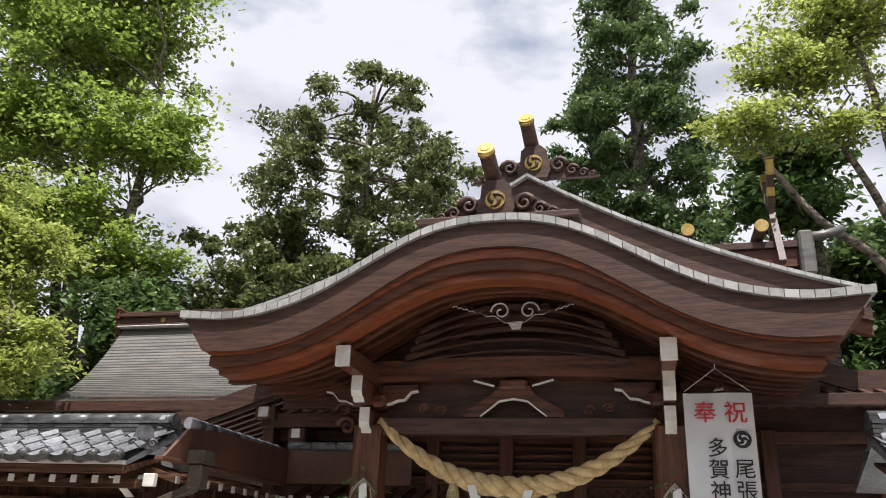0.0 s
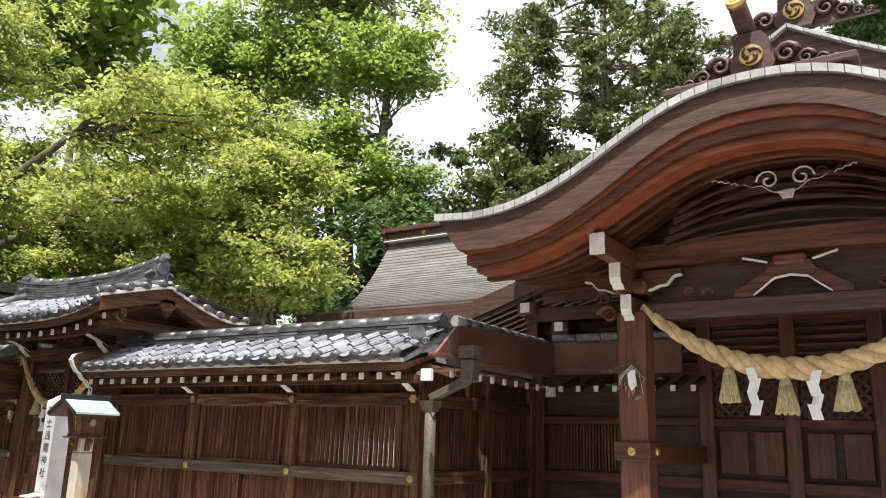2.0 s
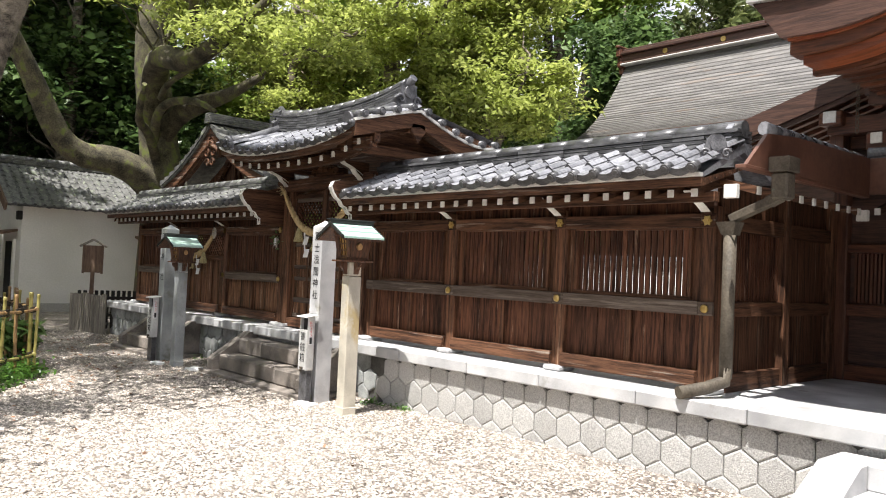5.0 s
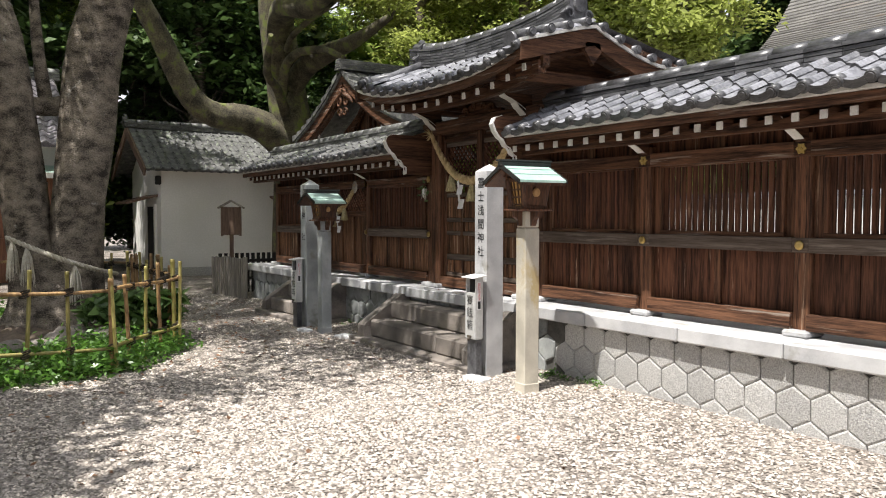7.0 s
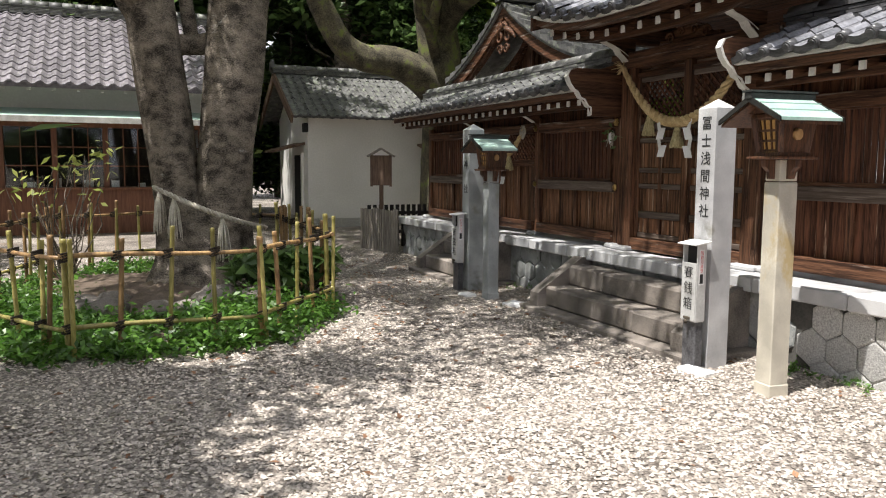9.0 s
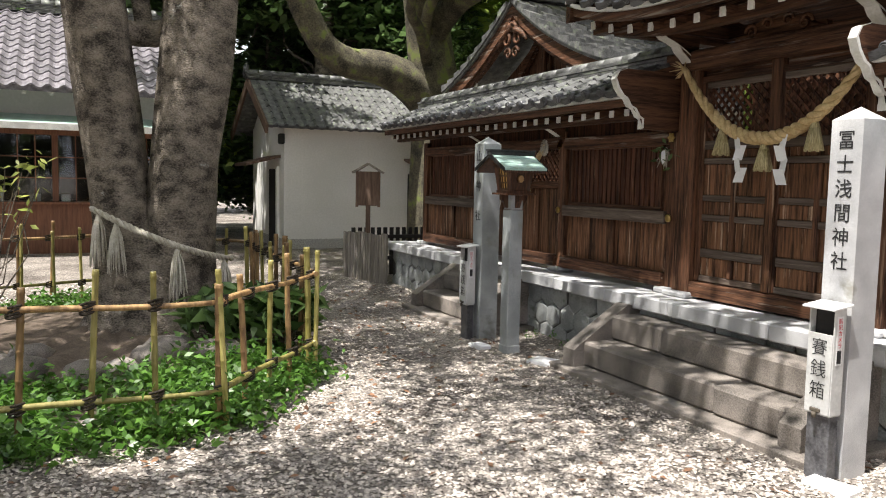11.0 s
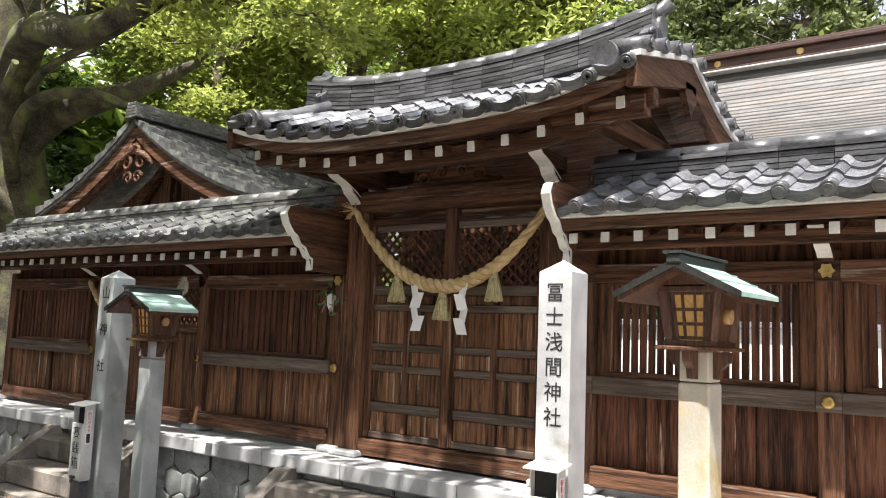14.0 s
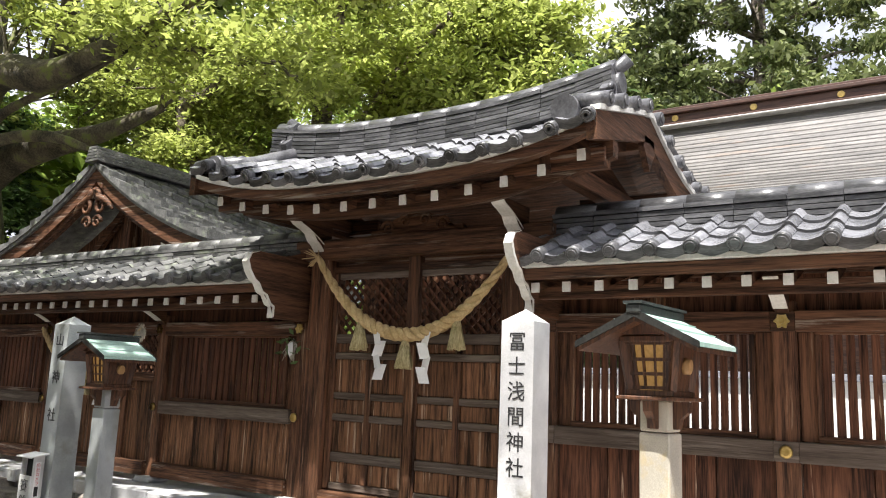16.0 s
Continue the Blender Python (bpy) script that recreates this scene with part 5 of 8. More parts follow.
# carved pendant under the ridge of the porch
PX = 6.22
pend = B()
for s in (1, -1):
    swirl(pend, (PX + s * 0.12, 3.655), 0.085, 1.5, 0.26, s, 0.20)
    swirl(pend, (PX + s * 0.26, 3.675), 0.05, 1.4, 0.28, -s, 0.20)
    for k in range(6):
        tube(pend, [(PX + s * (0.36 + 0.055 * k), 0.20, 3.675 + 0.012 * k), (PX + s * (0.40 + 0.055 * k), 0.20, 3.725 + 0.012 * k)], [0.022, 0.008], 6)
part("carved_pendant", pend, "hall_dark", hall, "dark carved wave pendant with pale edges")
pe = B()
for s in (1, -1):
    pts = [(PX, 0.16, 3.535), (PX + s * 0.09, 0.16, 3.555), (PX + s * 0.17, 0.16, 3.615), (PX + s * 0.24, 0.16, 3.615), (PX + s * 0.30, 0.16, 3.645)]
    tube(pe, pts, [0.003, 0.003, 0.003, 0.003, 0.002], 6)
    wave = [(PX + s * (0.34 + 0.025 * k), 0.17, 3.650 + 0.008 * k + (0.012 if k % 2 else -0.004)) for k in range(13)]
    tube(pe, wave, [0.0035] * 13, 5)
for s in (1, -1):
    swirl(pe, (PX + s * 0.12, 3.655), 0.088, 1.3, 0.05, s, 0.17)
part("pale_edge", pe, "white", hall)
pb = B()
prism(pb, [(PX + 0.0, 3.465), (PX + 0.07, 3.465), (PX + 0.09, 3.525), (PX - 0.03, 3.515)], 0.05, Matrix.Translation((-0.03, 0.16, 0.04)))
part("pendant_boss", pb, "mortar", hall, "pale carved boss")


# crest ornament on a roof end, facing the yard
def crest(y, z, s, cx0, name="crest_ornament"):
    bm = B()
    out = [(-0.15, 0), (0.15, 0), (0.19, 0.10), (0.15, 0.2), (0.14, 0.34), (0.08, 0.40), (-0.08, 0.40), (-0.14, 0.34), (-0.15, 0.2), (-0.19, 0.10)]
    prism(bm, [(cx0 + a * s, z + b * s) for a, b in out], 0.12 * s, Matrix.Translation((0, y, 0)))
    c = part(name, bm, "hall_dark", hall)
    for sg in (1, -1):
        bm = B()
        for cx, cz, r in ((0.27, 0.15, 0.10), (0.42, 0.08, 0.07), (0.54, 0.04, 0.05), (0.64, 0.02, 0.035)):
            swirl(bm, (cx0 + sg * cx * s, z + cz * s), r * s, 1.5, 0.33, sg, y + 0.03)
        prism(bm, [(cx0 + sg * a * s, z + b * s) for a, b in ((0.14, 0), (0.72, 0), (0.6, 0.05), (0.45, 0.10), (0.3, 0.2), (0.14, 0.24))], 0.05 * s, Matrix.Translation((0, y + 0.05, 0)))
        part("scroll_wing", bm, "hall_dark", c)
    bm = B()
    tube(bm, [(cx0, y + 0.01, z + 0.18 * s), (cx0, y - 0.02, z + 0.18 * s)], [0.105 * s, 0.095 * s], 20)
    e = part("gilded_emblem", bm, "gold", c, "round gilded emblem with three commas")
    bm = B()
    for k in range(3):
        a0 = k * 2.094
        pts = [(cx0 + 0.085 * s * math.cos(a0 + t) * (1 - t * 0.28), y - 0.025, z + 0.18 * s + 0.085 * s * math.sin(a0 + t) * (1 - t * 0.28)) for t in (0, 0.5, 1.0, 1.5, 2.0)]
        tube(bm, pts, [0.006 * s, 0.012 * s, 0.016 * s, 0.02 * s, 0.022 * s], 6)
    part("emblem_comma", bm, "hall_dark", e)
    # log end that leans out over the ornament
    bm = B()
    tube(bm, [(cx0 - 0.02, y + 0.25, z + 0.36 * s), (cx0 - 0.05, y - 0.22 * s, z + 0.62 * s)], [0.085 * s, 0.078 * s], 16)
    lg = part("roof_log", bm, "hall_dark", c)
    bm = B()
    d = Vector((-0.03, -0.22 * s - 0.25, 0.26 * s)).normalized()
    p = Vector((cx0 - 0.05, y - 0.22 * s, z + 0.62 * s))
    tube(bm, [p - d * 0.04, p + d * 0.015], [0.086 * s, 0.084 * s], 16)
    tube(bm, [p + d * 0.015, p + d * 0.02], [0.05 * s, 0.045 * s], 12)
    part("gilded_cap", bm, "gold", lg, "gilded log end cap")


boxpart("crest_base", "hall_dark", hall, HC - 0.62, HC + 0.66, -0.64, 0.2, 4.14, 4.20, bevel=0.01)
crest(-0.58, 4.195, 0.82, HC)


# pointed gable behind the porch
def gab(d):
    d = abs(d)
    return 5.45 - 0.62 * d + 0.056 * d ** 2


for nm, mt, t0, t1, y0, y1 in (("rear_bargeboard", "hall_dark", -0.30, -0.04, 1.2, 1.32), ("rear_moulding", "hall", -0.42, -0.304, 1.26, 1.36)):
    bm = B()
    rows = []
    for i in range(41):
        d = -3.05 + 6.1 * i / 40
        k = gab(d)
        rows.append([(HC + d, y0, k + t0), (HC + d, y1, k + t0), (HC + d, y1, k + t1), (HC + d, y0, k + t1)])
    vs = loft(bm, rows, False, True)
    bm.faces.new(vs[0]), bm.faces.new(vs[-1])
    part(nm, bm, mt, hall)
n = 44
for i in range(n):
    d0, d1 = -3.1 + 6.2 * i / n, -3.1 + 6.2 * (i + 1) / n
    bm = B()
    a, b = gab(d0), gab(d1)
    pts = [[(HC + d0 + 0.003, y, a - 0.036), (HC + d1 - 0.003, y, b - 0.036), (HC + d1 - 0.003, y, b), (HC + d0 + 0.003, y, a)] for y in (1.14, 5.2)]
    vs = loft(bm, pts, False, True)
    bm.faces.new(vs[0]), bm.faces.new(vs[-1])
    part("roof_plate", bm, "plate", hall)
bm = B()
prism(bm, [(HC + d, gab(d) - 0.3) for d in (-2.6, -2, -1.3, -0.7, 0, 0.7, 1.3, 2, 2.6)] + [(HC + 2.6, 3.2), (HC - 2.6, 3.2)], 0.1, Matrix.Translation((0, 1.5, 0)))
part("gable_wall", bm, "hall_dark", hall)
crest(1.22, 5.43, 0.95, HC + 0.06)

# hall front and the side bay back wall
bm = B()
box(bm, 3.05, 9.6, 2.36, 2.5, SL, 3.05)
box(bm, 4.1, 9.6, 2.36, 2.5, 3.0501, 3.6)
part("front_wall", bm, "hall_dark", hall)
for i, px in enumerate((3.12, 4.2, 5.0, 5.8, 6.56, 7.36, 8.4, 9.4)):
    boxpart("wall_post", "hall_v", hall, px - 0.07, px + 0.07, 2.24, 2.36, SL, 3.0, bevel=0.01)
for z0, z1 in ((SL, 0.78), (1.25, 1.36), (1.86, 1.94), (2.42, 2.5), (2.86, 2.98)):
    boxpart("wall_rail", "hall", hall, 3.05, 9.6, 2.27, 2.359, z0, z1, bevel=0.006)
for a, b in ((5.07, 5.73), (5.87, 6.49), (6.63, 7.29)):
    lattice(hall, a, b, 1.94, 2.42, 2.30, 0.07, 0.024, "hall_v")
    for k in range(2):
        boxpart("door_panel", "hall_v", hall, a + k * (b - a) / 2 + 0.03, a + (k + 1) * (b - a) / 2 - 0.03, 2.31, 2.35, 1.40, 1.82, bevel=0.01)
    for z in (2.55, 2.63, 2.71, 2.79):
        boxpart("transom_slat", "hall", hall, a, b, 2.31, 2.35, z, z + 0.035)
for k in range(24):
    boxpart("slat", "hall_v", hall, 3.24 + 0.036 * k, 3.262 + 0.036 * k, 2.31, 2.35, 1.38, 1.85, bevel=0.0)

for k in range(12):
    bm = B()
    beam(bm, (3.85 + 0.15 * k, 2.36, 3.42), (3.85 + 0.15 * k, 1.05, 3.02), 0.06, 0.075)
    part("eave_rafter", bm, "hall", hall)
for k in range(16):
    bm = B()
    beam(bm, (7.1 + 0.15 * k, 2.36, 3.42), (7.1 + 0.15 * k, 1.05, 3.02), 0.06, 0.075)
    part("eave_rafter", bm, "hall", hall)
boxpart("eave_plank", "hall_dark", hall, 7.0, 9.6, 0.98, 1.06, 3.0, 3.1)
boxpart("eave_plank", "hall_dark", hall, 3.8, 5.6, 0.98, 1.06, 3.0, 3.1)
boxpart("wall_plate", "hall", hall, 3.05, 5.0, 2.05, 2.2, 2.98, 3.14)
for xx in (3.55, 4.4):
    boxpart("bracket_block", "hall", hall, xx - 0.1, xx + 0.1, 1.9, 2.3, 2.78, 2.95, bevel=0.02)
    boxpart("bracket_end", "white", hall, xx - 0.05, xx + 0.05, 1.88, 1.898, 2.84, 2.94, bevel=0.004, label="white painted bracket end")

# side wall of the recess with its eave and copper gutter box
ws = thing("wall_recess", "dark slatted timber wall in the hall recess", "wall", kind="structure")
boxpart("wall_boards", "wood_v", ws, 2.98, 3.02, 0.14, 2.3, SL, 2.36)
for z0, z1 in ((SL, 0.78), (1.24, 1.36), (1.94, 2.06)):
    boxpart("rail", "wood_y", ws, 3.02, 3.08, 0.14, 2.3, z0, z1)
for yy in (1.2, 2.2):
    boxpart("wall_post", "wood_v", ws, 3.02, 3.1, yy - 0.06, yy + 0.06, SL, 2.3)
for k in range(26):
    boxpart("slat", "board", ws, 3.022, 3.04, 0.2 + 0.037 * k, 0.224 + 0.037 * k, 1.37, 1.93, bevel=0.0)
bm = B()
box(bm, -0.02, 0.0, -0.024, 0.024, -0.03, 0.03)
mwx = mesh_of(bm, "white_end", "white")
for k in range(9):
    yy = -0.1 + 0.24 * k
    bm = B()
    beam(bm, (2.95, yy, 2.35), (3.44, yy, 2.21), 0.045, 0.055)
    r = part("rafter", bm, "wood_x", ws)
    bm = B()
    box(bm, 3.44, 3.455, yy - 0.024, yy + 0.024, 2.18, 2.24)
    part("white_end", bm, "white", r)
for k in range(8):
    xx = 3.6 + 0.2 * k
    bm = B()
    beam(bm, (xx, 2.3, 2.35), (xx, 1.84, 2.21), 0.045, 0.055)
    r = part("rafter", bm, "wood_y", ws)
    bm = B()
    box(bm, xx - 0.024, xx + 0.024, 1.822, 1.838, 2.18, 2.24)
    part("white_end", bm, "white", r)
for xx, yy in ((3.38, -0.36), (3.46, 1.9)):
    boxpart("corner_end", "white", ws, xx - 0.05, xx + 0.05, yy - 0.05, yy + 0.0, 2.13, 2.23, label="white painted hip rafter end")
gb2 = thing("gutter_box", "tall brown copper gutter board round the recess eave", "gutter")
bm = B()
prism(bm, [(-0.46, 2.36), (-0.16, 2.62), (0.3, 2.66), (1.84, 2.69), (1.84, 2.36)], 0.03, Matrix(((0, 1, 0, 3.5), (1, 0, 0, 0), (0, 0, 1, 0), (0, 0, 0, 1))))
part("gutter_side", bm, "gutter", gb2)
boxpart("gutter_back", "gutter", gb2, 3.531, 4.9, 1.81, 1.84, 2.36, 2.69)
boxpart("gutter_lip", "gutter", gb2, 3.46, 3.54, -0.5, 1.8, 2.33, 2.358)
rc = thing("roof_recess", "grey tiled roof strip over the recess walls", "roof", kind="structure")
bm = B()
box(bm, 2.95, 3.49, 0.75, 2.6, 2.50, 2.63)
box(bm, 3.49, 4.9, 1.85, 2.34, 2.62, 2.72)
part("roof_bed", bm, "tile", rc)
for k in range(5):
    bm = B()
    tube(bm, [(3.5 + 0.28 * k, 1.87, 2.75), (3.5 + 0.28 * (k + 1) - 0.01, 1.87, 2.75)], [0.05, 0.046], 10)
    part("cap_tile", bm, "tile", rc)
for k in range(9):
    bm = B()
    tube(bm, [(3.46, -0.08 + 0.21 * k, 2.68), (3.46, 0.125 + 0.21 * k, 2.68)], [0.052, 0.047], 10)
    part("cap_tile", bm, "tile", rc)
dp = thing("downpipe", "aged copper downpipe with hopper and slanting feed", "downpipe")
bm = B()
beam(bm, (3.60, -0.06, 2.17), (3.50, -0.06, 2.12), 0.09, 0.08, 0.01)
beam(bm, (3.52, -0.06, 2.13), (3.21, -0.06, 2.00), 0.08, 0.07, 0.01)
part("slanting_feed", bm, "pipe", dp)
bm = B()
box(bm, 3.545, 3.67, -0.13, 0.01, 2.14, 2.34, 0.015)
box(bm, 3.534, 3.69, -0.15, 0.03, 2.34, 2.45, 0.005)
part("hopper", bm, "pipe", dp)
bm = B()
loft(bm, [[(3.13, -0.14, 1.98), (3.29, -0.14, 1.98), (3.29, 0.0, 1.98), (3.13, 0.0, 1.98)], [(3.16, -0.11, 1.88), (3.26, -0.11, 1.88), (3.26, -0.01, 1.88), (3.16, -0.01, 1.88)]], False, True)
part("pipe_head", bm, "pipe", dp)
bm = B()
tube(bm, [(3.21, -0.06, 1.9), (3.21, -0.06, 0.78)], [0.05, 0.05], 14)
tube(bm, [(3.21, -0.06, 0.86), (3.21, -0.07, 0.76), (3.14, -0.2, 0.71), (3.03, -0.42, 0.67)], [0.05, 0.052, 0.05, 0.05], 12)
part("pipe", bm, "pipe", dp)

# side eave of the hall beside the porch: sloping rake, soffit and rafters
def rake(x):
    u = (4.2 - x) / 2.6
    return 3.82 - 0.98 * u + 0.10 * u * u
XS = [4.2 - 0.2 * k for k in range(14)]
def rake_strip(name, mt, y0, y1, lo, hi, flip=False):
    b_ = B()
    loft(b_, [[(q, y0, rake(x) + lo), (q, y1, rake(x) + lo), (q, y1, rake(x) + hi), (q, y0, rake(x) + hi)] for x, q in ((x, 2 * HC - x if flip else x) for x in XS)], False, True)
    return part(name, b_, mt, hall)
for flip in (False, True):
    rake_strip("side_roof", "hall_dark", 1.97, 3.9, -0.05, 0.03, flip)
    rake_strip("side_bargeboard", "hall_dark", 1.90, 1.969, -0.16, 0.045, flip)
    rake_strip("side_moulding", "hall_dark", 1.93, 1.966, -0.21, -0.163, flip)
    for k in range(8):
        rake_strip("side_rafter", "hall", 2.06 + 0.21 * k, 2.13 + 0.21 * k, -0.14, -0.052, flip)
boxpart("bracket_post", "hall_v", hall, 3.04, 3.18, 2.12, 2.24, 2.64, 3.06, bevel=0.01)
boxpart("bracket_block", "hall", hall, 3.0, 3.22, 1.95, 2.3, 3.06, 3.2, bevel=0.015)
boxpart("bracket_end", "white", hall, 3.05, 3.17, 1.932, 1.949, 3.08, 3.19, bevel=0.004, label="white painted bracket end")

# copper-clad roof of the hall behind
cr = thing("hall_rear", "large grey-green copper roof of the rear hall", "shrine hall")
RY, RZ, EY, EZ2 = 9.0, 6.34, 5.9, 4.05
X0, X1 = -4.2, 9.8
ncourse = 52
def prof(u):
    return (RY + (EY - RY) * u, EZ2 + (RZ - EZ2) * (1 - u) ** 2.4)
for k in range(ncourse):
    u0, u1 = k / ncourse, (k + 1) / ncourse
    (y0, z0), (y1, z1) = prof(u0), prof(u1)
    bm = B()
    fl = 0.0
    rows = [[(X0 - 0.02, y0, z0 + 0.0), (X0 - 0.02, y1, z1 + 0.022), (X0 - 0.02, y1, z1 - 0.005)], [(X1, y0, z0), (X1, y1, z1 + 0.022), (X1, y1, z1 - 0.005)]]
    loft(bm, rows, False)
    part("roof_course", bm, "copper", cr)
bm = B()
rows = []
for k in range(17):
    y, z = prof(k / 16)
    rows.append([(X0, y, z - 0.26), (X0 + 0.1, y, z - 0.26), (X0 + 0.1, y, z - 0.01), (X0, y, z - 0.01)])
loft(bm, rows, False, True)
part("bargeboard", bm, "hall_dark", cr)
for nm, mt, dy, z0, z1 in (("ridge_foot", "mortar", 0.25, -0.075, -0.045), ("ridge_box", "hall_dark", 0.17, 0.0, 0.16), ("ridge_lip", "hall_dark", 0.22, -0.04, 0.0), ("ridge_top", "hall_dark", 0.24, 0.163, 0.23), ("ridge_cap", "hall_dark", 0.15, 0.233, 0.30)):
    boxpart(nm, mt, cr, X0 - 0.05, X1, RY - dy, RY + dy, RZ + z0, RZ + z1, bevel=0.01)
for k in range(11):
    bm = B()
    tube(bm, [(-3.14 + 1.335 * k, RY - 0.17, RZ + 0.08), (-3.14 + 1.335 * k, RY - 0.19, RZ + 0.08)], [0.06, 0.055], 14)
    part("gilded_disc", bm, "gold", cr)
bm = B()
for z0, z1, w in ((-0.25, -0.1, 0.12), (-0.1, 0.12, 0.2), (0.12, 0.32, 0.26), (0.32, 0.38, 0.3)):
    box(bm, X0 - 0.16, X0 - 0.05, RY - w, RY + w, RZ + z0, RZ + z1, 0.02)
part("ridge_end", bm, "hall", cr)
boxpart("eave_edge", "hall_dark", cr, X0, X1, EY - 0.02, EY + 0.1, EZ2 - 0.18, EZ2 - 0.01)
boxpart("body", "hall_dark", cr, X0 + 0.9, X1 - 0.9, EY + 1.2, RY + 2, SL - 0.02, EZ2 + 0.3)
bm = B()
prism(bm, [(RY, RZ - 0.05), (RY + 2.2, EZ2), (RY + 2.2, EZ2 - 0.2), (RY, EZ2 - 0.2)], X1 - X0 - 0.2, Matrix(((0, 1, 0, X0 + 0.1), (1, 0, 0, 0), (0, 0, 1, 0), (0, 0, 0, 1))))
part("rear_slope", bm, "hall_dark", cr)

# far inner sanctuary ridge with crossed finials
sn = thing("inner_sanctuary", "far sanctuary ridge with gilded finials", "shrine hall", (-1.266, 1.075, -0.296))
sn.scale = (1.175, 1.175, 1.175)
boxpart("ridge_box", "hall", sn, 5, 10.6, 10.8, 11.2, 7.75, 8.15)
boxpart("ridge_top", "hall_dark", sn, 4.95, 10.7, 10.7, 11.3, 8.153, 8.3)
bm = B()
prism(bm, [(9.4, 6.2), (11, 7.75), (12.6, 6.2)], 6, Matrix(((0, 1, 0, 4.8), (1, 0, 0, 0), (0, 0, 1, 0), (0, 0, 0, 1))))
part("roof", bm, "copper", sn)
boxpart("body", "hall_dark", sn, 5.3, 10.3, 9.9, 12.1, SL - 0.02, 6.6)
for xx in (8.35, 9.85):
    bm = B()
    tube(bm, [(xx, 10.3, 8.5), (xx, 11.7, 8.5)], [0.13, 0.13], 18)
    lg = part("ridge_log", bm, "hall_dark", sn)
    bm = B()
    tube(bm, [(xx, 10.25, 8.5), (xx, 10.31, 8.5)], [0.14, 0.14], 18)
    part("gilded_cap", bm, "gold", lg)
for s in (1, -1):
    bm = B()
    beam(bm, (10.2, 11 - s * 0.6, 7.7), (10.2, 11 + s * 0.5, 10.2), 0.14, 0.16)
    lg = part("finial", bm, "hall_dark", sn)
    bm = B()
    beam(bm, (10.2, 11 + s * 0.36, 9.85), (10.2, 11 + s * 0.5, 10.22), 0.15, 0.17)
    beam(bm, (10.2, 11 + s * 0.17, 9.42), (10.2, 11 + s * 0.24, 9.6), 0.15, 0.17)
    part("gilded_sleeve", bm, "gold", lg)
bm = B()
box(bm, 10.6, 10.9, 10.6, 11.4, 7.5, 8.5, 0.05)
tube(bm, [(10.7, 11, 8.45), (11.2, 11, 8.5), (11.6, 11, 8.62)], [0.12, 0.1, 0.09], 10)
part("ridge_end", bm, "copper", sn)

# banner
bn = thing("banner", "hanging white cloth banner with brushed characters", "banner", (0, 0, 0.045))
bm = B()
rows = []
for i in range(15):
    z = 2.90 - 1.9 * i / 14
    rows.append([(7.53 + 0.5 * k / 6, 0.16 + 0.008 * math.sin(k * 1.1 + i * 0.5), z) for k in range(7)])
loft(bm, rows, True)
part("cloth", bm, "cloth", bn)
bm = B()
tube(bm, [(7.52, 0.165, 2.905), (8.04, 0.165, 2.905)], [0.008, 0.008], 8)
part("rod", bm, "black", bn)
bm = B()
tube(bm, [(7.53, 0.165, 2.905), (7.78, 0.165, 3.09), (8.03, 0.165, 2.905)], [0.003] * 3, 5)
tube(bm, [(7.78, 0.165, 3.09), (7.78, 0.165, 3.3)], [0.004] * 2, 5)
part("cord", bm, "paper", bn)
fm = Matrix.Translation((7.78, 0.145, 0))
letters(bn, "祝", "red_ink", 0.12, 2.74, 0.1, 0.17, fm)
letters(bn, "奉", "red_ink", -0.10, 2.74, 0.1, 0.17, fm)
letters(bn, "尾張", "ink", 0.15, 2.33, 0.155, 0.15, fm)
letters(bn, "多賀神社", "ink", -0.03, 2.48, 0.155, 0.15, fm)
bm = B()
tube(bm, [(7.93, 0.145, 2.55), (7.93, 0.142, 2.55)], [0.065, 0.065], 20)
cm = part("crest_disc", bm, "ink", bn)
bm = B()
for k in range(3):
    a0 = k * 2.094
    pts = [(7.93 + 0.045 * math.cos(a0 + t) * (1 - t * 0.3), 0.140, 2.55 + 0.045 * math.sin(a0 + t) * (1 - t * 0.3)) for t in (0, 0.6, 1.2, 1.8)]
    tube(bm, pts, [0.003, 0.005, 0.007, 0.010], 6)
part("comma", bm, "cloth", cm)

# rope of the hall
hall_rope, cs = twisted_rope("sacred_rope", "massive tan straw rope hung between porch columns", sag((5.02, 2.775), (7.34, 2.765), 0.53, 0.36), 0.085, 0.032, turns=6)
for x, kind in ((5.69, "t"), (5.86, "p"), (6.09, "t"), (6.32, "p"), (6.49, "t")):
    zz = min(cs, key=lambda c: abs(c.x - x)).z
    if kind == "t":
        tassel(hall_rope, x, 0.36, zz - 0.06, 1.35)
    else:
        shide(hall_rope, x, 0.27, zz - 0.03, 1.0, 1 if x < 6.2 else -1)

# ---------- plaster storehouse ----------
hs = thing("storehouse", "white plastered storehouse with grey tiled roof", "house", (-15.2, -0.50, 0), turn=90)
# local x runs along the wall (world +y), local -y faces the yard
L, D = 3.6, 3.2
bm = B()
box(bm, 0, L, 0, D, 0.0, 2.75)
wallp = part("wall", bm, "plaster", hs, "white plaster wall")
bm = B()
prism(bm, [(0, 2.7), (D / 2, 3.75), (D, 2.7)], 0.06, Matrix(((0, 1, 0, 0), (1, 0, 0, 0), (0, 0, 1, 0), (0, 0, 0, 1))))
part("gable_wall", bm, "plaster", hs)
boxpart("plinth", "concrete", hs, -0.01, L + 0.01, -0.02, D, -0.05, 0.22)
boxpart("eave_board", "plaster", hs, -0.3, L + 0.1, -0.28, 0.0, 2.62, 2.68)
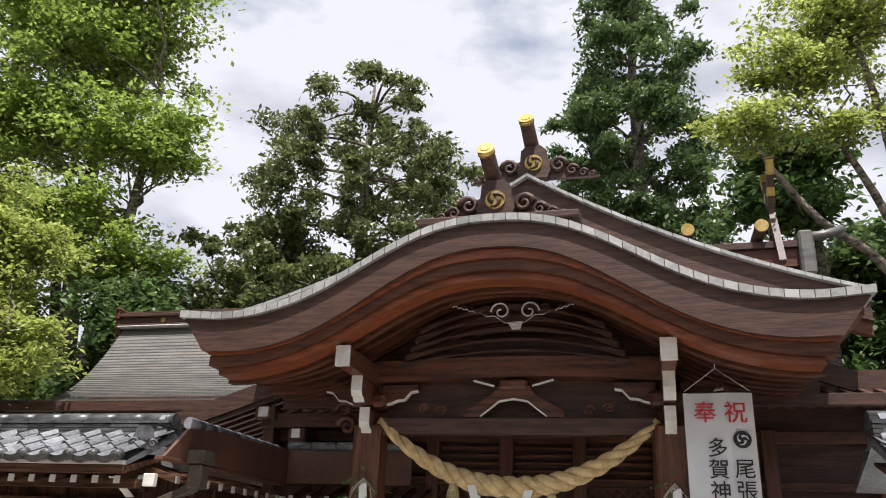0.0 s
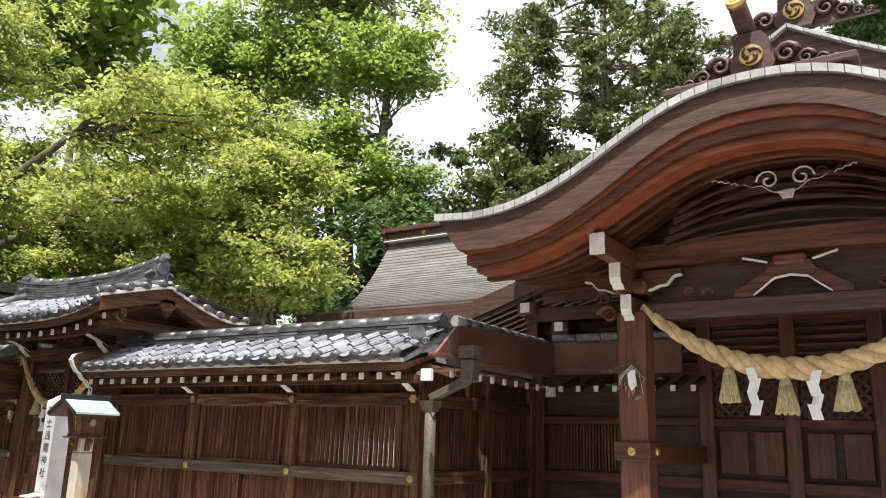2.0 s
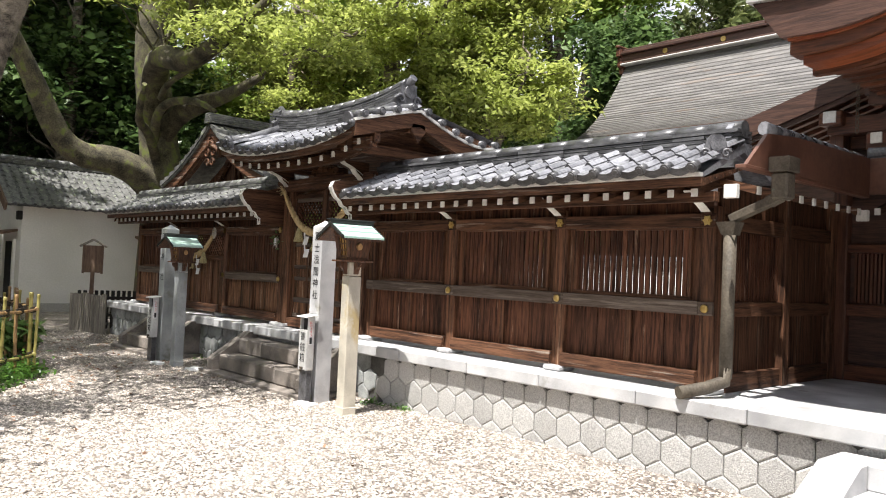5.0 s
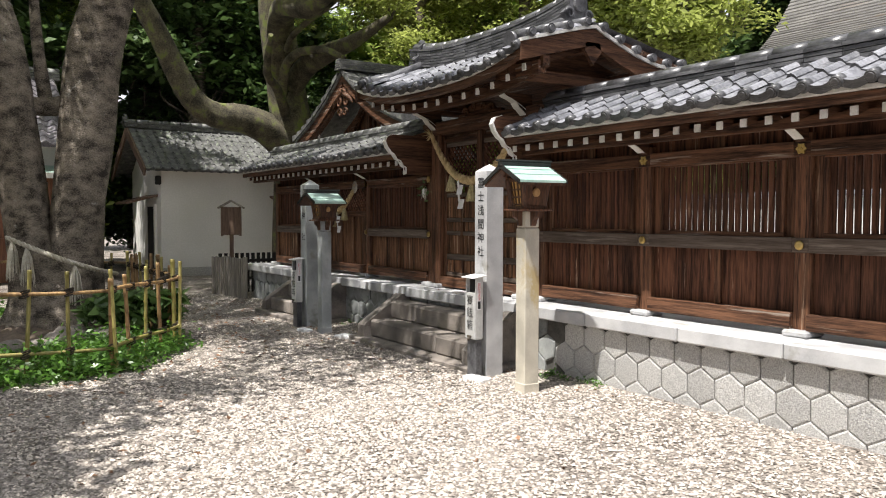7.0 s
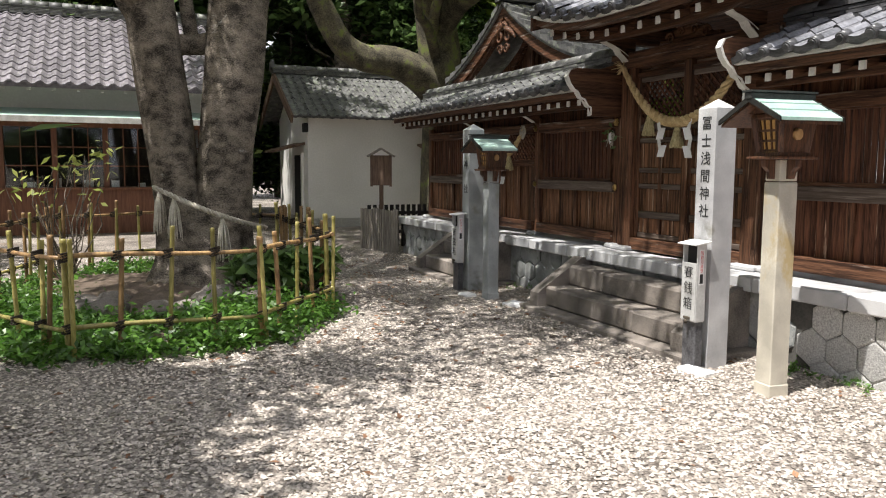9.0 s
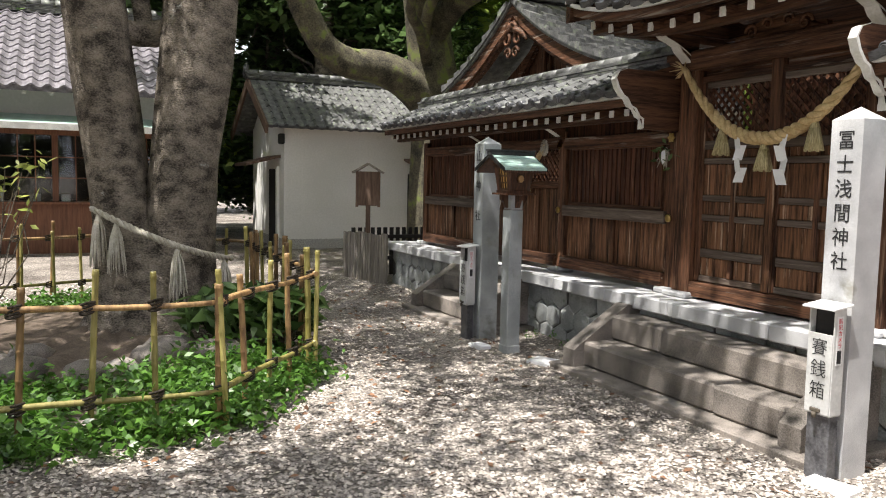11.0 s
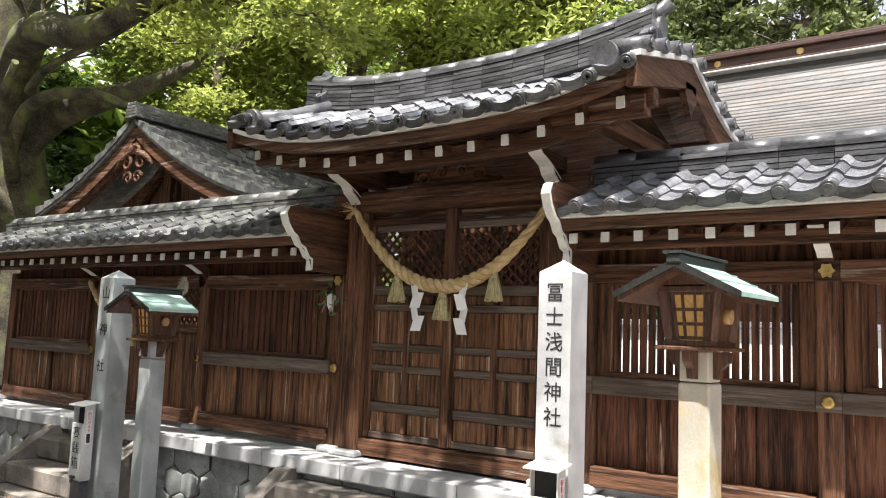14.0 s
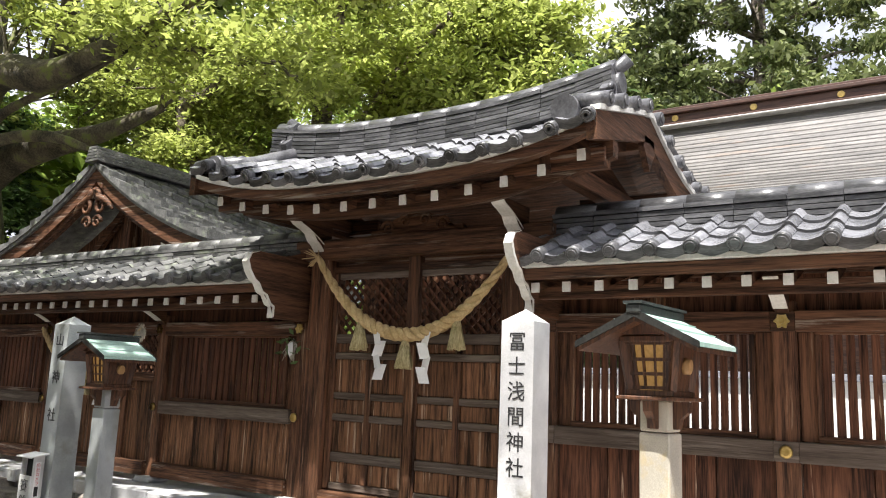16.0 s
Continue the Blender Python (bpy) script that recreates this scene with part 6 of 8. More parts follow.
tile_slope(hs, -0.45, L + 0.1, (-0.42, 2.64), (1.55, 3.80), 8, "tile_old", jitter=0.006)
bm = B()
prism(bm, [(-0.4, 2.6), (D / 2, 3.76), (D + 0.4, 2.6), (D + 0.4, 2.66), (D / 2, 3.84), (-0.4, 2.66)], L + 0.5, Matrix(((0, 1, 0, -0.42), (1, 0, 0, 0), (0, 0, 1, 0), (0, 0, 0, 1))))
part("roof_bed", bm, "tile_old", hs)
ridge_stack(hs, -0.5, L + 0.15, D / 2, 3.80, 4, 0.26, "tile_old")
onigawara(hs, -0.52, D / 2, 3.84, 1.0, -1, "tile_old")
for s in (-1, 1):
    bm = B()
    beam(bm, (-0.46, D / 2 + s * 0.02, 3.72), (-0.46, D / 2 + s * 2.0, 2.56), 0.05, 0.2)
    part("bargeboard", bm, "brownwood", hs)
# side door with a small canopy on the gable side
boxpart("side_door", "black", hs, -0.02, 0.0, 0.55, 1.35, 0.0, 1.75)
boxpart("door_post", "plaster", hs, -0.06, 0.0, 0.42, 0.54, 0.0, 1.8)
bm = B()
prism(bm, [(-0.75, 1.80), (0.02, 2.0), (0.02, 2.06), (-0.75, 1.86)], 1.3, Matrix.Translation((0, 0.3, 0)))
part("door_canopy", bm, "brownwood", hs)
boxpart("wall_lamp", "black", hs, -0.12, -0.0, -0.08, 0.1, 2.28, 2.5, bevel=0.02)
boxpart("front_door", "black", hs, 2.9, 3.5, -0.02, 0.02, 0.0, 1.7)
bm = B()
prism(bm, [(-0.55, 1.88), (0.0, 2.0), (0.0, 2.05), (-0.55, 1.93)], 0.75, Matrix(((0, 1, 0, 2.8), (1, 0, 0, 0), (0, 0, 1, 0), (0, 0, 0, 1))))
part("front_canopy", bm, "brownwood", hs)

# ---------- shrine office ----------
of = thing("shrine_office", "long office with purple-grey tiles and green awning", "house", (-15.2, -16.0, 0), turn=90)
L = 13.2
boxpart("wall_base", "office_wood", of, 0, L, 0.0, 0.15, 0.0, 0.95)
boxpart("wall_top", "plaster", of, 0, L, 0.02, 0.15, 2.45, 3.1)
# black sheet puts the darkness of the unlit room behind the windows
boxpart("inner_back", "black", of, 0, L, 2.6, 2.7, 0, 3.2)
boxpart("inner_floor", "office_wood", of, 0, L, 0.15, 2.6, 0.3, 0.5)
boxpart("counter", "office_wood", of, 0, L, -0.12, 0.5, 0.95, 1.0)
boxpart("end_wall", "plaster", of, L - 0.1, L, 0.15, 4.2, 0, 3.1)
boxpart("head_beam", "office_wood", of, 0, L, -0.02, 0.15, 2.28, 2.45)
for k in range(14):
    boxpart("office_post", "office_wood", of, k * 1.0, k * 1.0 + 0.11, -0.01, 0.13, 1.0, 2.28)
for k in range(13):
    x0 = k + 0.11
    w = tagged(new("window"), "dark glazed office window with thin bars")
    w.parent = of
    bm = B()
    box(bm, x0, x0 + 0.89, 0.06, 0.066, 1.0, 2.28)
    part("pane", bm, "glass", w)
    for q in (0.3, 0.6):
        boxpart("bar", "office_wood", w, x0 + 0.89 * q / 0.9, x0 + 0.89 * q / 0.9 + 0.02, 0.04, 0.085, 1.0, 2.28, bevel=0.0)
    for z in (1.45, 1.85):
        boxpart("bar", "office_wood", w, x0, x0 + 0.89, 0.042, 0.083, z, z + 0.02, bevel=0.0)
bm = B()
prism(bm, [(-0.95, 2.40), (0.0, 2.62), (0.0, 2.66), (-0.95, 2.45)], L + 0.2, Matrix(((0, 1, 0, -0.1), (1, 0, 0, 0), (0, 0, 1, 0), (0, 0, 0, 1))))
part("awning", bm, "patina", of, "green copper awning")
boxpart("awning_edge", "mortar", of, -0.1, L + 0.1, -0.99, -0.95, 2.33, 2.45)
for k in range(int(L / 0.45)):
    boxpart("rafter_end", "white", of, 0.2 + k * 0.45, 0.26 + k * 0.45, -0.72, -0.55, 2.98, 3.04, bevel=0.0)
bm = B()
prism(bm, [(-0.8, 3.02), (2.6, 4.95), (2.6, 5.0), (-0.8, 3.1)], L + 0.6, Matrix(((0, 1, 0, -0.3), (1, 0, 0, 0), (0, 0, 1, 0), (0, 0, 0, 1))))
prism(bm, [(2.6, 4.95), (6.0, 3.02), (6.0, 3.1), (2.6, 5.0)], L + 0.6, Matrix(((0, 1, 0, -0.3), (1, 0, 0, 0), (0, 0, 1, 0), (0, 0, 0, 1))))
part("roof_bed", bm, "tile_office", of)
# rows of pan tiles as real waves
ncol, nrow = int((L + 0.6) / 0.27), 13
verts, faces = [], []
for r in range(nrow):
    for c in range(ncol):
        b0 = len(verts)
        for j, (u, lift_) in enumerate(((r, 0.035), (r + 1.08, 0.005))):
            yy, zz = -0.86 + 3.46 * u / nrow, 3.08 + 1.96 * u / nrow + lift_
            for i in range(6):
                w = i / 5
                verts.append((-0.3 + (c + w * 1.02) * 0.27, yy, zz + 0.045 * math.sin(math.pi * 2 * (w + 0.5)) * (1 if w > 0.5 else 0.6)))
        for i in range(6):
            v = verts[b0 + i]
            verts.append((v[0], v[1] + 0.004, v[2] - 0.04))
        for i in range(5):
            faces.append((b0 + i, b0 + i + 1, b0 + 6 + i + 1, b0 + 6 + i))
            faces.append((b0 + i + 1, b0 + i, b0 + 12 + i, b0 + 12 + i + 1))
me = bpy.data.meshes.new("roof_tiles")
me.from_pydata(verts, [], faces)
me.materials.append(M["tile_office"])
tagged(part("roof_tiles", me, "tile_office", of), kind="stuff")
ridge_stack(of, -0.35, L + 0.4, 2.6, 4.98, 6, 0.36, "tile_old")
for k, (x, z) in enumerate(((8.55, 1.72),)):
    boxpart("window_sign", "blue_sign", of, x, x + 0.24, -0.03, -0.015, z, z + 0.3, label="blue and white paper sign")
random.seed(8)
for k in range(16):
    boxpart("counter_item", random.choice(("paper", "office_wood", "steel_white")), of, 4 + k * 0.55, 4.1 + k * 0.55 + random.uniform(0, 0.1), 0.16, 0.3, 1.0, 1.06 + random.uniform(0, 0.15), bevel=0.004)

# ---------- wooden fence and notice post ----------
wf = thing("picket_fence", "low grey weathered picket fence", "fence")
random.seed(4)
for k in range(17):
    u = k / 16
    x, y = -10.25 + 1.05 * u, -0.74 + 0.30 * u
    bm = B()
    box(bm, -0.03, 0.03, -0.012, 0.012, 0, 0.74 + random.uniform(-0.02, 0.02), 0.004, pose(x, y, 0, 0, 0, 14))
    part("picket", bm, "greywood", wf)
for z in (0.2, 0.55):
    bm = B()
    beam(bm, (-10.25, -0.715, z), (-9.2, -0.415, z), 0.03, 0.05)
    part("fence_rail", bm, "greywood", wf)
bf = thing("picket_fence", "low black picket fence behind the grey one", "fence")
for k in range(12):
    y = -0.6 + 0.11 * k
    boxpart("picket", "black", bf, -10.35, -10.32, y, y + 0.065, 0, 0.78)
boxpart("fence_rail", "black", bf, -10.318, -10.29, -0.62, 0.75, 0.25, 0.31)
boxpart("fence_rail", "black", bf, -10.318, -10.29, -0.62, 0.75, 0.6, 0.66)
npst = thing("notice_post", "small brown roofed wooden notice board on post", "notice board", (-9.9, -0.48, 0), turn=65)
boxpart("post", "brownwood", npst, -0.035, 0.035, -0.035, 0.035, -0.05, 1.2)
boxpart("board", "brownwood", npst, -0.17, 0.17, -0.06, -0.03, 1.15, 1.68, bevel=0.01)
for s in (1, -1):
    bm = B()
    beam(bm, (0, -0.045, 1.80), (s * 0.24, -0.045, 1.66), 0.2, 0.03)
    part("roof_board", bm, "greywood", npst)
    boxpart("side_frame", "brownwood", npst, s * 0.17 - 0.02, s * 0.17 + 0.02, -0.08, -0.02, 1.13, 1.70)
# ---------- small shrine behind the left wall ----------
ss = thing("side_shrine", "small wooden shrine gable with tiled roof behind wall", "shrine", (-8.12, 1.3, -0.28))
def sg(d):
    d = abs(d)
    return 4.42 - 0.70 * d ** 0.92 + 0.07 * d ** 2
for nm, mt, t0, t1, y0, y1 in (("bargeboard", "wood_x", -0.24, -0.05, -0.3, -0.22), ("moulding", "wood_x", -0.30, -0.24, -0.26, -0.18), ("roof_bed", "tile_old", -0.05, 0.0, -0.34, 3.0)):
    bm = B()
    rows = []
    for i in range(31):
        d = -2.2 + 4.4 * i / 30
        k = sg(d)
        rows.append([(d, y0, k + t0), (d, y1, k + t0), (d, y1, k + t1), (d, y0, k + t1)])
    vs = loft(bm, rows, False, True)
    bm.faces.new(vs[0]), bm.faces.new(vs[-1])
    part(nm, bm, mt, ss)
bm = B()
prism(bm, [(d, sg(d) - 0.2) for d in (-1.5, -1, -0.5, 0, 0.5, 1, 1.5)] + [(1.5, 0.6), (-1.5, 0.6)], 0.08, Matrix.Translation((0, 0.35, 0)))
part("gable_wall", bm, "wood_v", ss)
boxpart("tie_beam", "wood_x", ss, -1.5, 1.5, 0.1, 0.34, 3.02, 3.2)
boxpart("king_post", "wood_v", ss, -0.08, 0.08, 0.2, 0.34, 3.2, 4.1)
for s in (1, -1):
    bm = B()
    beam(bm, (0, 0.25, 4.05), (s * 0.9, 0.25, 3.2), 0.08, 0.1)
    part("brace", bm, "wood_x", ss)
    boxpart("purlin_end", "white", ss, s * 1.28 - 0.04, s * 1.28 + 0.04, -0.2, -0.18, 3.30, 3.46)
    bm = B()
    swirl(bm, (s * 0.15, 3.86), 0.13, 1.4, 0.26, s, -0.30)
    swirl(bm, (s * 0.10, 3.66), 0.09, 1.4, 0.28, s, -0.30)
    tube(bm, [(s * 0.02, -0.30, 4.08), (s * 0.10, -0.30, 3.98), (s * 0.28, -0.30, 3.90), (s * 0.40, -0.30, 3.80)], [0.05, 0.05, 0.04, 0.015], 6)
    part("gable_pendant", bm, "wood_x", ss)
for s in (1, -1):
    for k in range(9):
        d0, d1 = s * (0.1 + 0.235 * k), s * (0.1 + 0.235 * (k + 1))
        for j in range(12):
            bm = B()
            w_ = random.uniform(-0.008, 0.012)
            pts = [[(d0, -0.36 + 0.26 * j + g, sg(d0) + 0.02 + w_ + 0.03 * (1 - g * 4)), (d1, -0.36 + 0.26 * j + g, sg(d1) + 0.075 + w_ + 0.03 * (1 - g * 4)), (d1, -0.36 + 0.26 * j + g, sg(d1)), (d0, -0.36 + 0.26 * j + g, sg(d0) - 0.01)] for g in (0, 0.25)]
            vs = loft(bm, pts, False, True)
            bm.faces.new(vs[0]), bm.faces.new(vs[-1])
            part("roof_tile", bm, "tile_old", ss)
for k in range(5):
    boxpart("ridge_course", "tile_old", ss, -0.13 + 0.012 * k, 0.13 - 0.012 * k, -0.4, 3.0, 4.42 + 0.04 * k, 4.455 + 0.04 * k)

# ---------- trees ----------
def leaf_mesh(name, pts, size, mt, seed, flat=0.45, long=1.5):
    """Many small folded leaves at the given points."""
    rng = np.random.default_rng(seed)
    n = len(pts)
    nor = rng.normal(size=(n, 3))
    nor[:, 2] = np.abs(nor[:, 2]) + flat
    nor /= np.linalg.norm(nor, axis=1, keepdims=True)
    ref = rng.normal(size=(n, 3))
    u = np.cross(nor, ref)
    u /= np.linalg.norm(u, axis=1, keepdims=True)
    v = np.cross(nor, u)
    s = size * rng.uniform(0.55, 1.35, (n, 1))
    a = pts - u * s * long / 2
    c = pts + u * s * long / 2
    b = pts + v * s * 0.42 + nor * s * 0.12 - u * s * 0.1
    d = pts - v * s * 0.42 + nor * s * 0.12 - u * s * 0.1
    co = np.stack((a, b, c, d), 1).reshape(-1, 3)
    me = bpy.data.meshes.new(name)
    me.vertices.add(n * 4)
    me.vertices.foreach_set("co", co.astype(np.float32).ravel())
    me.loops.add(n * 4)
    me.loops.foreach_set("vertex_index", np.arange(n * 4, dtype=np.int32))
    me.polygons.add(n)
    me.polygons.foreach_set("loop_start", np.arange(0, n * 4, 4, dtype=np.int32))
    me.update()
    me.validate()
    me.materials.append(M[mt])
    return me


def clump_points(blobs, per, clump_r, n_leaf, seed, shell=0.55, hang=0.0):
    """Leaf points gathered into clumps inside ellipsoids (x, y, z, rx, ry, rz)."""
    rng = np.random.default_rng(seed)
    out, cl = [], []
    vol = np.array([b[3] * b[4] * b[5] for b in blobs]) ** 0.75
    for b, w in zip(blobs, vol / vol.sum()):
        k = max(2, int(per * w))
        d = rng.normal(size=(k, 3))
        d /= np.linalg.norm(d, axis=1, keepdims=True)
        r = rng.uniform(shell, 1.0, (k, 1)) * (1 + 0.18 * rng.normal(size=(k, 1)))
        c = np.array(b[:3]) + d * r * np.array(b[3:])
        m = max(3, int(n_leaf * w / k))
        q = rng.normal(size=(k, m, 3)) * clump_r * rng.uniform(0.6, 1.3, (k, 1, 1)) * np.array((1, 1, 0.5))
        q[:, :, 2] -= hang * np.linalg.norm(q[:, :, :2], axis=2)
        out.append((c[:, None, :] + q).reshape(-1, 3))
        cl.append(c)
    return np.concatenate(out), np.concatenate(cl)


def bent(a, b, k, wob, rng):
    a, b = Vector(a), Vector(b)
    pts = []
    for i in range(k + 1):
        u = i / k
        p = a.lerp(b, u) + Vector(rng.normal(size=3)) * wob * math.sin(math.pi * u) * (b - a).length
        pts.append(p)
    return pts


def tree(label, base, stems, blobs, mt, bark, leaf, n_leaf, clumps, clump_r, seed, group="", hang=0.0, twigs=60, shell=0.55, long=1.5, flat=1.0):
    """stems: lists of (points, radii); blobs: crown masses. One trunk mesh with limbs, one crown mesh."""
    th = thing("tree", label, "tree", (0, 0, 0), group)
    rng = np.random.default_rng(seed)
    bm = B()
    for pts, rad in stems:
        rr = np.interp(np.linspace(0, 1, 3 * (len(pts) - 1) + 1), np.linspace(0, 1, len(rad)), rad)
        fine = []
        for i in range(len(pts) - 1):
            p0, p1, p2, p3 = (Vector(pts[max(i - 1, 0)]), Vector(pts[i]), Vector(pts[i + 1]), Vector(pts[min(i + 2, len(pts) - 1)]))
            for t in (0, 1 / 3, 2 / 3):
                fine.append(0.5 * ((2 * p1) + (p2 - p0) * t + (2 * p0 - 5 * p1 + 4 * p2 - p3) * t * t + (3 * p1 - p0 - 3 * p2 + p3) * t ** 3))
        fine.append(Vector(pts[-1]))
        ph = rng.uniform(0, 6)
        tube(bm, fine, list(rr), 14, squash=lambda k, i, ph=ph: 1 + 0.07 * math.sin(6.28 * 3 * k + ph + i * 0.3) + 0.05 * math.sin(6.28 * 5 * k + 2 * ph - i * 0.5))
    pts, cl = clump_points(blobs, clumps, clump_r, n_leaf, seed, shell, hang)
    anchors = [Vector(p) for s in stems for p in s[0][1:]]
    for i in rng.choice(len(cl), min(twigs, len(cl)), replace=False):
        c = Vector(cl[i])
        a = min(anchors, key=lambda p: (p - c).length + 0.6 * max(0, p.z - c.z))
        L = (c - a).length
        tube(bm, bent(a, c, 5, 0.07, rng), np.linspace(0.012 + 0.02 * L ** 0.8, 0.008, 6), 6, cap=False)
    part("trunk", bm, bark, th)
    part("crown", leaf_mesh("crown", pts, leaf, mt, seed, flat, long), mt, th)
    return th


# the twin-stemmed sacred tree in the yard
TX = -6.35
tree("twin-trunked sacred tree with pale mottled bark", (TX, -4, 0),
     [([(TX + 0.15, -4.2, -0.1), (TX + 0.05, -4.12, 0.35), (TX - 0.05, -4.2, 0.9), (TX - 0.1, -4.28, 1.7), (TX - 0.12, -4.4, 2.6), (TX - 0.15, -4.56, 3.7), (TX - 0.6, -5.0, 5.2), (TX - 1.2, -5.6, 7.2)], [0.50, 0.38, 0.29, 0.27, 0.28, 0.29, 0.25, 0.15]),
      ([(TX + 0.2, -3.75, -0.1), (TX + 0.1, -3.80, 0.35), (TX + 0.05, -3.76, 0.9), (TX + 0.05, -3.69, 1.7), (TX, -3.57, 2.6), (TX - 0.05, -3.42, 3.8), (TX + 0.3, -2.9, 5.6), (TX + 0.9, -2.4, 7.5)], [0.50, 0.42, 0.34, 0.325, 0.33, 0.33, 0.26, 0.14]),
      ([(TX + 0.15, -3.95, -0.1), (TX + 0.1, -3.95, 0.4), (TX + 0.05, -3.95, 0.8), (TX, -3.95, 1.2)], [0.6, 0.48, 0.34, 0.1]),
      ([(TX - 0.14, -4.48, 3.1), (TX - 0.14, -4.72, 3.5), (TX - 0.2, -4.98, 4.0), (TX - 0.4, -5.5, 5.0), (TX - 0.6, -6.2, 6.2)], [0.2, 0.19, 0.17, 0.13, 0.08]),
      ([(TX - 0.2, -4.4, 2.98), (TX - 0.25, -4.05, 2.92), (TX - 0.1, -3.6, 2.98)], [0.13, 0.12, 0.14]),
      ([(TX - 0.25, -4.0, 2.9), (TX - 0.28, -4.05, 3.3), (TX - 0.3, -4.1, 3.9), (TX - 0.3, -4.15, 5.0)], [0.09, 0.085, 0.07, 0.04]),
      ([(TX - 0.1, -4.4, 3.2), (TX + 0.5, -5.3, 4.3), (TX + 1.4, -6.6, 5.6), (TX + 2.2, -7.6, 6.6)], [0.2, 0.17, 0.12, 0.07]),
      ([(TX - 0.05, -3.4, 3.3), (TX - 1.0, -3.0, 4.6), (TX - 2.4, -2.7, 5.8), (TX - 4, -2.4, 7)], [0.2, 0.16, 0.12, 0.06]),
      ([(TX + 0.1, -3.0, 5.2), (TX + 1.5, -2.6, 6.6), (TX + 3.2, -2.6, 7.4), (TX + 5, -2.8, 8.2)], [0.18, 0.15, 0.11, 0.06])],
     # crown out of view; its masses are placed to dapple the yard with shade
     [(TX - 1, -5, 8.5, 3.5, 3, 1.6), (TX + 2.3, -5.0, 8.4, 2.6, 2.1, 1.2), (TX + 4.3, -4.8, 8.8, 1.7, 1.7, 0.9), (TX - 3.5, -3.0, 7.6, 2.6, 2.2, 1.3), (TX + 1.5, -7.4, 7.4, 2.4, 2, 1.2), (TX - 6.5, -4, 8.5, 2.5, 3, 1.5), (-1.2, -6.9, 8.4, 1.9, 1.6, 0.8)],
     "leaf_yellow", "bark", 0.085, 28000, 320, 0.36, 11, twigs=120, shell=0.2)
# sacred rope round the twin trunk
tr, cs = twisted_rope("tree_rope", "grey weathered straw rope tied round the tree", lambda u: (TX + 0.12 + 0.50 * math.sin(math.pi * u), -4.52 + 1.28 * u, 1.24 - 0.50 * u - 0.05 * math.sin(math.pi * u)), 0.032, 0.026, mt="straw_old", turns=9)
for i, u in enumerate((0.05, 0.16, 0.55, 0.93)):
    c = Vector(cs[int(u * 90)])
    bm = B()
    random.seed(i)
    for k in range(40):
        a = random.uniform(0, 6.28)
        tube(bm, [c, c + Vector((0.05 + 0.03 * math.cos(a), 0.05 * math.sin(a), -0.15)), c + Vector((0.07 + 0.05 * math.cos(a), 0.08 * math.sin(a), -random.uniform(0.38, 0.52)))], [0.008, 0.008, 0.004], 4, cap=False)
    part("straw_tuft", bm, "straw_old", tr)

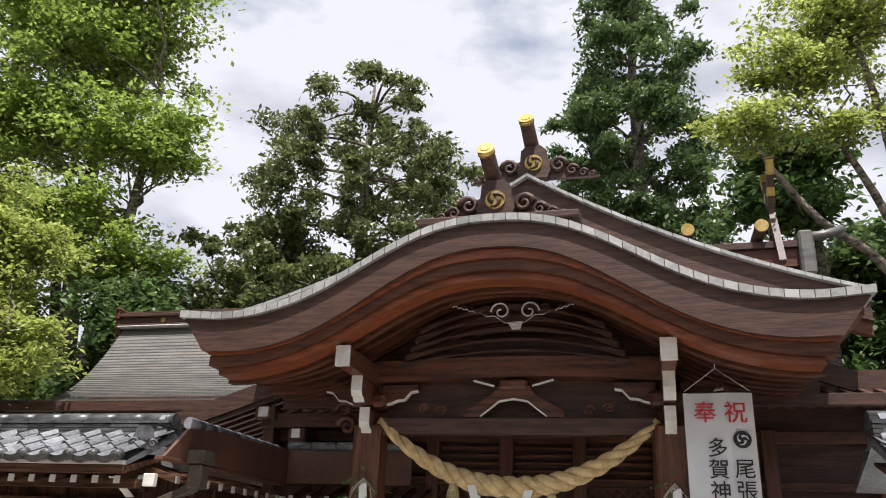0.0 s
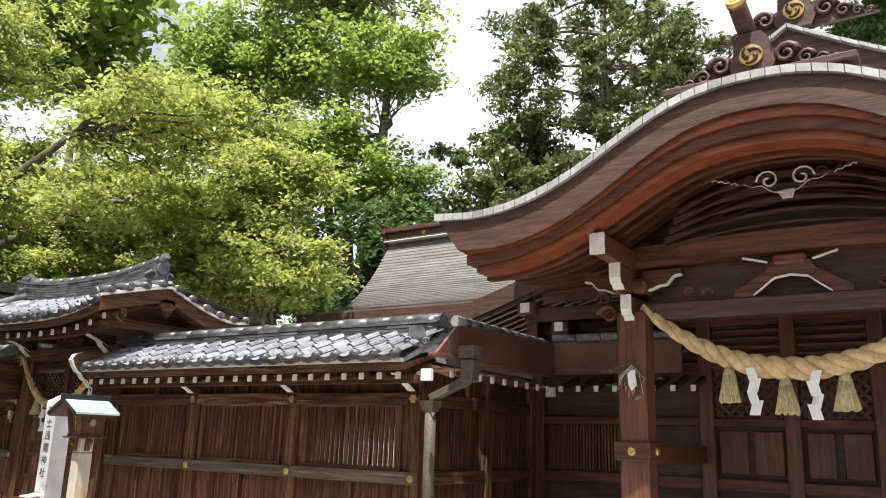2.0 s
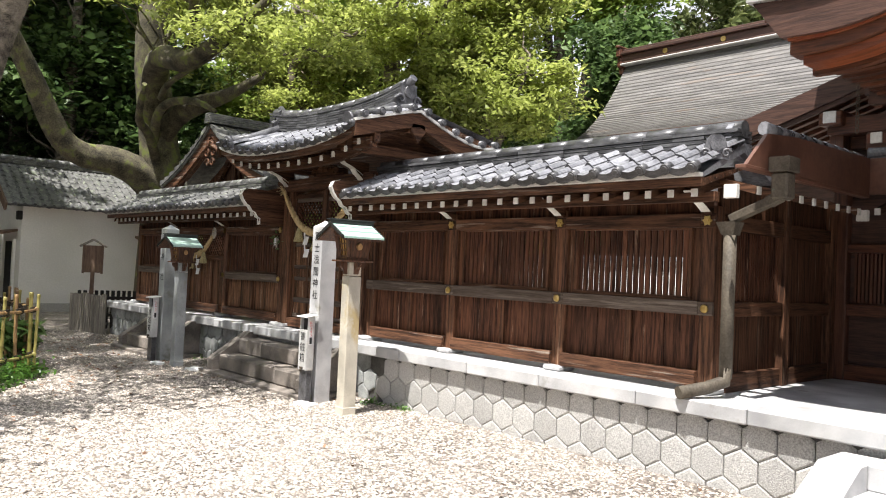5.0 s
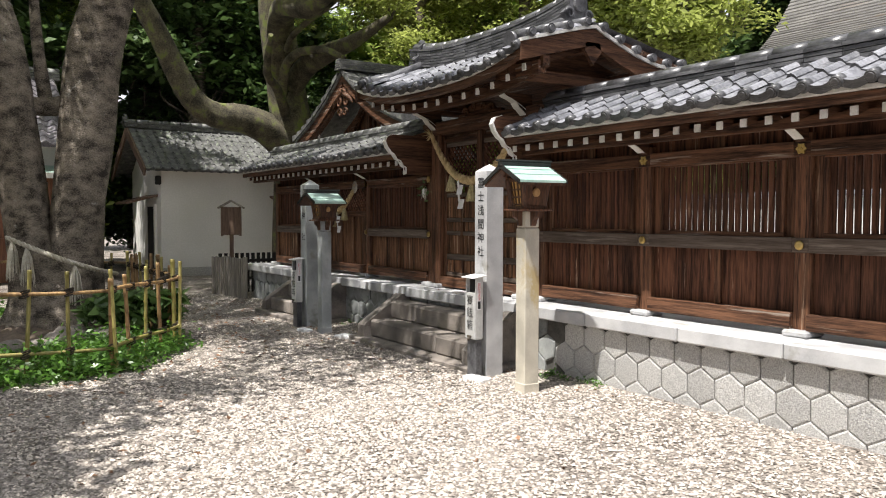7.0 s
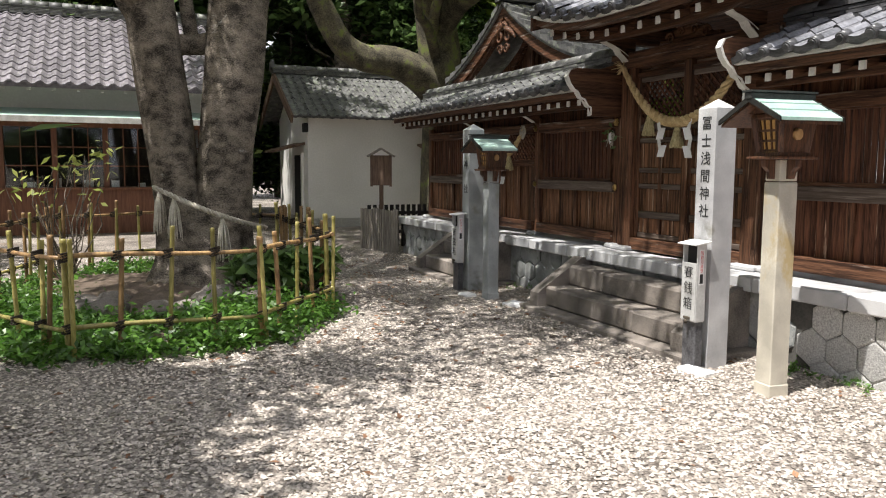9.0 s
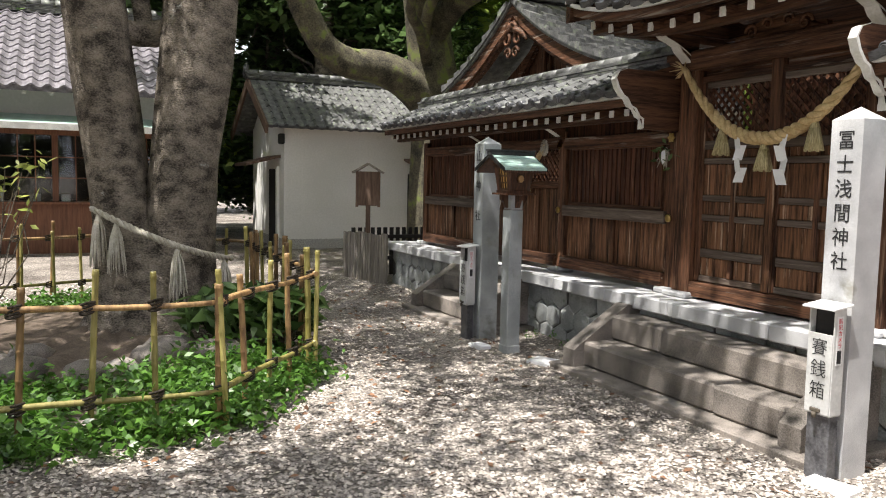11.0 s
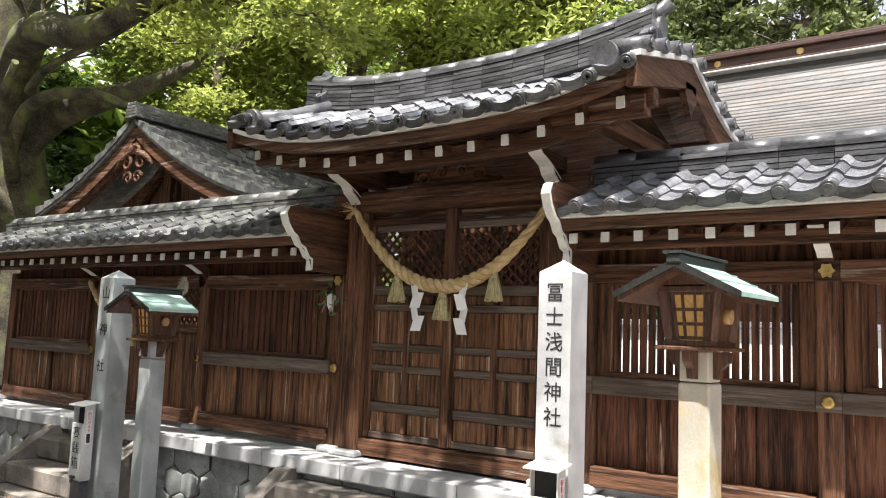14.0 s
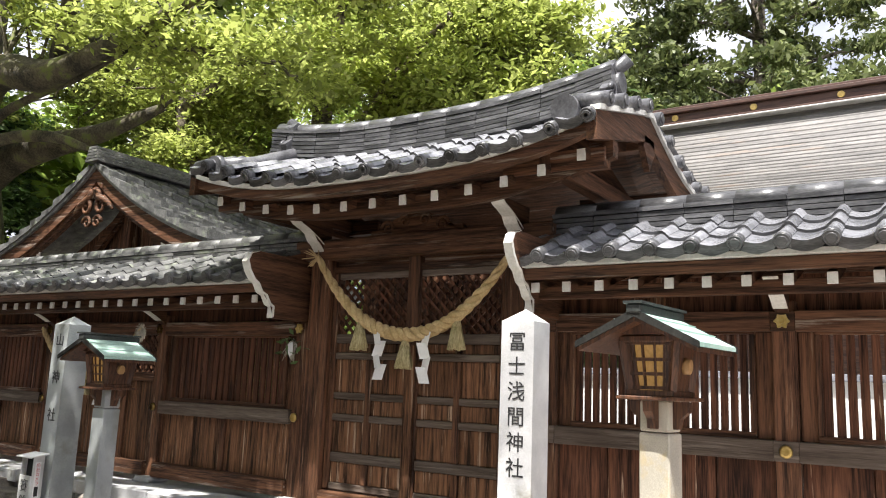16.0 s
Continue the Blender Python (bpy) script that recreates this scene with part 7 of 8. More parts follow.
# great mossy tree beside the storehouse, with its bent limb
MX = -13.6
tree("huge mossy tree with a thick bent limb", (MX, 2, 0),
     [([(MX, 2.5, 0), (MX, 2.4, 1.5), (MX, 2.3, 3.2), (MX, 2.05, 5.0), (MX + 0.2, 1.8, 7.0), (MX + 0.5, 2.0, 10), (MX + 0.6, 2.6, 13)], [0.7, 0.6, 0.52, 0.45, 0.40, 0.3, 0.15]),
      ([(MX, 2.4, 2.9), (MX + 0.1, 1.7, 3.55), (MX + 0.15, 1.0, 3.80), (MX + 0.15, 0.35, 3.85), (MX + 0.2, -0.2, 4.15), (MX + 0.25, -0.65, 4.9), (MX + 0.3, -1.1, 5.8), (MX + 0.2, -1.9, 7.2), (MX, -3.2, 8.6)], [0.40, 0.38, 0.34, 0.30, 0.27, 0.25, 0.22, 0.16, 0.08]),
      ([(MX, 2.0, 4.9), (MX + 1.2, 1.5, 5.9), (MX + 2.4, 1.2, 6.0), (MX + 3.4, 1.2, 5.75), (MX + 4.1, 1.2, 5.75), (MX + 5.1, 1.2, 5.85), (MX + 6.1, 1.3, 6.1), (MX + 7.6, 1.6, 6.9)], [0.34, 0.30, 0.27, 0.24, 0.17, 0.13, 0.10, 0.05]),
      ([(MX, 2.2, 4.5), (MX + 1.0, 2.2, 5.0), (MX + 2.2, 2.2, 5.15), (MX + 3.4, 2.3, 5.2), (MX + 4.6, 2.5, 5.5)], [0.28, 0.25, 0.22, 0.15, 0.06]),
      ([(MX + 1.4, 1.6, 5.3), (MX + 2.2, 1.4, 5.43), (MX + 3.1, 1.4, 5.58), (MX + 4.1, 1.4, 5.66), (MX + 5.2, 1.4, 5.85)], [0.08, 0.07, 0.06, 0.045, 0.025]),
      ([(MX + 0.1, 2.0, 4.3), (MX + 1.0, 1.7, 4.9), (MX + 1.9, 1.6, 5.12), (MX + 3.3, 1.6, 4.97), (MX + 4.35, 1.6, 4.62)], [0.13, 0.11, 0.10, 0.08, 0.04]),
      ([(MX + 3.4, 1.5, 6.1), (MX + 4.6, 0.9, 6.7), (MX + 5.6, 0.4, 7.4), (MX + 6.6, 0.2, 8.0)], [0.14, 0.11, 0.08, 0.05]),
      ([(MX + 4.4, 1.4, 6.2), (MX + 5.8, 1.5, 5.9), (MX + 6.8, 1.7, 5.6), (MX + 7.6, 1.9, 5.4)], [0.09, 0.07, 0.05, 0.03]),
      ([(MX, 2.2, 3.8), (MX + 1.1, 1.5, 4.4), (MX + 2.0, 0.9, 4.6), (MX + 3.0, 0.6, 5.2)], [0.14, 0.11, 0.09, 0.05])],
     [(MX + 5.5, 1.6, 6.0, 1.6, 1.2, 0.5), (MX + 7.2, 2.0, 5.6, 1.3, 1.1, 0.5), (MX + 3.4, 1.2, 7.4, 2.2, 1.8, 0.8), (MX + 8.2, 2.6, 7.4, 2.4, 1.8, 0.9), (MX - 1, 3, 12, 3, 3, 1.8), (MX - 1, -3.5, 9.5, 2.6, 2.4, 1.4)],
     "leaf_yellow", "bark_moss", 0.075, 52000, 420, 0.22, 21, twigs=150, shell=0.25, long=1.9)

# yellow-green tree behind the wall, and leafy masses above the gate
tree("slender yellow-green broadleaf tree behind the shrine wall", (-5.0, 5.6, 0),
     [([(-5.0, 5.7, 0), (-5.0, 5.6, 2), (-5.1, 5.6, 3.6), (-5.2, 5.5, 5), (-5.0, 5.6, 6.6), (-4.9, 5.8, 7.6)], [0.2, 0.17, 0.15, 0.12, 0.08, 0.03]),
      ([(-5.05, 5.6, 3.4), (-4.3, 5.2, 4.4), (-3.6, 5.0, 5.2)], [0.07, 0.05, 0.02]),
      ([(-5.1, 5.6, 3.9), (-6.2, 5.2, 4.8), (-7.2, 5.0, 5.4)], [0.08, 0.06, 0.03])],
     [(-4.2, 5.1, 5.1, 1.3, 1.2, 0.6), (-5.4, 5.3, 5.9, 1.7, 1.4, 0.7), (-3.7, 5.0, 4.4, 0.8, 0.8, 0.4), (-6.6, 5.1, 5.3, 1.3, 1.2, 0.55), (-5.0, 5.8, 7.1, 1.6, 1.4, 0.8), (-5.6, 5.2, 4.6, 1.2, 1.0, 0.4)],
     "leaf_yellow", "bark", 0.075, 42000, 300, 0.20, 31, twigs=90, shell=0.3, long=1.8)
tree("spreading broadleaf tree with layered branches behind gate", (-9.5, 6.5, 0),
     [([(-9.5, 6.5, 0), (-9.4, 6.4, 2.5), (-9.3, 6.3, 4.5), (-9.0, 6.0, 6.8), (-8.8, 6.2, 9)], [0.32, 0.28, 0.24, 0.18, 0.08]),
      ([(-9.35, 6.3, 4.0), (-8.2, 5.6, 5.2), (-6.9, 5.1, 6.2), (-5.4, 4.8, 7.2)], [0.16, 0.13, 0.09, 0.04]),
      ([(-9.3, 6.3, 4.5), (-10.8, 5.6, 5.8), (-12.4, 5.2, 6.8), (-14, 5, 7.6)], [0.17, 0.13, 0.1, 0.05]),
      ([(-9.4, 6.3, 3.4), (-10.7, 5.1, 4.9), (-11.12, 4.55, 6.1), (-11.06, 4.5, 6.8), (-11.1, 4.5, 7.6), (-11.1, 4.5, 9.2)], [0.16, 0.14, 0.13, 0.12, 0.11, 0.06]),
      ([(-11.08, 4.5, 7.95), (-10.6, 4.45, 7.75), (-9.93, 4.4, 7.45), (-9.3, 4.4, 6.95), (-8.45, 4.4, 6.7), (-7.8, 4.3, 6.9)], [0.08, 0.075, 0.065, 0.055, 0.04, 0.02]),
      ([(-11.06, 4.5, 6.5), (-10.75, 4.4, 6.55), (-10.2, 4.35, 6.62), (-10.02, 4.3, 6.9), (-10.3, 4.3, 7.1), (-10.2, 4.2, 7.5)], [0.09, 0.085, 0.08, 0.07, 0.05, 0.02])],
     [(-6.6, 5.0, 6.6, 2.4, 1.5, 0.7), (-9.3, 5.2, 6.9, 2.4, 1.8, 0.8), (-12.6, 5.0, 7.0, 2.6, 2.0, 0.8), (-8.4, 6.4, 9.2, 2.4, 2.2, 0.9), (-7.6, 5.4, 5.4, 1.8, 1.2, 0.5), (-11, 4.8, 5.6, 1.8, 1.3, 0.5), (-14.5, 5, 8.6, 2.4, 2, 1.2)],
     "leaf_yellow", "bark", 0.075, 64000, 460, 0.22, 41, twigs=150, shell=0.3, long=1.9)

# tall bright broadleaf tree
tree("tall bright green broadleaf tree", (-12.9, 17, 0),
     [([(-12.4, 17, 0), (-12.3, 17, 5), (-12.7, 17, 9), (-13.3, 17.2, 14), (-13.5, 17.5, 20), (-13.4, 17.5, 25)], [0.5, 0.42, 0.36, 0.28, 0.18, 0.05]),
      ([(-12.3, 17, 5), (-11.2, 16.6, 9), (-10.5, 16.4, 13), (-10.2, 16.4, 18)], [0.3, 0.26, 0.18, 0.06]),
      ([(-12.5, 17, 7), (-14.9, 16.6, 10), (-17.1, 16.2, 13), (-18.9, 16, 16)], [0.26, 0.2, 0.14, 0.05]),
      ([(-12.4, 17, 6), (-14.1, 17.5, 11), (-15.1, 18, 17)], [0.24, 0.18, 0.06])],
     [(-12.7, 16.5, 21, 3.6, 3.0, 3.0), (-10.3, 16.0, 15.6, 2.4, 2.2, 1.8), (-15.5, 16.4, 17, 3.2, 2.6, 2.2), (-13.1, 15.6, 12.6, 3.2, 2.2, 1.4), (-17.7, 16, 13.6, 3.0, 2.6, 1.8), (-10.1, 15.8, 10.8, 2.4, 1.8, 1.1), (-15.3, 15.8, 9.8, 3.0, 2, 1.1), (-19.4, 16, 18, 3.4, 3, 2.4), (-11.5, 16, 24, 2.6, 2.4, 1.8), (-16.4, 16.5, 22, 3, 3, 2.4)],
     "leaf_bright", "bark", 0.16, 105000, 760, 0.44, 51, twigs=200, shell=0.25)


# conifers: tiers of drooping clumps on a straight trunk
def conifer(label, x, y, h, r, z0, mt, seed, n=30000, group="", taper=0.62, leaf=0.22, tier=4):
    rng = np.random.default_rng(seed)
    blobs, stems = [], [([(x, y, 0), (x + 0.1, y, h * 0.4), (x - 0.1, y, h * 0.75), (x, y, h)], [0.45, 0.36, 0.2, 0.04])]
    k = 0
    z = z0
    while z < h - 0.3:
        u = (z - z0) / (h - z0)
        rr = r * (1 - u) ** taper * rng.uniform(0.75, 1.1) + 0.4
        for j in range(tier):
            a = k * 2.4 + rng.uniform(-0.4, 0.4)
            d = rr * rng.uniform(0.5, 0.95)
            q = (x + d * math.cos(a), y + d * math.sin(a), z + rng.uniform(-0.3, 0.5))
            s = rr * rng.uniform(0.26, 0.42) + 0.45
            blobs.append((*q, s, s, s * 0.55))
            stems.append(([(x, y, z - 0.4), ((x + q[0]) / 2, (y + q[1]) / 2, q[2] + 0.1), q], [0.09, 0.06, 0.02]))
            k += 1
        z += (h - z0) / 11
    return tree(label, (x, y, 0), stems, blobs, mt, "bark", leaf, n, len(blobs) * 9, 0.30, seed, group, hang=0.35, twigs=len(blobs), shell=0.35, long=2.0, flat=0.1)


conifer("broad brownish-green cedar behind the hall", -4.4, 24, 22.8, 7.4, 5.0, "leaf_cedar", 61, 110000, leaf=0.14, taper=0.4, tier=6)
conifer("tall narrow dark green cedar behind the hall", 7.6, 26, 30, 4.7, 7.0, "leaf_cedar2", 71, 95000, leaf=0.15, taper=0.5, tier=5)
conifer("lower green cedar between taller trees", -8.6, 24, 16.5, 3.4, 4.0, "leaf_cedar", 73, 44000, leaf=0.15, taper=0.4, tier=5)

# light-leaved tree with bare reaching branches
tree("sparse light-leaved tree with bare crooked branches", (14.5, 15, 0),
     [([(14.5, 15, 0), (14.4, 15, 4), (14.2, 14.8, 8), (14.0, 14.6, 12), (13.6, 14.6, 16)], [0.3, 0.25, 0.2, 0.14, 0.05]),
      ([(14.3, 14.9, 7.5), (13.2, 14.6, 9.2), (12.0, 14.4, 10.2), (11.0, 14.2, 11.6), (10.2, 14, 13)], [0.14, 0.12, 0.1, 0.07, 0.03]),
      ([(14.2, 14.8, 8.5), (13.4, 14.6, 11), (12.4, 14.4, 13.2), (11.6, 14.2, 14.6)], [0.12, 0.1, 0.06, 0.03])],
     [(10.4, 13.9, 13.0, 1.5, 1.2, 0.7), (11.8, 14.2, 14.8, 1.8, 1.4, 0.8), (13.6, 14.6, 16.5, 2.4, 2, 1.2), (15, 14.6, 13.6, 1.6, 1.5, 0.7), (12.6, 14, 12.6, 1.0, 0.9, 0.4)],
     "leaf_yellow", "bark", 0.11, 22000, 260, 0.28, 81, twigs=110, shell=0.3)


# background woods
def wood_tree(label, seed, mt, h, r, n=24000, leaf=0.25):
    rng = np.random.default_rng(seed)
    blobs = []
    for k in range(13):
        a, u = rng.uniform(0, 6.28), rng.uniform(0.12, 1)
        d = r * (1 - 0.5 * u) * rng.uniform(0.3, 0.85)
        s = rng.uniform(0.9, 1.7) * r / 3.6
        blobs.append((d * math.cos(a), d * math.sin(a), h * u, s, s, s * 0.7))
    return tree(label, (0, 0, 0), [([(0, 0, 0), (0.1, 0, h * 0.35), (-0.1, 0.1, h * 0.7), (0, 0, h)], [0.34, 0.28, 0.18, 0.04])], blobs, mt, "bark", leaf, n, 260, 0.5, seed, "woods round the shrine", twigs=40, shell=0.3)


variants = [wood_tree("dense dark evergreen tree in the woods", 91, "leaf_dark", 13, 4.2), wood_tree("tall dark evergreen tree in the woods", 92, "leaf_dark", 17, 4.0),
            wood_tree("mid-green tree in the woods", 93, "leaf_cedar2", 15, 4.0), wood_tree("light green tree in the woods", 94, "leaf_bright", 12, 3.8)]
spots = []
rng = np.random.default_rng(5)
for k in range(26):      # behind the shrine, far and near rows
    a = radians(-38 + 5.6 * k)
    d = 33 + rng.uniform(-3, 5)
    spots.append((3 - d * math.sin(a), -4 + d * math.cos(a), rng.choice([0, 1, 2, 2, 3]), rng.uniform(0.8, 1.0) * (0.55 if 9 <= k <= 18 else 1.0)))
for k in range(13):
    a = radians(-4 + 8.0 * k)
    d = 24.5 + rng.uniform(-2, 2)
    spots.append((2 - d * math.sin(a), -4 + d * math.cos(a), rng.choice([0, 2, 2, 3]), rng.uniform(0.5, 0.72)))
for x, y, v, s in ((-19, 1.5, 0, 0.9), (-20, 5, 3, 0.75), (-12.6, 8.4, 3, 0.66), (-20.5, -3, 0, 0.95), (-22, -7, 3, 0.8), (-22, -12, 2, 0.9), (-18.5, 9, 3, 0.85), (-21, 0.5, 2, 0.9),
                   (13, 20, 1, 0.85), (17, 19, 0, 0.9), (19, 13, 2, 0.9), (-10.5, 11.5, 3, 0.62), (-13.9, 21.5, 2, 0.9), (-20.5, 10.5, 3, 1.5), (-6.5, 12, 2, 0.6), (-2.5, 13.5, 3, 0.6), (1.5, 15.5, 2, 0.6)):
    spots.append((x, y, v, s))
# unseen trees behind the camera, added to shade the yard and dim sky light
for x, y, v, s in ((-0.2, -9.0, 0, 0.62), (-9.5, -13, 2, 0.8), (-15, -18, 0, 0.9), (6, -20, 2, 0.9), (14, -16, 0, 0.9), (0, -22, 1, 0.9), (21, -8, 1, 0.9), (22, 2, 2, 0.9), (12, -24, 1, 0.9), (-8, -22, 0, 1.0)):
    spots.append((x, y, v, s))
first = set()
for x, y, v, s in spots:
    m = Matrix.Translation((x, y, -0.05)) @ pose(0, 0, 0, 0, 0, float(rng.uniform(0, 360)))
    v = int(v)
    if v not in first:
        first.add(v)
        variants[v].matrix_basis = m
        variants[v].scale = (s, s, s)
    else:
        c = copy_thing(variants[v], m)
        c.scale = (s, s, s)

# ---------- bamboo fence round the tree ----------
def pole_mesh(name, mt, h, r):
    bm = B()
    zs, rs = [], []
    z = -0.08
    while z < h:
        for dz, k in ((0, 1.0), (0.1, 0.95), (0.155, 1.0), (0.162, 1.16), (0.17, 1.0)):
            if z + dz < h:
                zs.append(z + dz)
                rs.append(r * k)
        z += 0.172
    zs.append(h)
    rs.append(r)
    tube(bm, [(0.004 * math.sin(q * 3), 0, q) for q in zs], rs, 9)
    return mesh_of(bm, name, mt)


poles = [pole_mesh("post", k, 0.97, r) for k, r in (("bamboo", 0.021), ("bamboo_g", 0.019), ("bamboo", 0.026), ("bamboo_g", 0.025))]
bm = B()
for dz in (-0.018, -0.006, 0.006, 0.018):
    tube(bm, [(0.040 * math.cos(a), 0.040 * math.sin(a), 1.25 * dz + 0.012 * math.sin(a + 40 * dz)) for a in np.linspace(0, 6.28, 11)], 0.0085, 5, cap=False)
tie = mesh_of(bm, "tie", "twine")
bfence = thing("bamboo_fence", "low bamboo fence tied with black twine round tree", "fence")
ring = [(-3.12, -5.35), (-3.17, -3.88), (-4.35, -2.98), (-7.4, -2.85), (-8.8, -3.9), (-8.4, -5.6), (-6.4, -6.3), (-4.2, -6.1)]
random.seed(12)
for (ax, ay), (bx, by) in zip(ring, ring[1:] + ring[:1]):
    L = math.hypot(bx - ax, by - ay)
    n = max(3, round(L / 0.33))
    for i in range(n):
        u = i / n
        x, y = ax + (bx - ax) * u, ay + (by - ay) * u
        k = random.choice((2, 3)) if i == 0 else random.choice((0, 1, 0))
        s = random.uniform(0.93, 1.06)
        po = part("post", poles[k], "bamboo", bfence, at=pose(x, y, 0, random.uniform(-2.5, 2.5), random.uniform(-2.5, 2.5), random.uniform(0, 360)) @ Matrix.Diagonal((1, 1, s, 1)))
        if i == 0 or random.random() < 0.25:
            part("post", poles[random.choice((0, 1, 2))], "bamboo", bfence, at=pose(x + 0.05, y + 0.04, 0, random.uniform(-3, 3), random.uniform(-3, 3), 0) @ Matrix.Diagonal((1, 1, random.uniform(0.9, 1.05), 1)))
        for z in (0.25, 0.80):
            part("tie", tie, "twine", bfence, at=Matrix.Translation((x + (by - ay) / L * 0.017, y - (bx - ax) / L * 0.017, z)))
    for z, mt, o in ((0.25, "bamboo_g", 0.0), (0.80, "bamboo", 0.0)):
        dx, dy = (by - ay) / L * 0.036, -(bx - ax) / L * 0.036
        bm = B()
        m = 9
        pts = [(ax + (bx - ax) * t + dx, ay + (by - ay) * t + dy, z + 0.012 * math.sin(5 * t + z)) for t in np.linspace(-0.03, 1.03, m)]
        tube(bm, pts, np.linspace(0.021, 0.016, m), 9)
        part("rail", bm, mt, bfence)

# plants, soil and stones inside the fence
bm = B()
rows = []
for j in range(9):
    q = 1.12 - j / 8 * 1.1
    row = []
    for i in range(40):
        t = i / 40 * len(ring)
        (ax, ay), (bx, by) = ring[int(t) % 8], ring[(int(t) + 1) % 8]
        u = t - int(t)
        x, y = ax + (bx - ax) * u, ay + (by - ay) * u
        row.append((-6.3 + (x + 6.3) * q, -4.3 + (y + 4.3) * q, -0.02 + 0.20 * (1 - min(1, q)) + 0.03 * math.sin(i * 1.7 + j)))
    rows.append(row)
loft(bm, rows, True, True)
tagged(part("soil_bed", bm, "soil"), "bare earth mound at the foot of tree", "ground", kind="structure")
rng = np.random.default_rng(77)
pts = []
for k in range(560):
    t = rng.uniform(0, 8)
    if rng.random() < 0.62:
        t = rng.choice([rng.uniform(-0.2, 2.2), rng.uniform(6.4, 8.0)])
    (ax, ay), (bx, by) = ring[int(t) % 8], ring[(int(t) + 1) % 8]
    u = t % 1
    q = rng.uniform(0.62, 1.10)
    c = np.array((-6.3 + (ax + (bx - ax) * u + 6.3) * q, -4.3 + (ay + (by - ay) * u + 4.3) * q, 0.03))
    h = rng.uniform(0.07, 0.26) * (1.25 if 0.6 < t < 2 else 0.9)
    p = c + rng.normal(size=(38, 3)) * np.array((0.085, 0.085, h * 0.4))
    p[:, 2] = np.abs(p[:, 2]) + 0.02
    pts.append(p)
low = part("ground_plants", leaf_mesh("ground_plants", np.concatenate(pts), 0.042, "leaf_low", 78, 0.7, 1.7), "leaf_low")
tagged(low, "low bright green weeds inside the fence", "plants", kind="stuff")


def shrub(label, x, y, h, r, mt, leaf, n, seed, twig=22):
    rg = np.random.default_rng(seed)
    th = thing("shrub", label, "shrub", (0, 0, 0))
    tips = []
    for k in range(twig):
        bm = B()
        a = rg.uniform(0, 6.28)
        q = (x + r * rg.uniform(0.4, 1) * math.cos(a), y + r * rg.uniform(0.4, 1) * math.sin(a), h * rg.uniform(0.55, 1.0))
        tube(bm, bent((x, y, 0), q, 4, 0.06, rg), [0.012, 0.01, 0.007, 0.005, 0.003], 5, cap=False)
        tips.append(q)
        part("stem", bm, "bark", th)
    p = np.array(tips)[rg.integers(0, len(tips), n)] + rg.normal(size=(n, 3)) * np.array((0.10, 0.10, 0.06)) * (h ** 0.5)
    part("foliage", leaf_mesh("foliage", p, leaf, mt, seed, 0.4, 2.2), mt, th)


shrub("dark broad-bladed plant at the tree foot", -5.2, -3.5, 0.5, 0.3, "leaf_dark", 0.11, 420, 5)
shrub("dark broad-bladed plant inside the bamboo fence", -4.9, -3.05, 0.55, 0.28, "leaf_dark", 0.10, 380, 6)
shrub("thin twiggy shrub with a few yellow leaves", -7.2, -5.5, 1.75, 0.65, "leaf_yellow", 0.06, 80, 7, 22)
random.seed(21)
for k in range(15):
    bm = B()
    bmesh.ops.create_icosphere(bm, subdivisions=2, radius=1)
    s = random.uniform(0.09, 0.2)
    for v in bm.verts:
        v.co = Vector((v.co.x * s * 1.3, v.co.y * s, v.co.z * s * 0.7)) * (1 + 0.25 * noise.noise(v.co * 1.7 + Vector((k, 0, 0))))
    for f_ in bm.faces:
        f_.smooth = True
    a = random.uniform(-1.3, 1.3)
    rock = part("rock", bm, "step", at=None)
    rock.matrix_world = pose(-5.75 + 0.75 * math.cos(a) + random.uniform(0, 0.6), -4.3 + 1.1 * math.sin(a), 0.12, 0, 0, random.uniform(0, 360))
    tagged(rock, "mossy grey rock at the tree root", "rock", "rocks under the tree")

# ---------- gravel and fallen leaves ----------
rng = np.random.default_rng(33)
N = 120000
gx = rng.uniform(-10.5, 6.5, N * 3)
gy = rng.uniform(-7.5, -0.32, N * 3)
near = np.exp(-((np.hypot(gx - 0.5, gy + 3.6)) / 4.2) ** 2) * 0.85 + 0.12
ok = rng.uniform(0, 1, N * 3) < near
inside = ((gx + 6.0) / 3.1) ** 2 + ((gy + 4.45) / 1.95) ** 2 < 1
stepz = (gy > -1.0) & (((gx > -3.75) & (gx < -1.3)) | ((gx > -7.05) & (gx < -5.35)))
ok &= ~inside & ~stepz
gx, gy = gx[ok][:N], gy[ok][:N]
N = len(gx)
base = np.array(((1, 0, 0), (0, 1, 0), (-1, 0, 0), (0, -1, 0), (0.1, 0.1, 1), (0, 0, -1.0)))
tri = np.array(((0, 1, 4), (1, 2, 4), (2, 3, 4), (3, 0, 4)))
a = rng.uniform(0, 6.283, N)
sx, sy, sz = rng.uniform(0.010, 0.027, N), rng.uniform(0.007, 0.018, N), rng.uniform(0.004, 0.012, N)
b5 = base[:5]
px = b5[None, :, 0] * sx[:, None] * rng.uniform(0.7, 1.2, (N, 5))
py = b5[None, :, 1] * sy[:, None] * rng.uniform(0.7, 1.2, (N, 5))
pz = b5[None, :, 2] * sz[:, None] + rng.uniform(0.001, 0.006, (N, 1)) + rng.uniform(-0.002, 0.003, (N, 5))
co = np.stack((gx[:, None] + px * np.cos(a)[:, None] - py * np.sin(a)[:, None], gy[:, None] + px * np.sin(a)[:, None] + py * np.cos(a)[:, None], pz), 2).reshape(-1, 3)
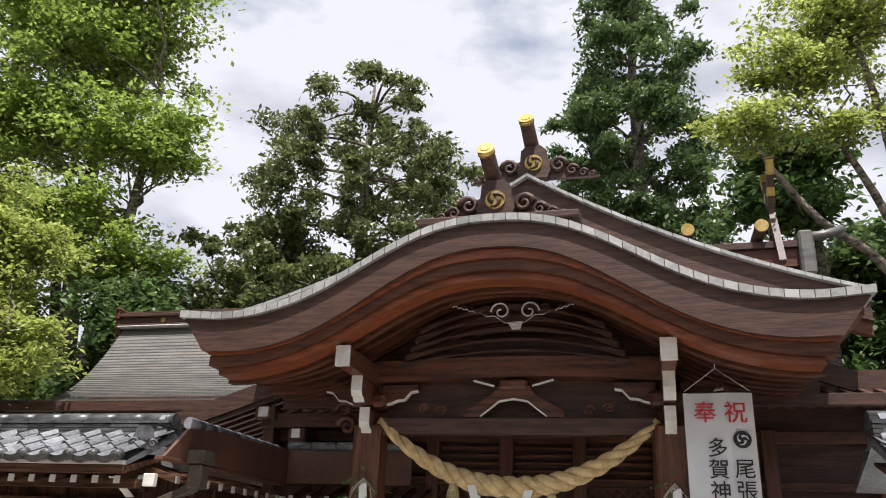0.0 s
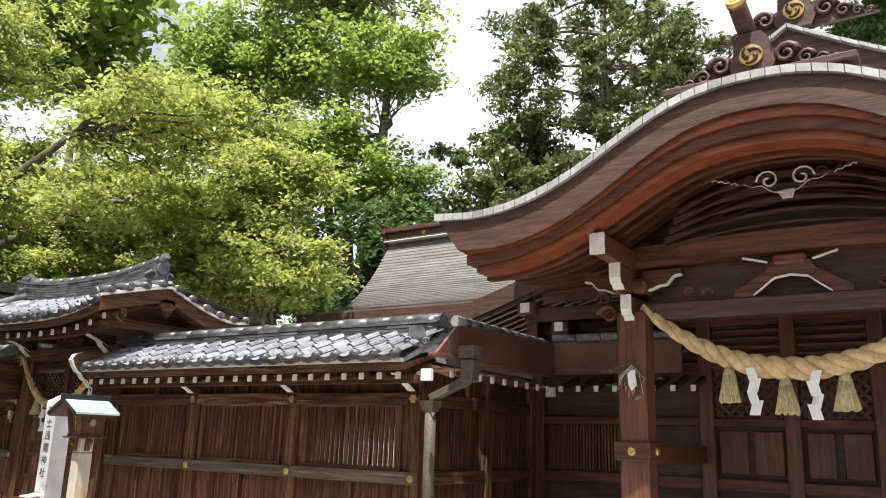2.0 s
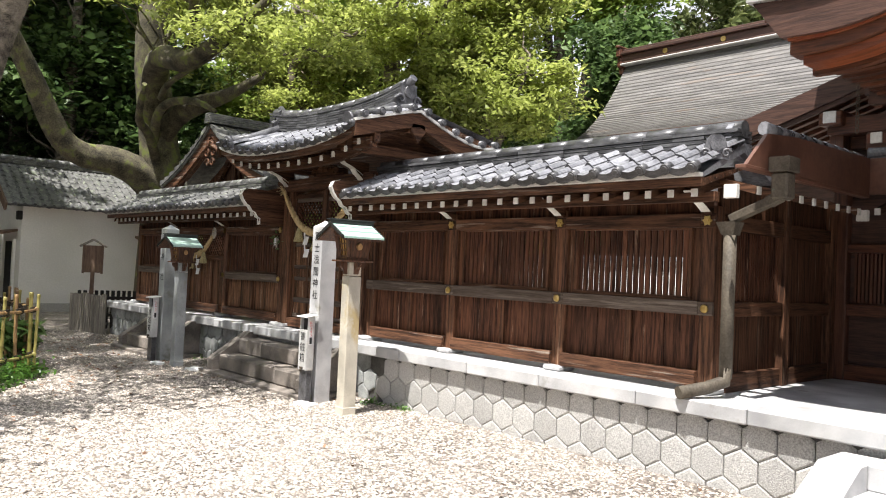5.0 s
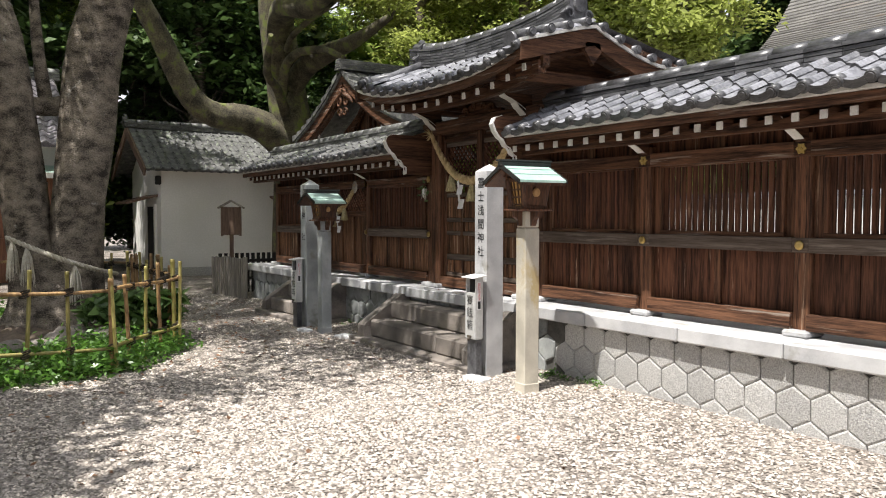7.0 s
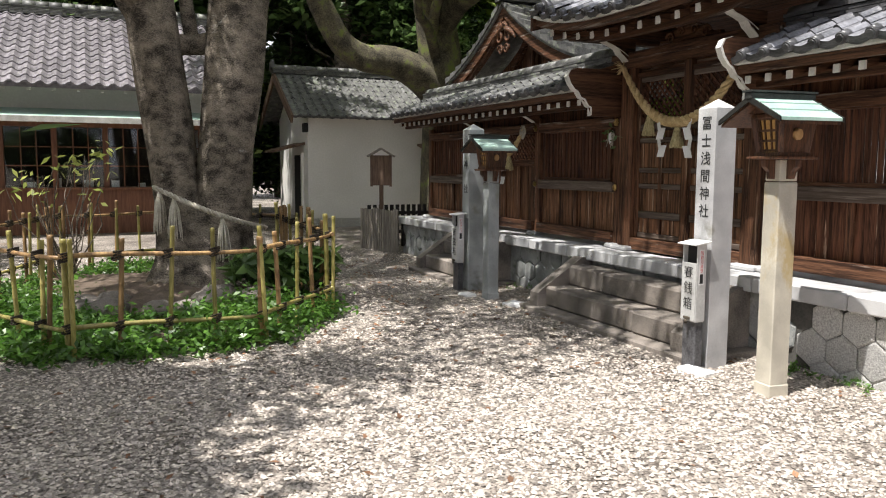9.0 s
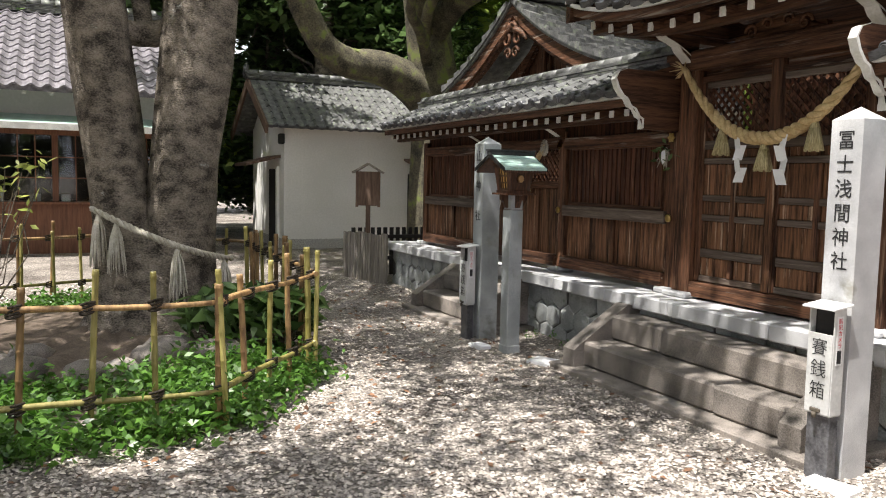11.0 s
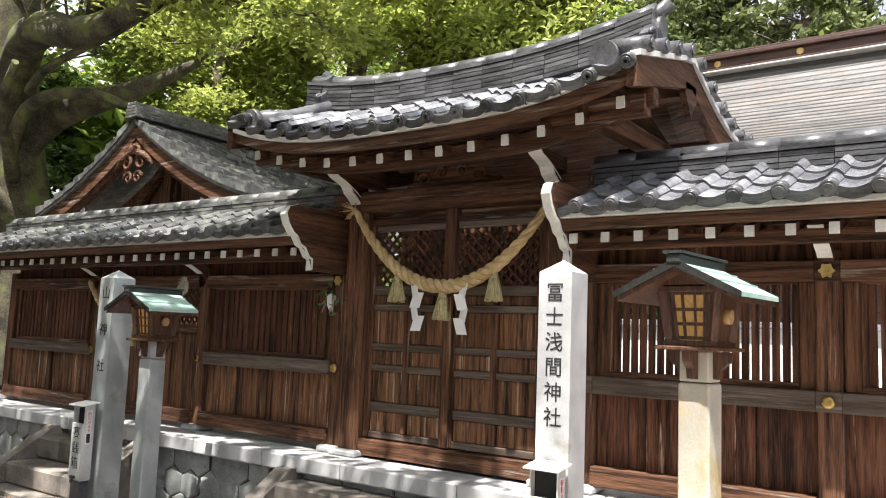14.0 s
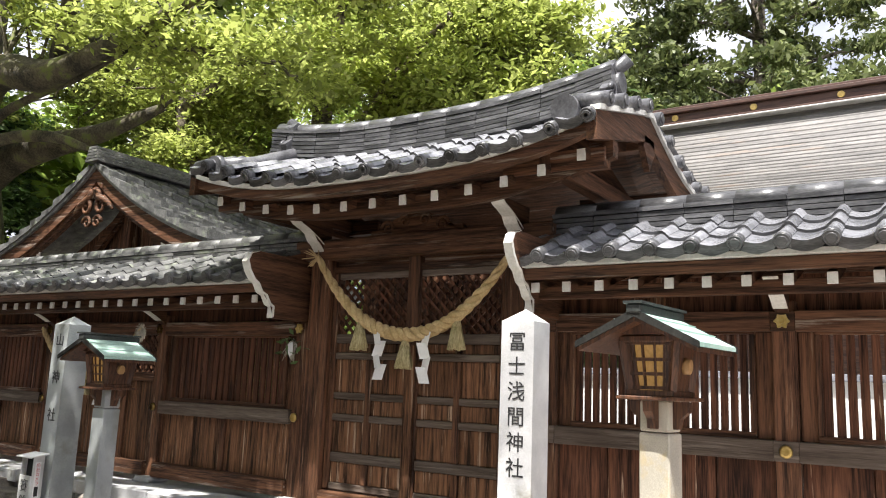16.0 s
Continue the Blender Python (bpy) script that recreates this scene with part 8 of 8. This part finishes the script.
idx = (tri[None] + 5 * np.arange(N)[:, None, None]).reshape(-1)
me = bpy.data.meshes.new("gravel")
me.vertices.add(N * 5)
me.vertices.foreach_set("co", co.astype(np.float32).ravel())
me.loops.add(len(idx))
me.loops.foreach_set("vertex_index", idx.astype(np.int32))
me.polygons.add(len(idx) // 3)
me.polygons.foreach_set("loop_start", np.arange(0, len(idx), 3, dtype=np.int32))
me.update()
me.validate()
me.materials.append(M["gravel"])
tagged(part("gravel", me, "gravel"), "loose pale gravel chips over the yard", "gravel", kind="stuff")
lx, ly = rng.uniform(-9, 4, 2600), rng.uniform(-6.5, -0.35, 2600)
keep = rng.uniform(0, 1, 2600) < np.clip(0.9 - 0.12 * (lx + 6), 0.12, 1)
lp = np.stack((lx[keep], ly[keep], np.full(keep.sum(), 0.012)), 1)
tagged(part("fallen_leaves", leaf_mesh("fallen_leaves", lp, 0.035, "dead_leaf", 91, 3.0, 1.6), "dead_leaf"), "scattered brown fallen leaves on the gravel", "leaves", kind="stuff")

# ---------- facing stones of the platform ----------
def hexa(name, mt, r, seed, jit):
    rg = random.Random(seed)
    bm = B()
    out = [(r * (1 + rg.uniform(-jit, jit)) * math.sin(math.pi / 3 * i), r * (1 + rg.uniform(-jit, jit)) * math.cos(math.pi / 3 * i)) for i in range(6)]
    inn = [(a * 0.90, b * 0.90) for a, b in out]
    rows = [[(a, 0.0, b) for a, b in out], [(a, -0.016, b) for a, b in out], [(a, -0.024, b) for a, b in inn]]
    vs = loft(bm, rows, False, True)
    c = bm.verts.new((0, -0.027, 0))
    for i in range(6):
        bm.faces.new((vs[-1][i], vs[-1][(i + 1) % 6], c))
    return mesh_of(bm, name, mt)


hx = [hexa("facing_stone", "hex", 0.1465, k, 0.012) for k in range(5)]
dk = [hexa("facing_stone", "hex_d", 0.134, 20 + k, 0.13) for k in range(9)]
random.seed(31)
for r_, z in ((0, 0.175), (1, -0.045), (1, 0.398)):
    for k in range(40):
        x = -0.72 + 0.262 * k + (0.131 if r_ else 0)
        part("facing_stone", random.choice(hx), "hex", platform, at=Matrix.Translation((x, -0.274, z)))
for r_ in range(3):
    for k in range(34):
        x = -9.2 + 0.245 * k + (0.122 if r_ % 2 else 0)
        if x > -0.9:
            continue
        part("facing_stone", random.choice(dk), "hex_d", platform, at=pose(x + random.uniform(-0.015, 0.015), -0.264, 0.02 + 0.205 * r_, 0, random.choice((0, 60, 120)), 0))

# ---------- things seen between and behind ----------
iw = thing("wall_inner", "low white plastered inner wall behind the slats", "wall", kind="structure")
boxpart("plaster_face", "plaster", iw, -2.9, 2.9, 3.0, 3.12, SL - 0.05, 1.74)
boxpart("coping", "tile", iw, -2.9, 2.9, 2.94, 3.18, 1.74, 1.80)

hst = thing("steps_hall", "pale granite steps up to the main hall", "steps", kind="structure")
for i in range(3):
    boxpart("step", "granite", hst, 4.45, 7.95, -1.25 + 0.29 * i, -0.371, 0.157 * i - (0.05 if i == 0 else 0), 0.157 * (i + 1), bevel=0.012)
for xx in (4.2, 7.95):
    bm = B()
    prism(bm, [(-1.3, -0.05), (-1.3, 0.18), (-0.75, 0.46), (-0.371, 0.46), (-0.371, -0.05)], 0.25, Matrix(((0, 1, 0, xx), (1, 0, 0, 0), (0, 0, 1, 0), (0, 0, 0, 1))))
    part("side_stone", bm, "granite", hst)


def straw_charm(x, y, z, s=1.0):
    th = thing("straw_charm", "small straw charm with a white paper strip", "charm", (x, y, z), "straw charms")
    random.seed(int(abs(x * 100)))
    bm = B()
    for k in range(26):
        a = random.uniform(0, 6.28)
        d = random.uniform(0.02, 0.07) * s
        tube(bm, [(0, 0, 0.06 * s), (d * math.cos(a), -abs(d * 0.4 * math.sin(a)), 0.02 * s * random.uniform(-1, 1)), (d * 1.4 * math.cos(a), -0.02, -random.uniform(0.02, 0.13) * s)], [0.004, 0.004, 0.002], 4, cap=False)
    tagged(part("straw", bm, "straw_old", th), kind="stuff")
    bm = B()
    prism(bm, [(-0.022 * s, 0.02 * s), (0.022 * s, 0.03 * s), (0.03 * s, -0.06 * s), (0.0, -0.09 * s), (-0.02 * s, -0.05 * s)], 0.004, Matrix.Translation((0.01, -0.045, 0)))
    part("paper_strip", bm, "paper", th)
    bm = B()
    leafp = np.random.default_rng(3).normal(size=(24, 3)) * np.array((0.05, 0.012, 0.06)) * s + np.array((0, -0.03, 0))
    tagged(part("sprig", leaf_mesh("sprig", leafp, 0.035, "leaf_dark", 4, 0.2, 1.8), "leaf_dark", th), kind="stuff")
    return th


straw_charm(4.95, 0.26, 2.20, 1.4)
straw_charm(7.43, 0.26, 2.20, 1.4)
straw_charm(-3.60, -0.05, 1.83, 1.0)

# rope of the small door
door_rope, cs = twisted_rope("sacred_rope", "tan straw rope hung before the small door", sag((-6.98, 1.98), (-5.40, 1.98), 0.42, -0.12), 0.045, 0.022, turns=8)
for x, kind in ((-6.6, "t"), (-6.4, "p"), (-6.19, "t"), (-5.98, "p"), (-5.78, "t")):
    zz = min(cs, key=lambda c: abs(c.x - x)).z
    if kind == "t":
        tassel(door_rope, x, -0.12, zz - 0.03, 0.9)
    else:
        shide(door_rope, x, -0.15, zz - 0.01, 0.9)
bm = B()
random.seed(2)
for i in range(60):
    a = random.uniform(0, 6.28)
    tube(bm, [(-5.38, -0.13, 1.97), (-5.38 + 0.08 * math.cos(a), -0.15, 1.93 + 0.09 * math.sin(a))], [0.006, 0.003], 4)
part("frayed_end", bm, "straw_old", door_rope)

# rain chain under the hall eave
rch = thing("rain_chain", "thin hanging metal rain chain", "chain")
bm = B()
for k in range(14):
    tube(bm, [(3.75 + 0.012 * math.cos(a), 0.9 + (0.012 * math.sin(a) if k % 2 else 0), 2.78 + 0.035 * k + (0 if k % 2 else 0.012 * math.sin(a)) + 0.012 * math.sin(a)) for a in np.linspace(0, 6.28, 9)], 0.004, 5, cap=False)
part("chain_links", bm, "pipe", rch)

# flat stones on the ground
for nm, x, y, a, b, r in (("ground_slab", -0.98, -1.13, 0.13, 0.07, 10), ("ground_slab", -3.95, -1.0, 0.12, 0.10, 25), ("ground_slab", -4.72, -1.22, 0.10, 0.07, 5)):
    bm = B()
    box(bm, -a, a, -b, b, -0.02, 0.035, 0.012)
    ob = part(nm, bm, "paper")
    ob.matrix_world = pose(x, y, 0, 0, 0, r)
    tagged(ob, "small flat white stone slab on the gravel", "slab", "white slabs")

# weeds along the wall foot
rng = np.random.default_rng(55)
wp = []
for k in range(26):
    c = np.array((rng.choice([rng.uniform(-0.9, 0.1), rng.uniform(-5, -4)]), -0.36 - abs(rng.normal()) * 0.16, 0.02))
    wp.append(c + np.abs(rng.normal(size=(16, 3))) * np.array((0.04, 0.03, 0.025)))
tagged(part("weeds", leaf_mesh("weeds", np.concatenate(wp), 0.017, "leaf_low", 56, 0.5, 2.0), "leaf_low"), "small weeds at the foot of the wall", "plants", kind="stuff")
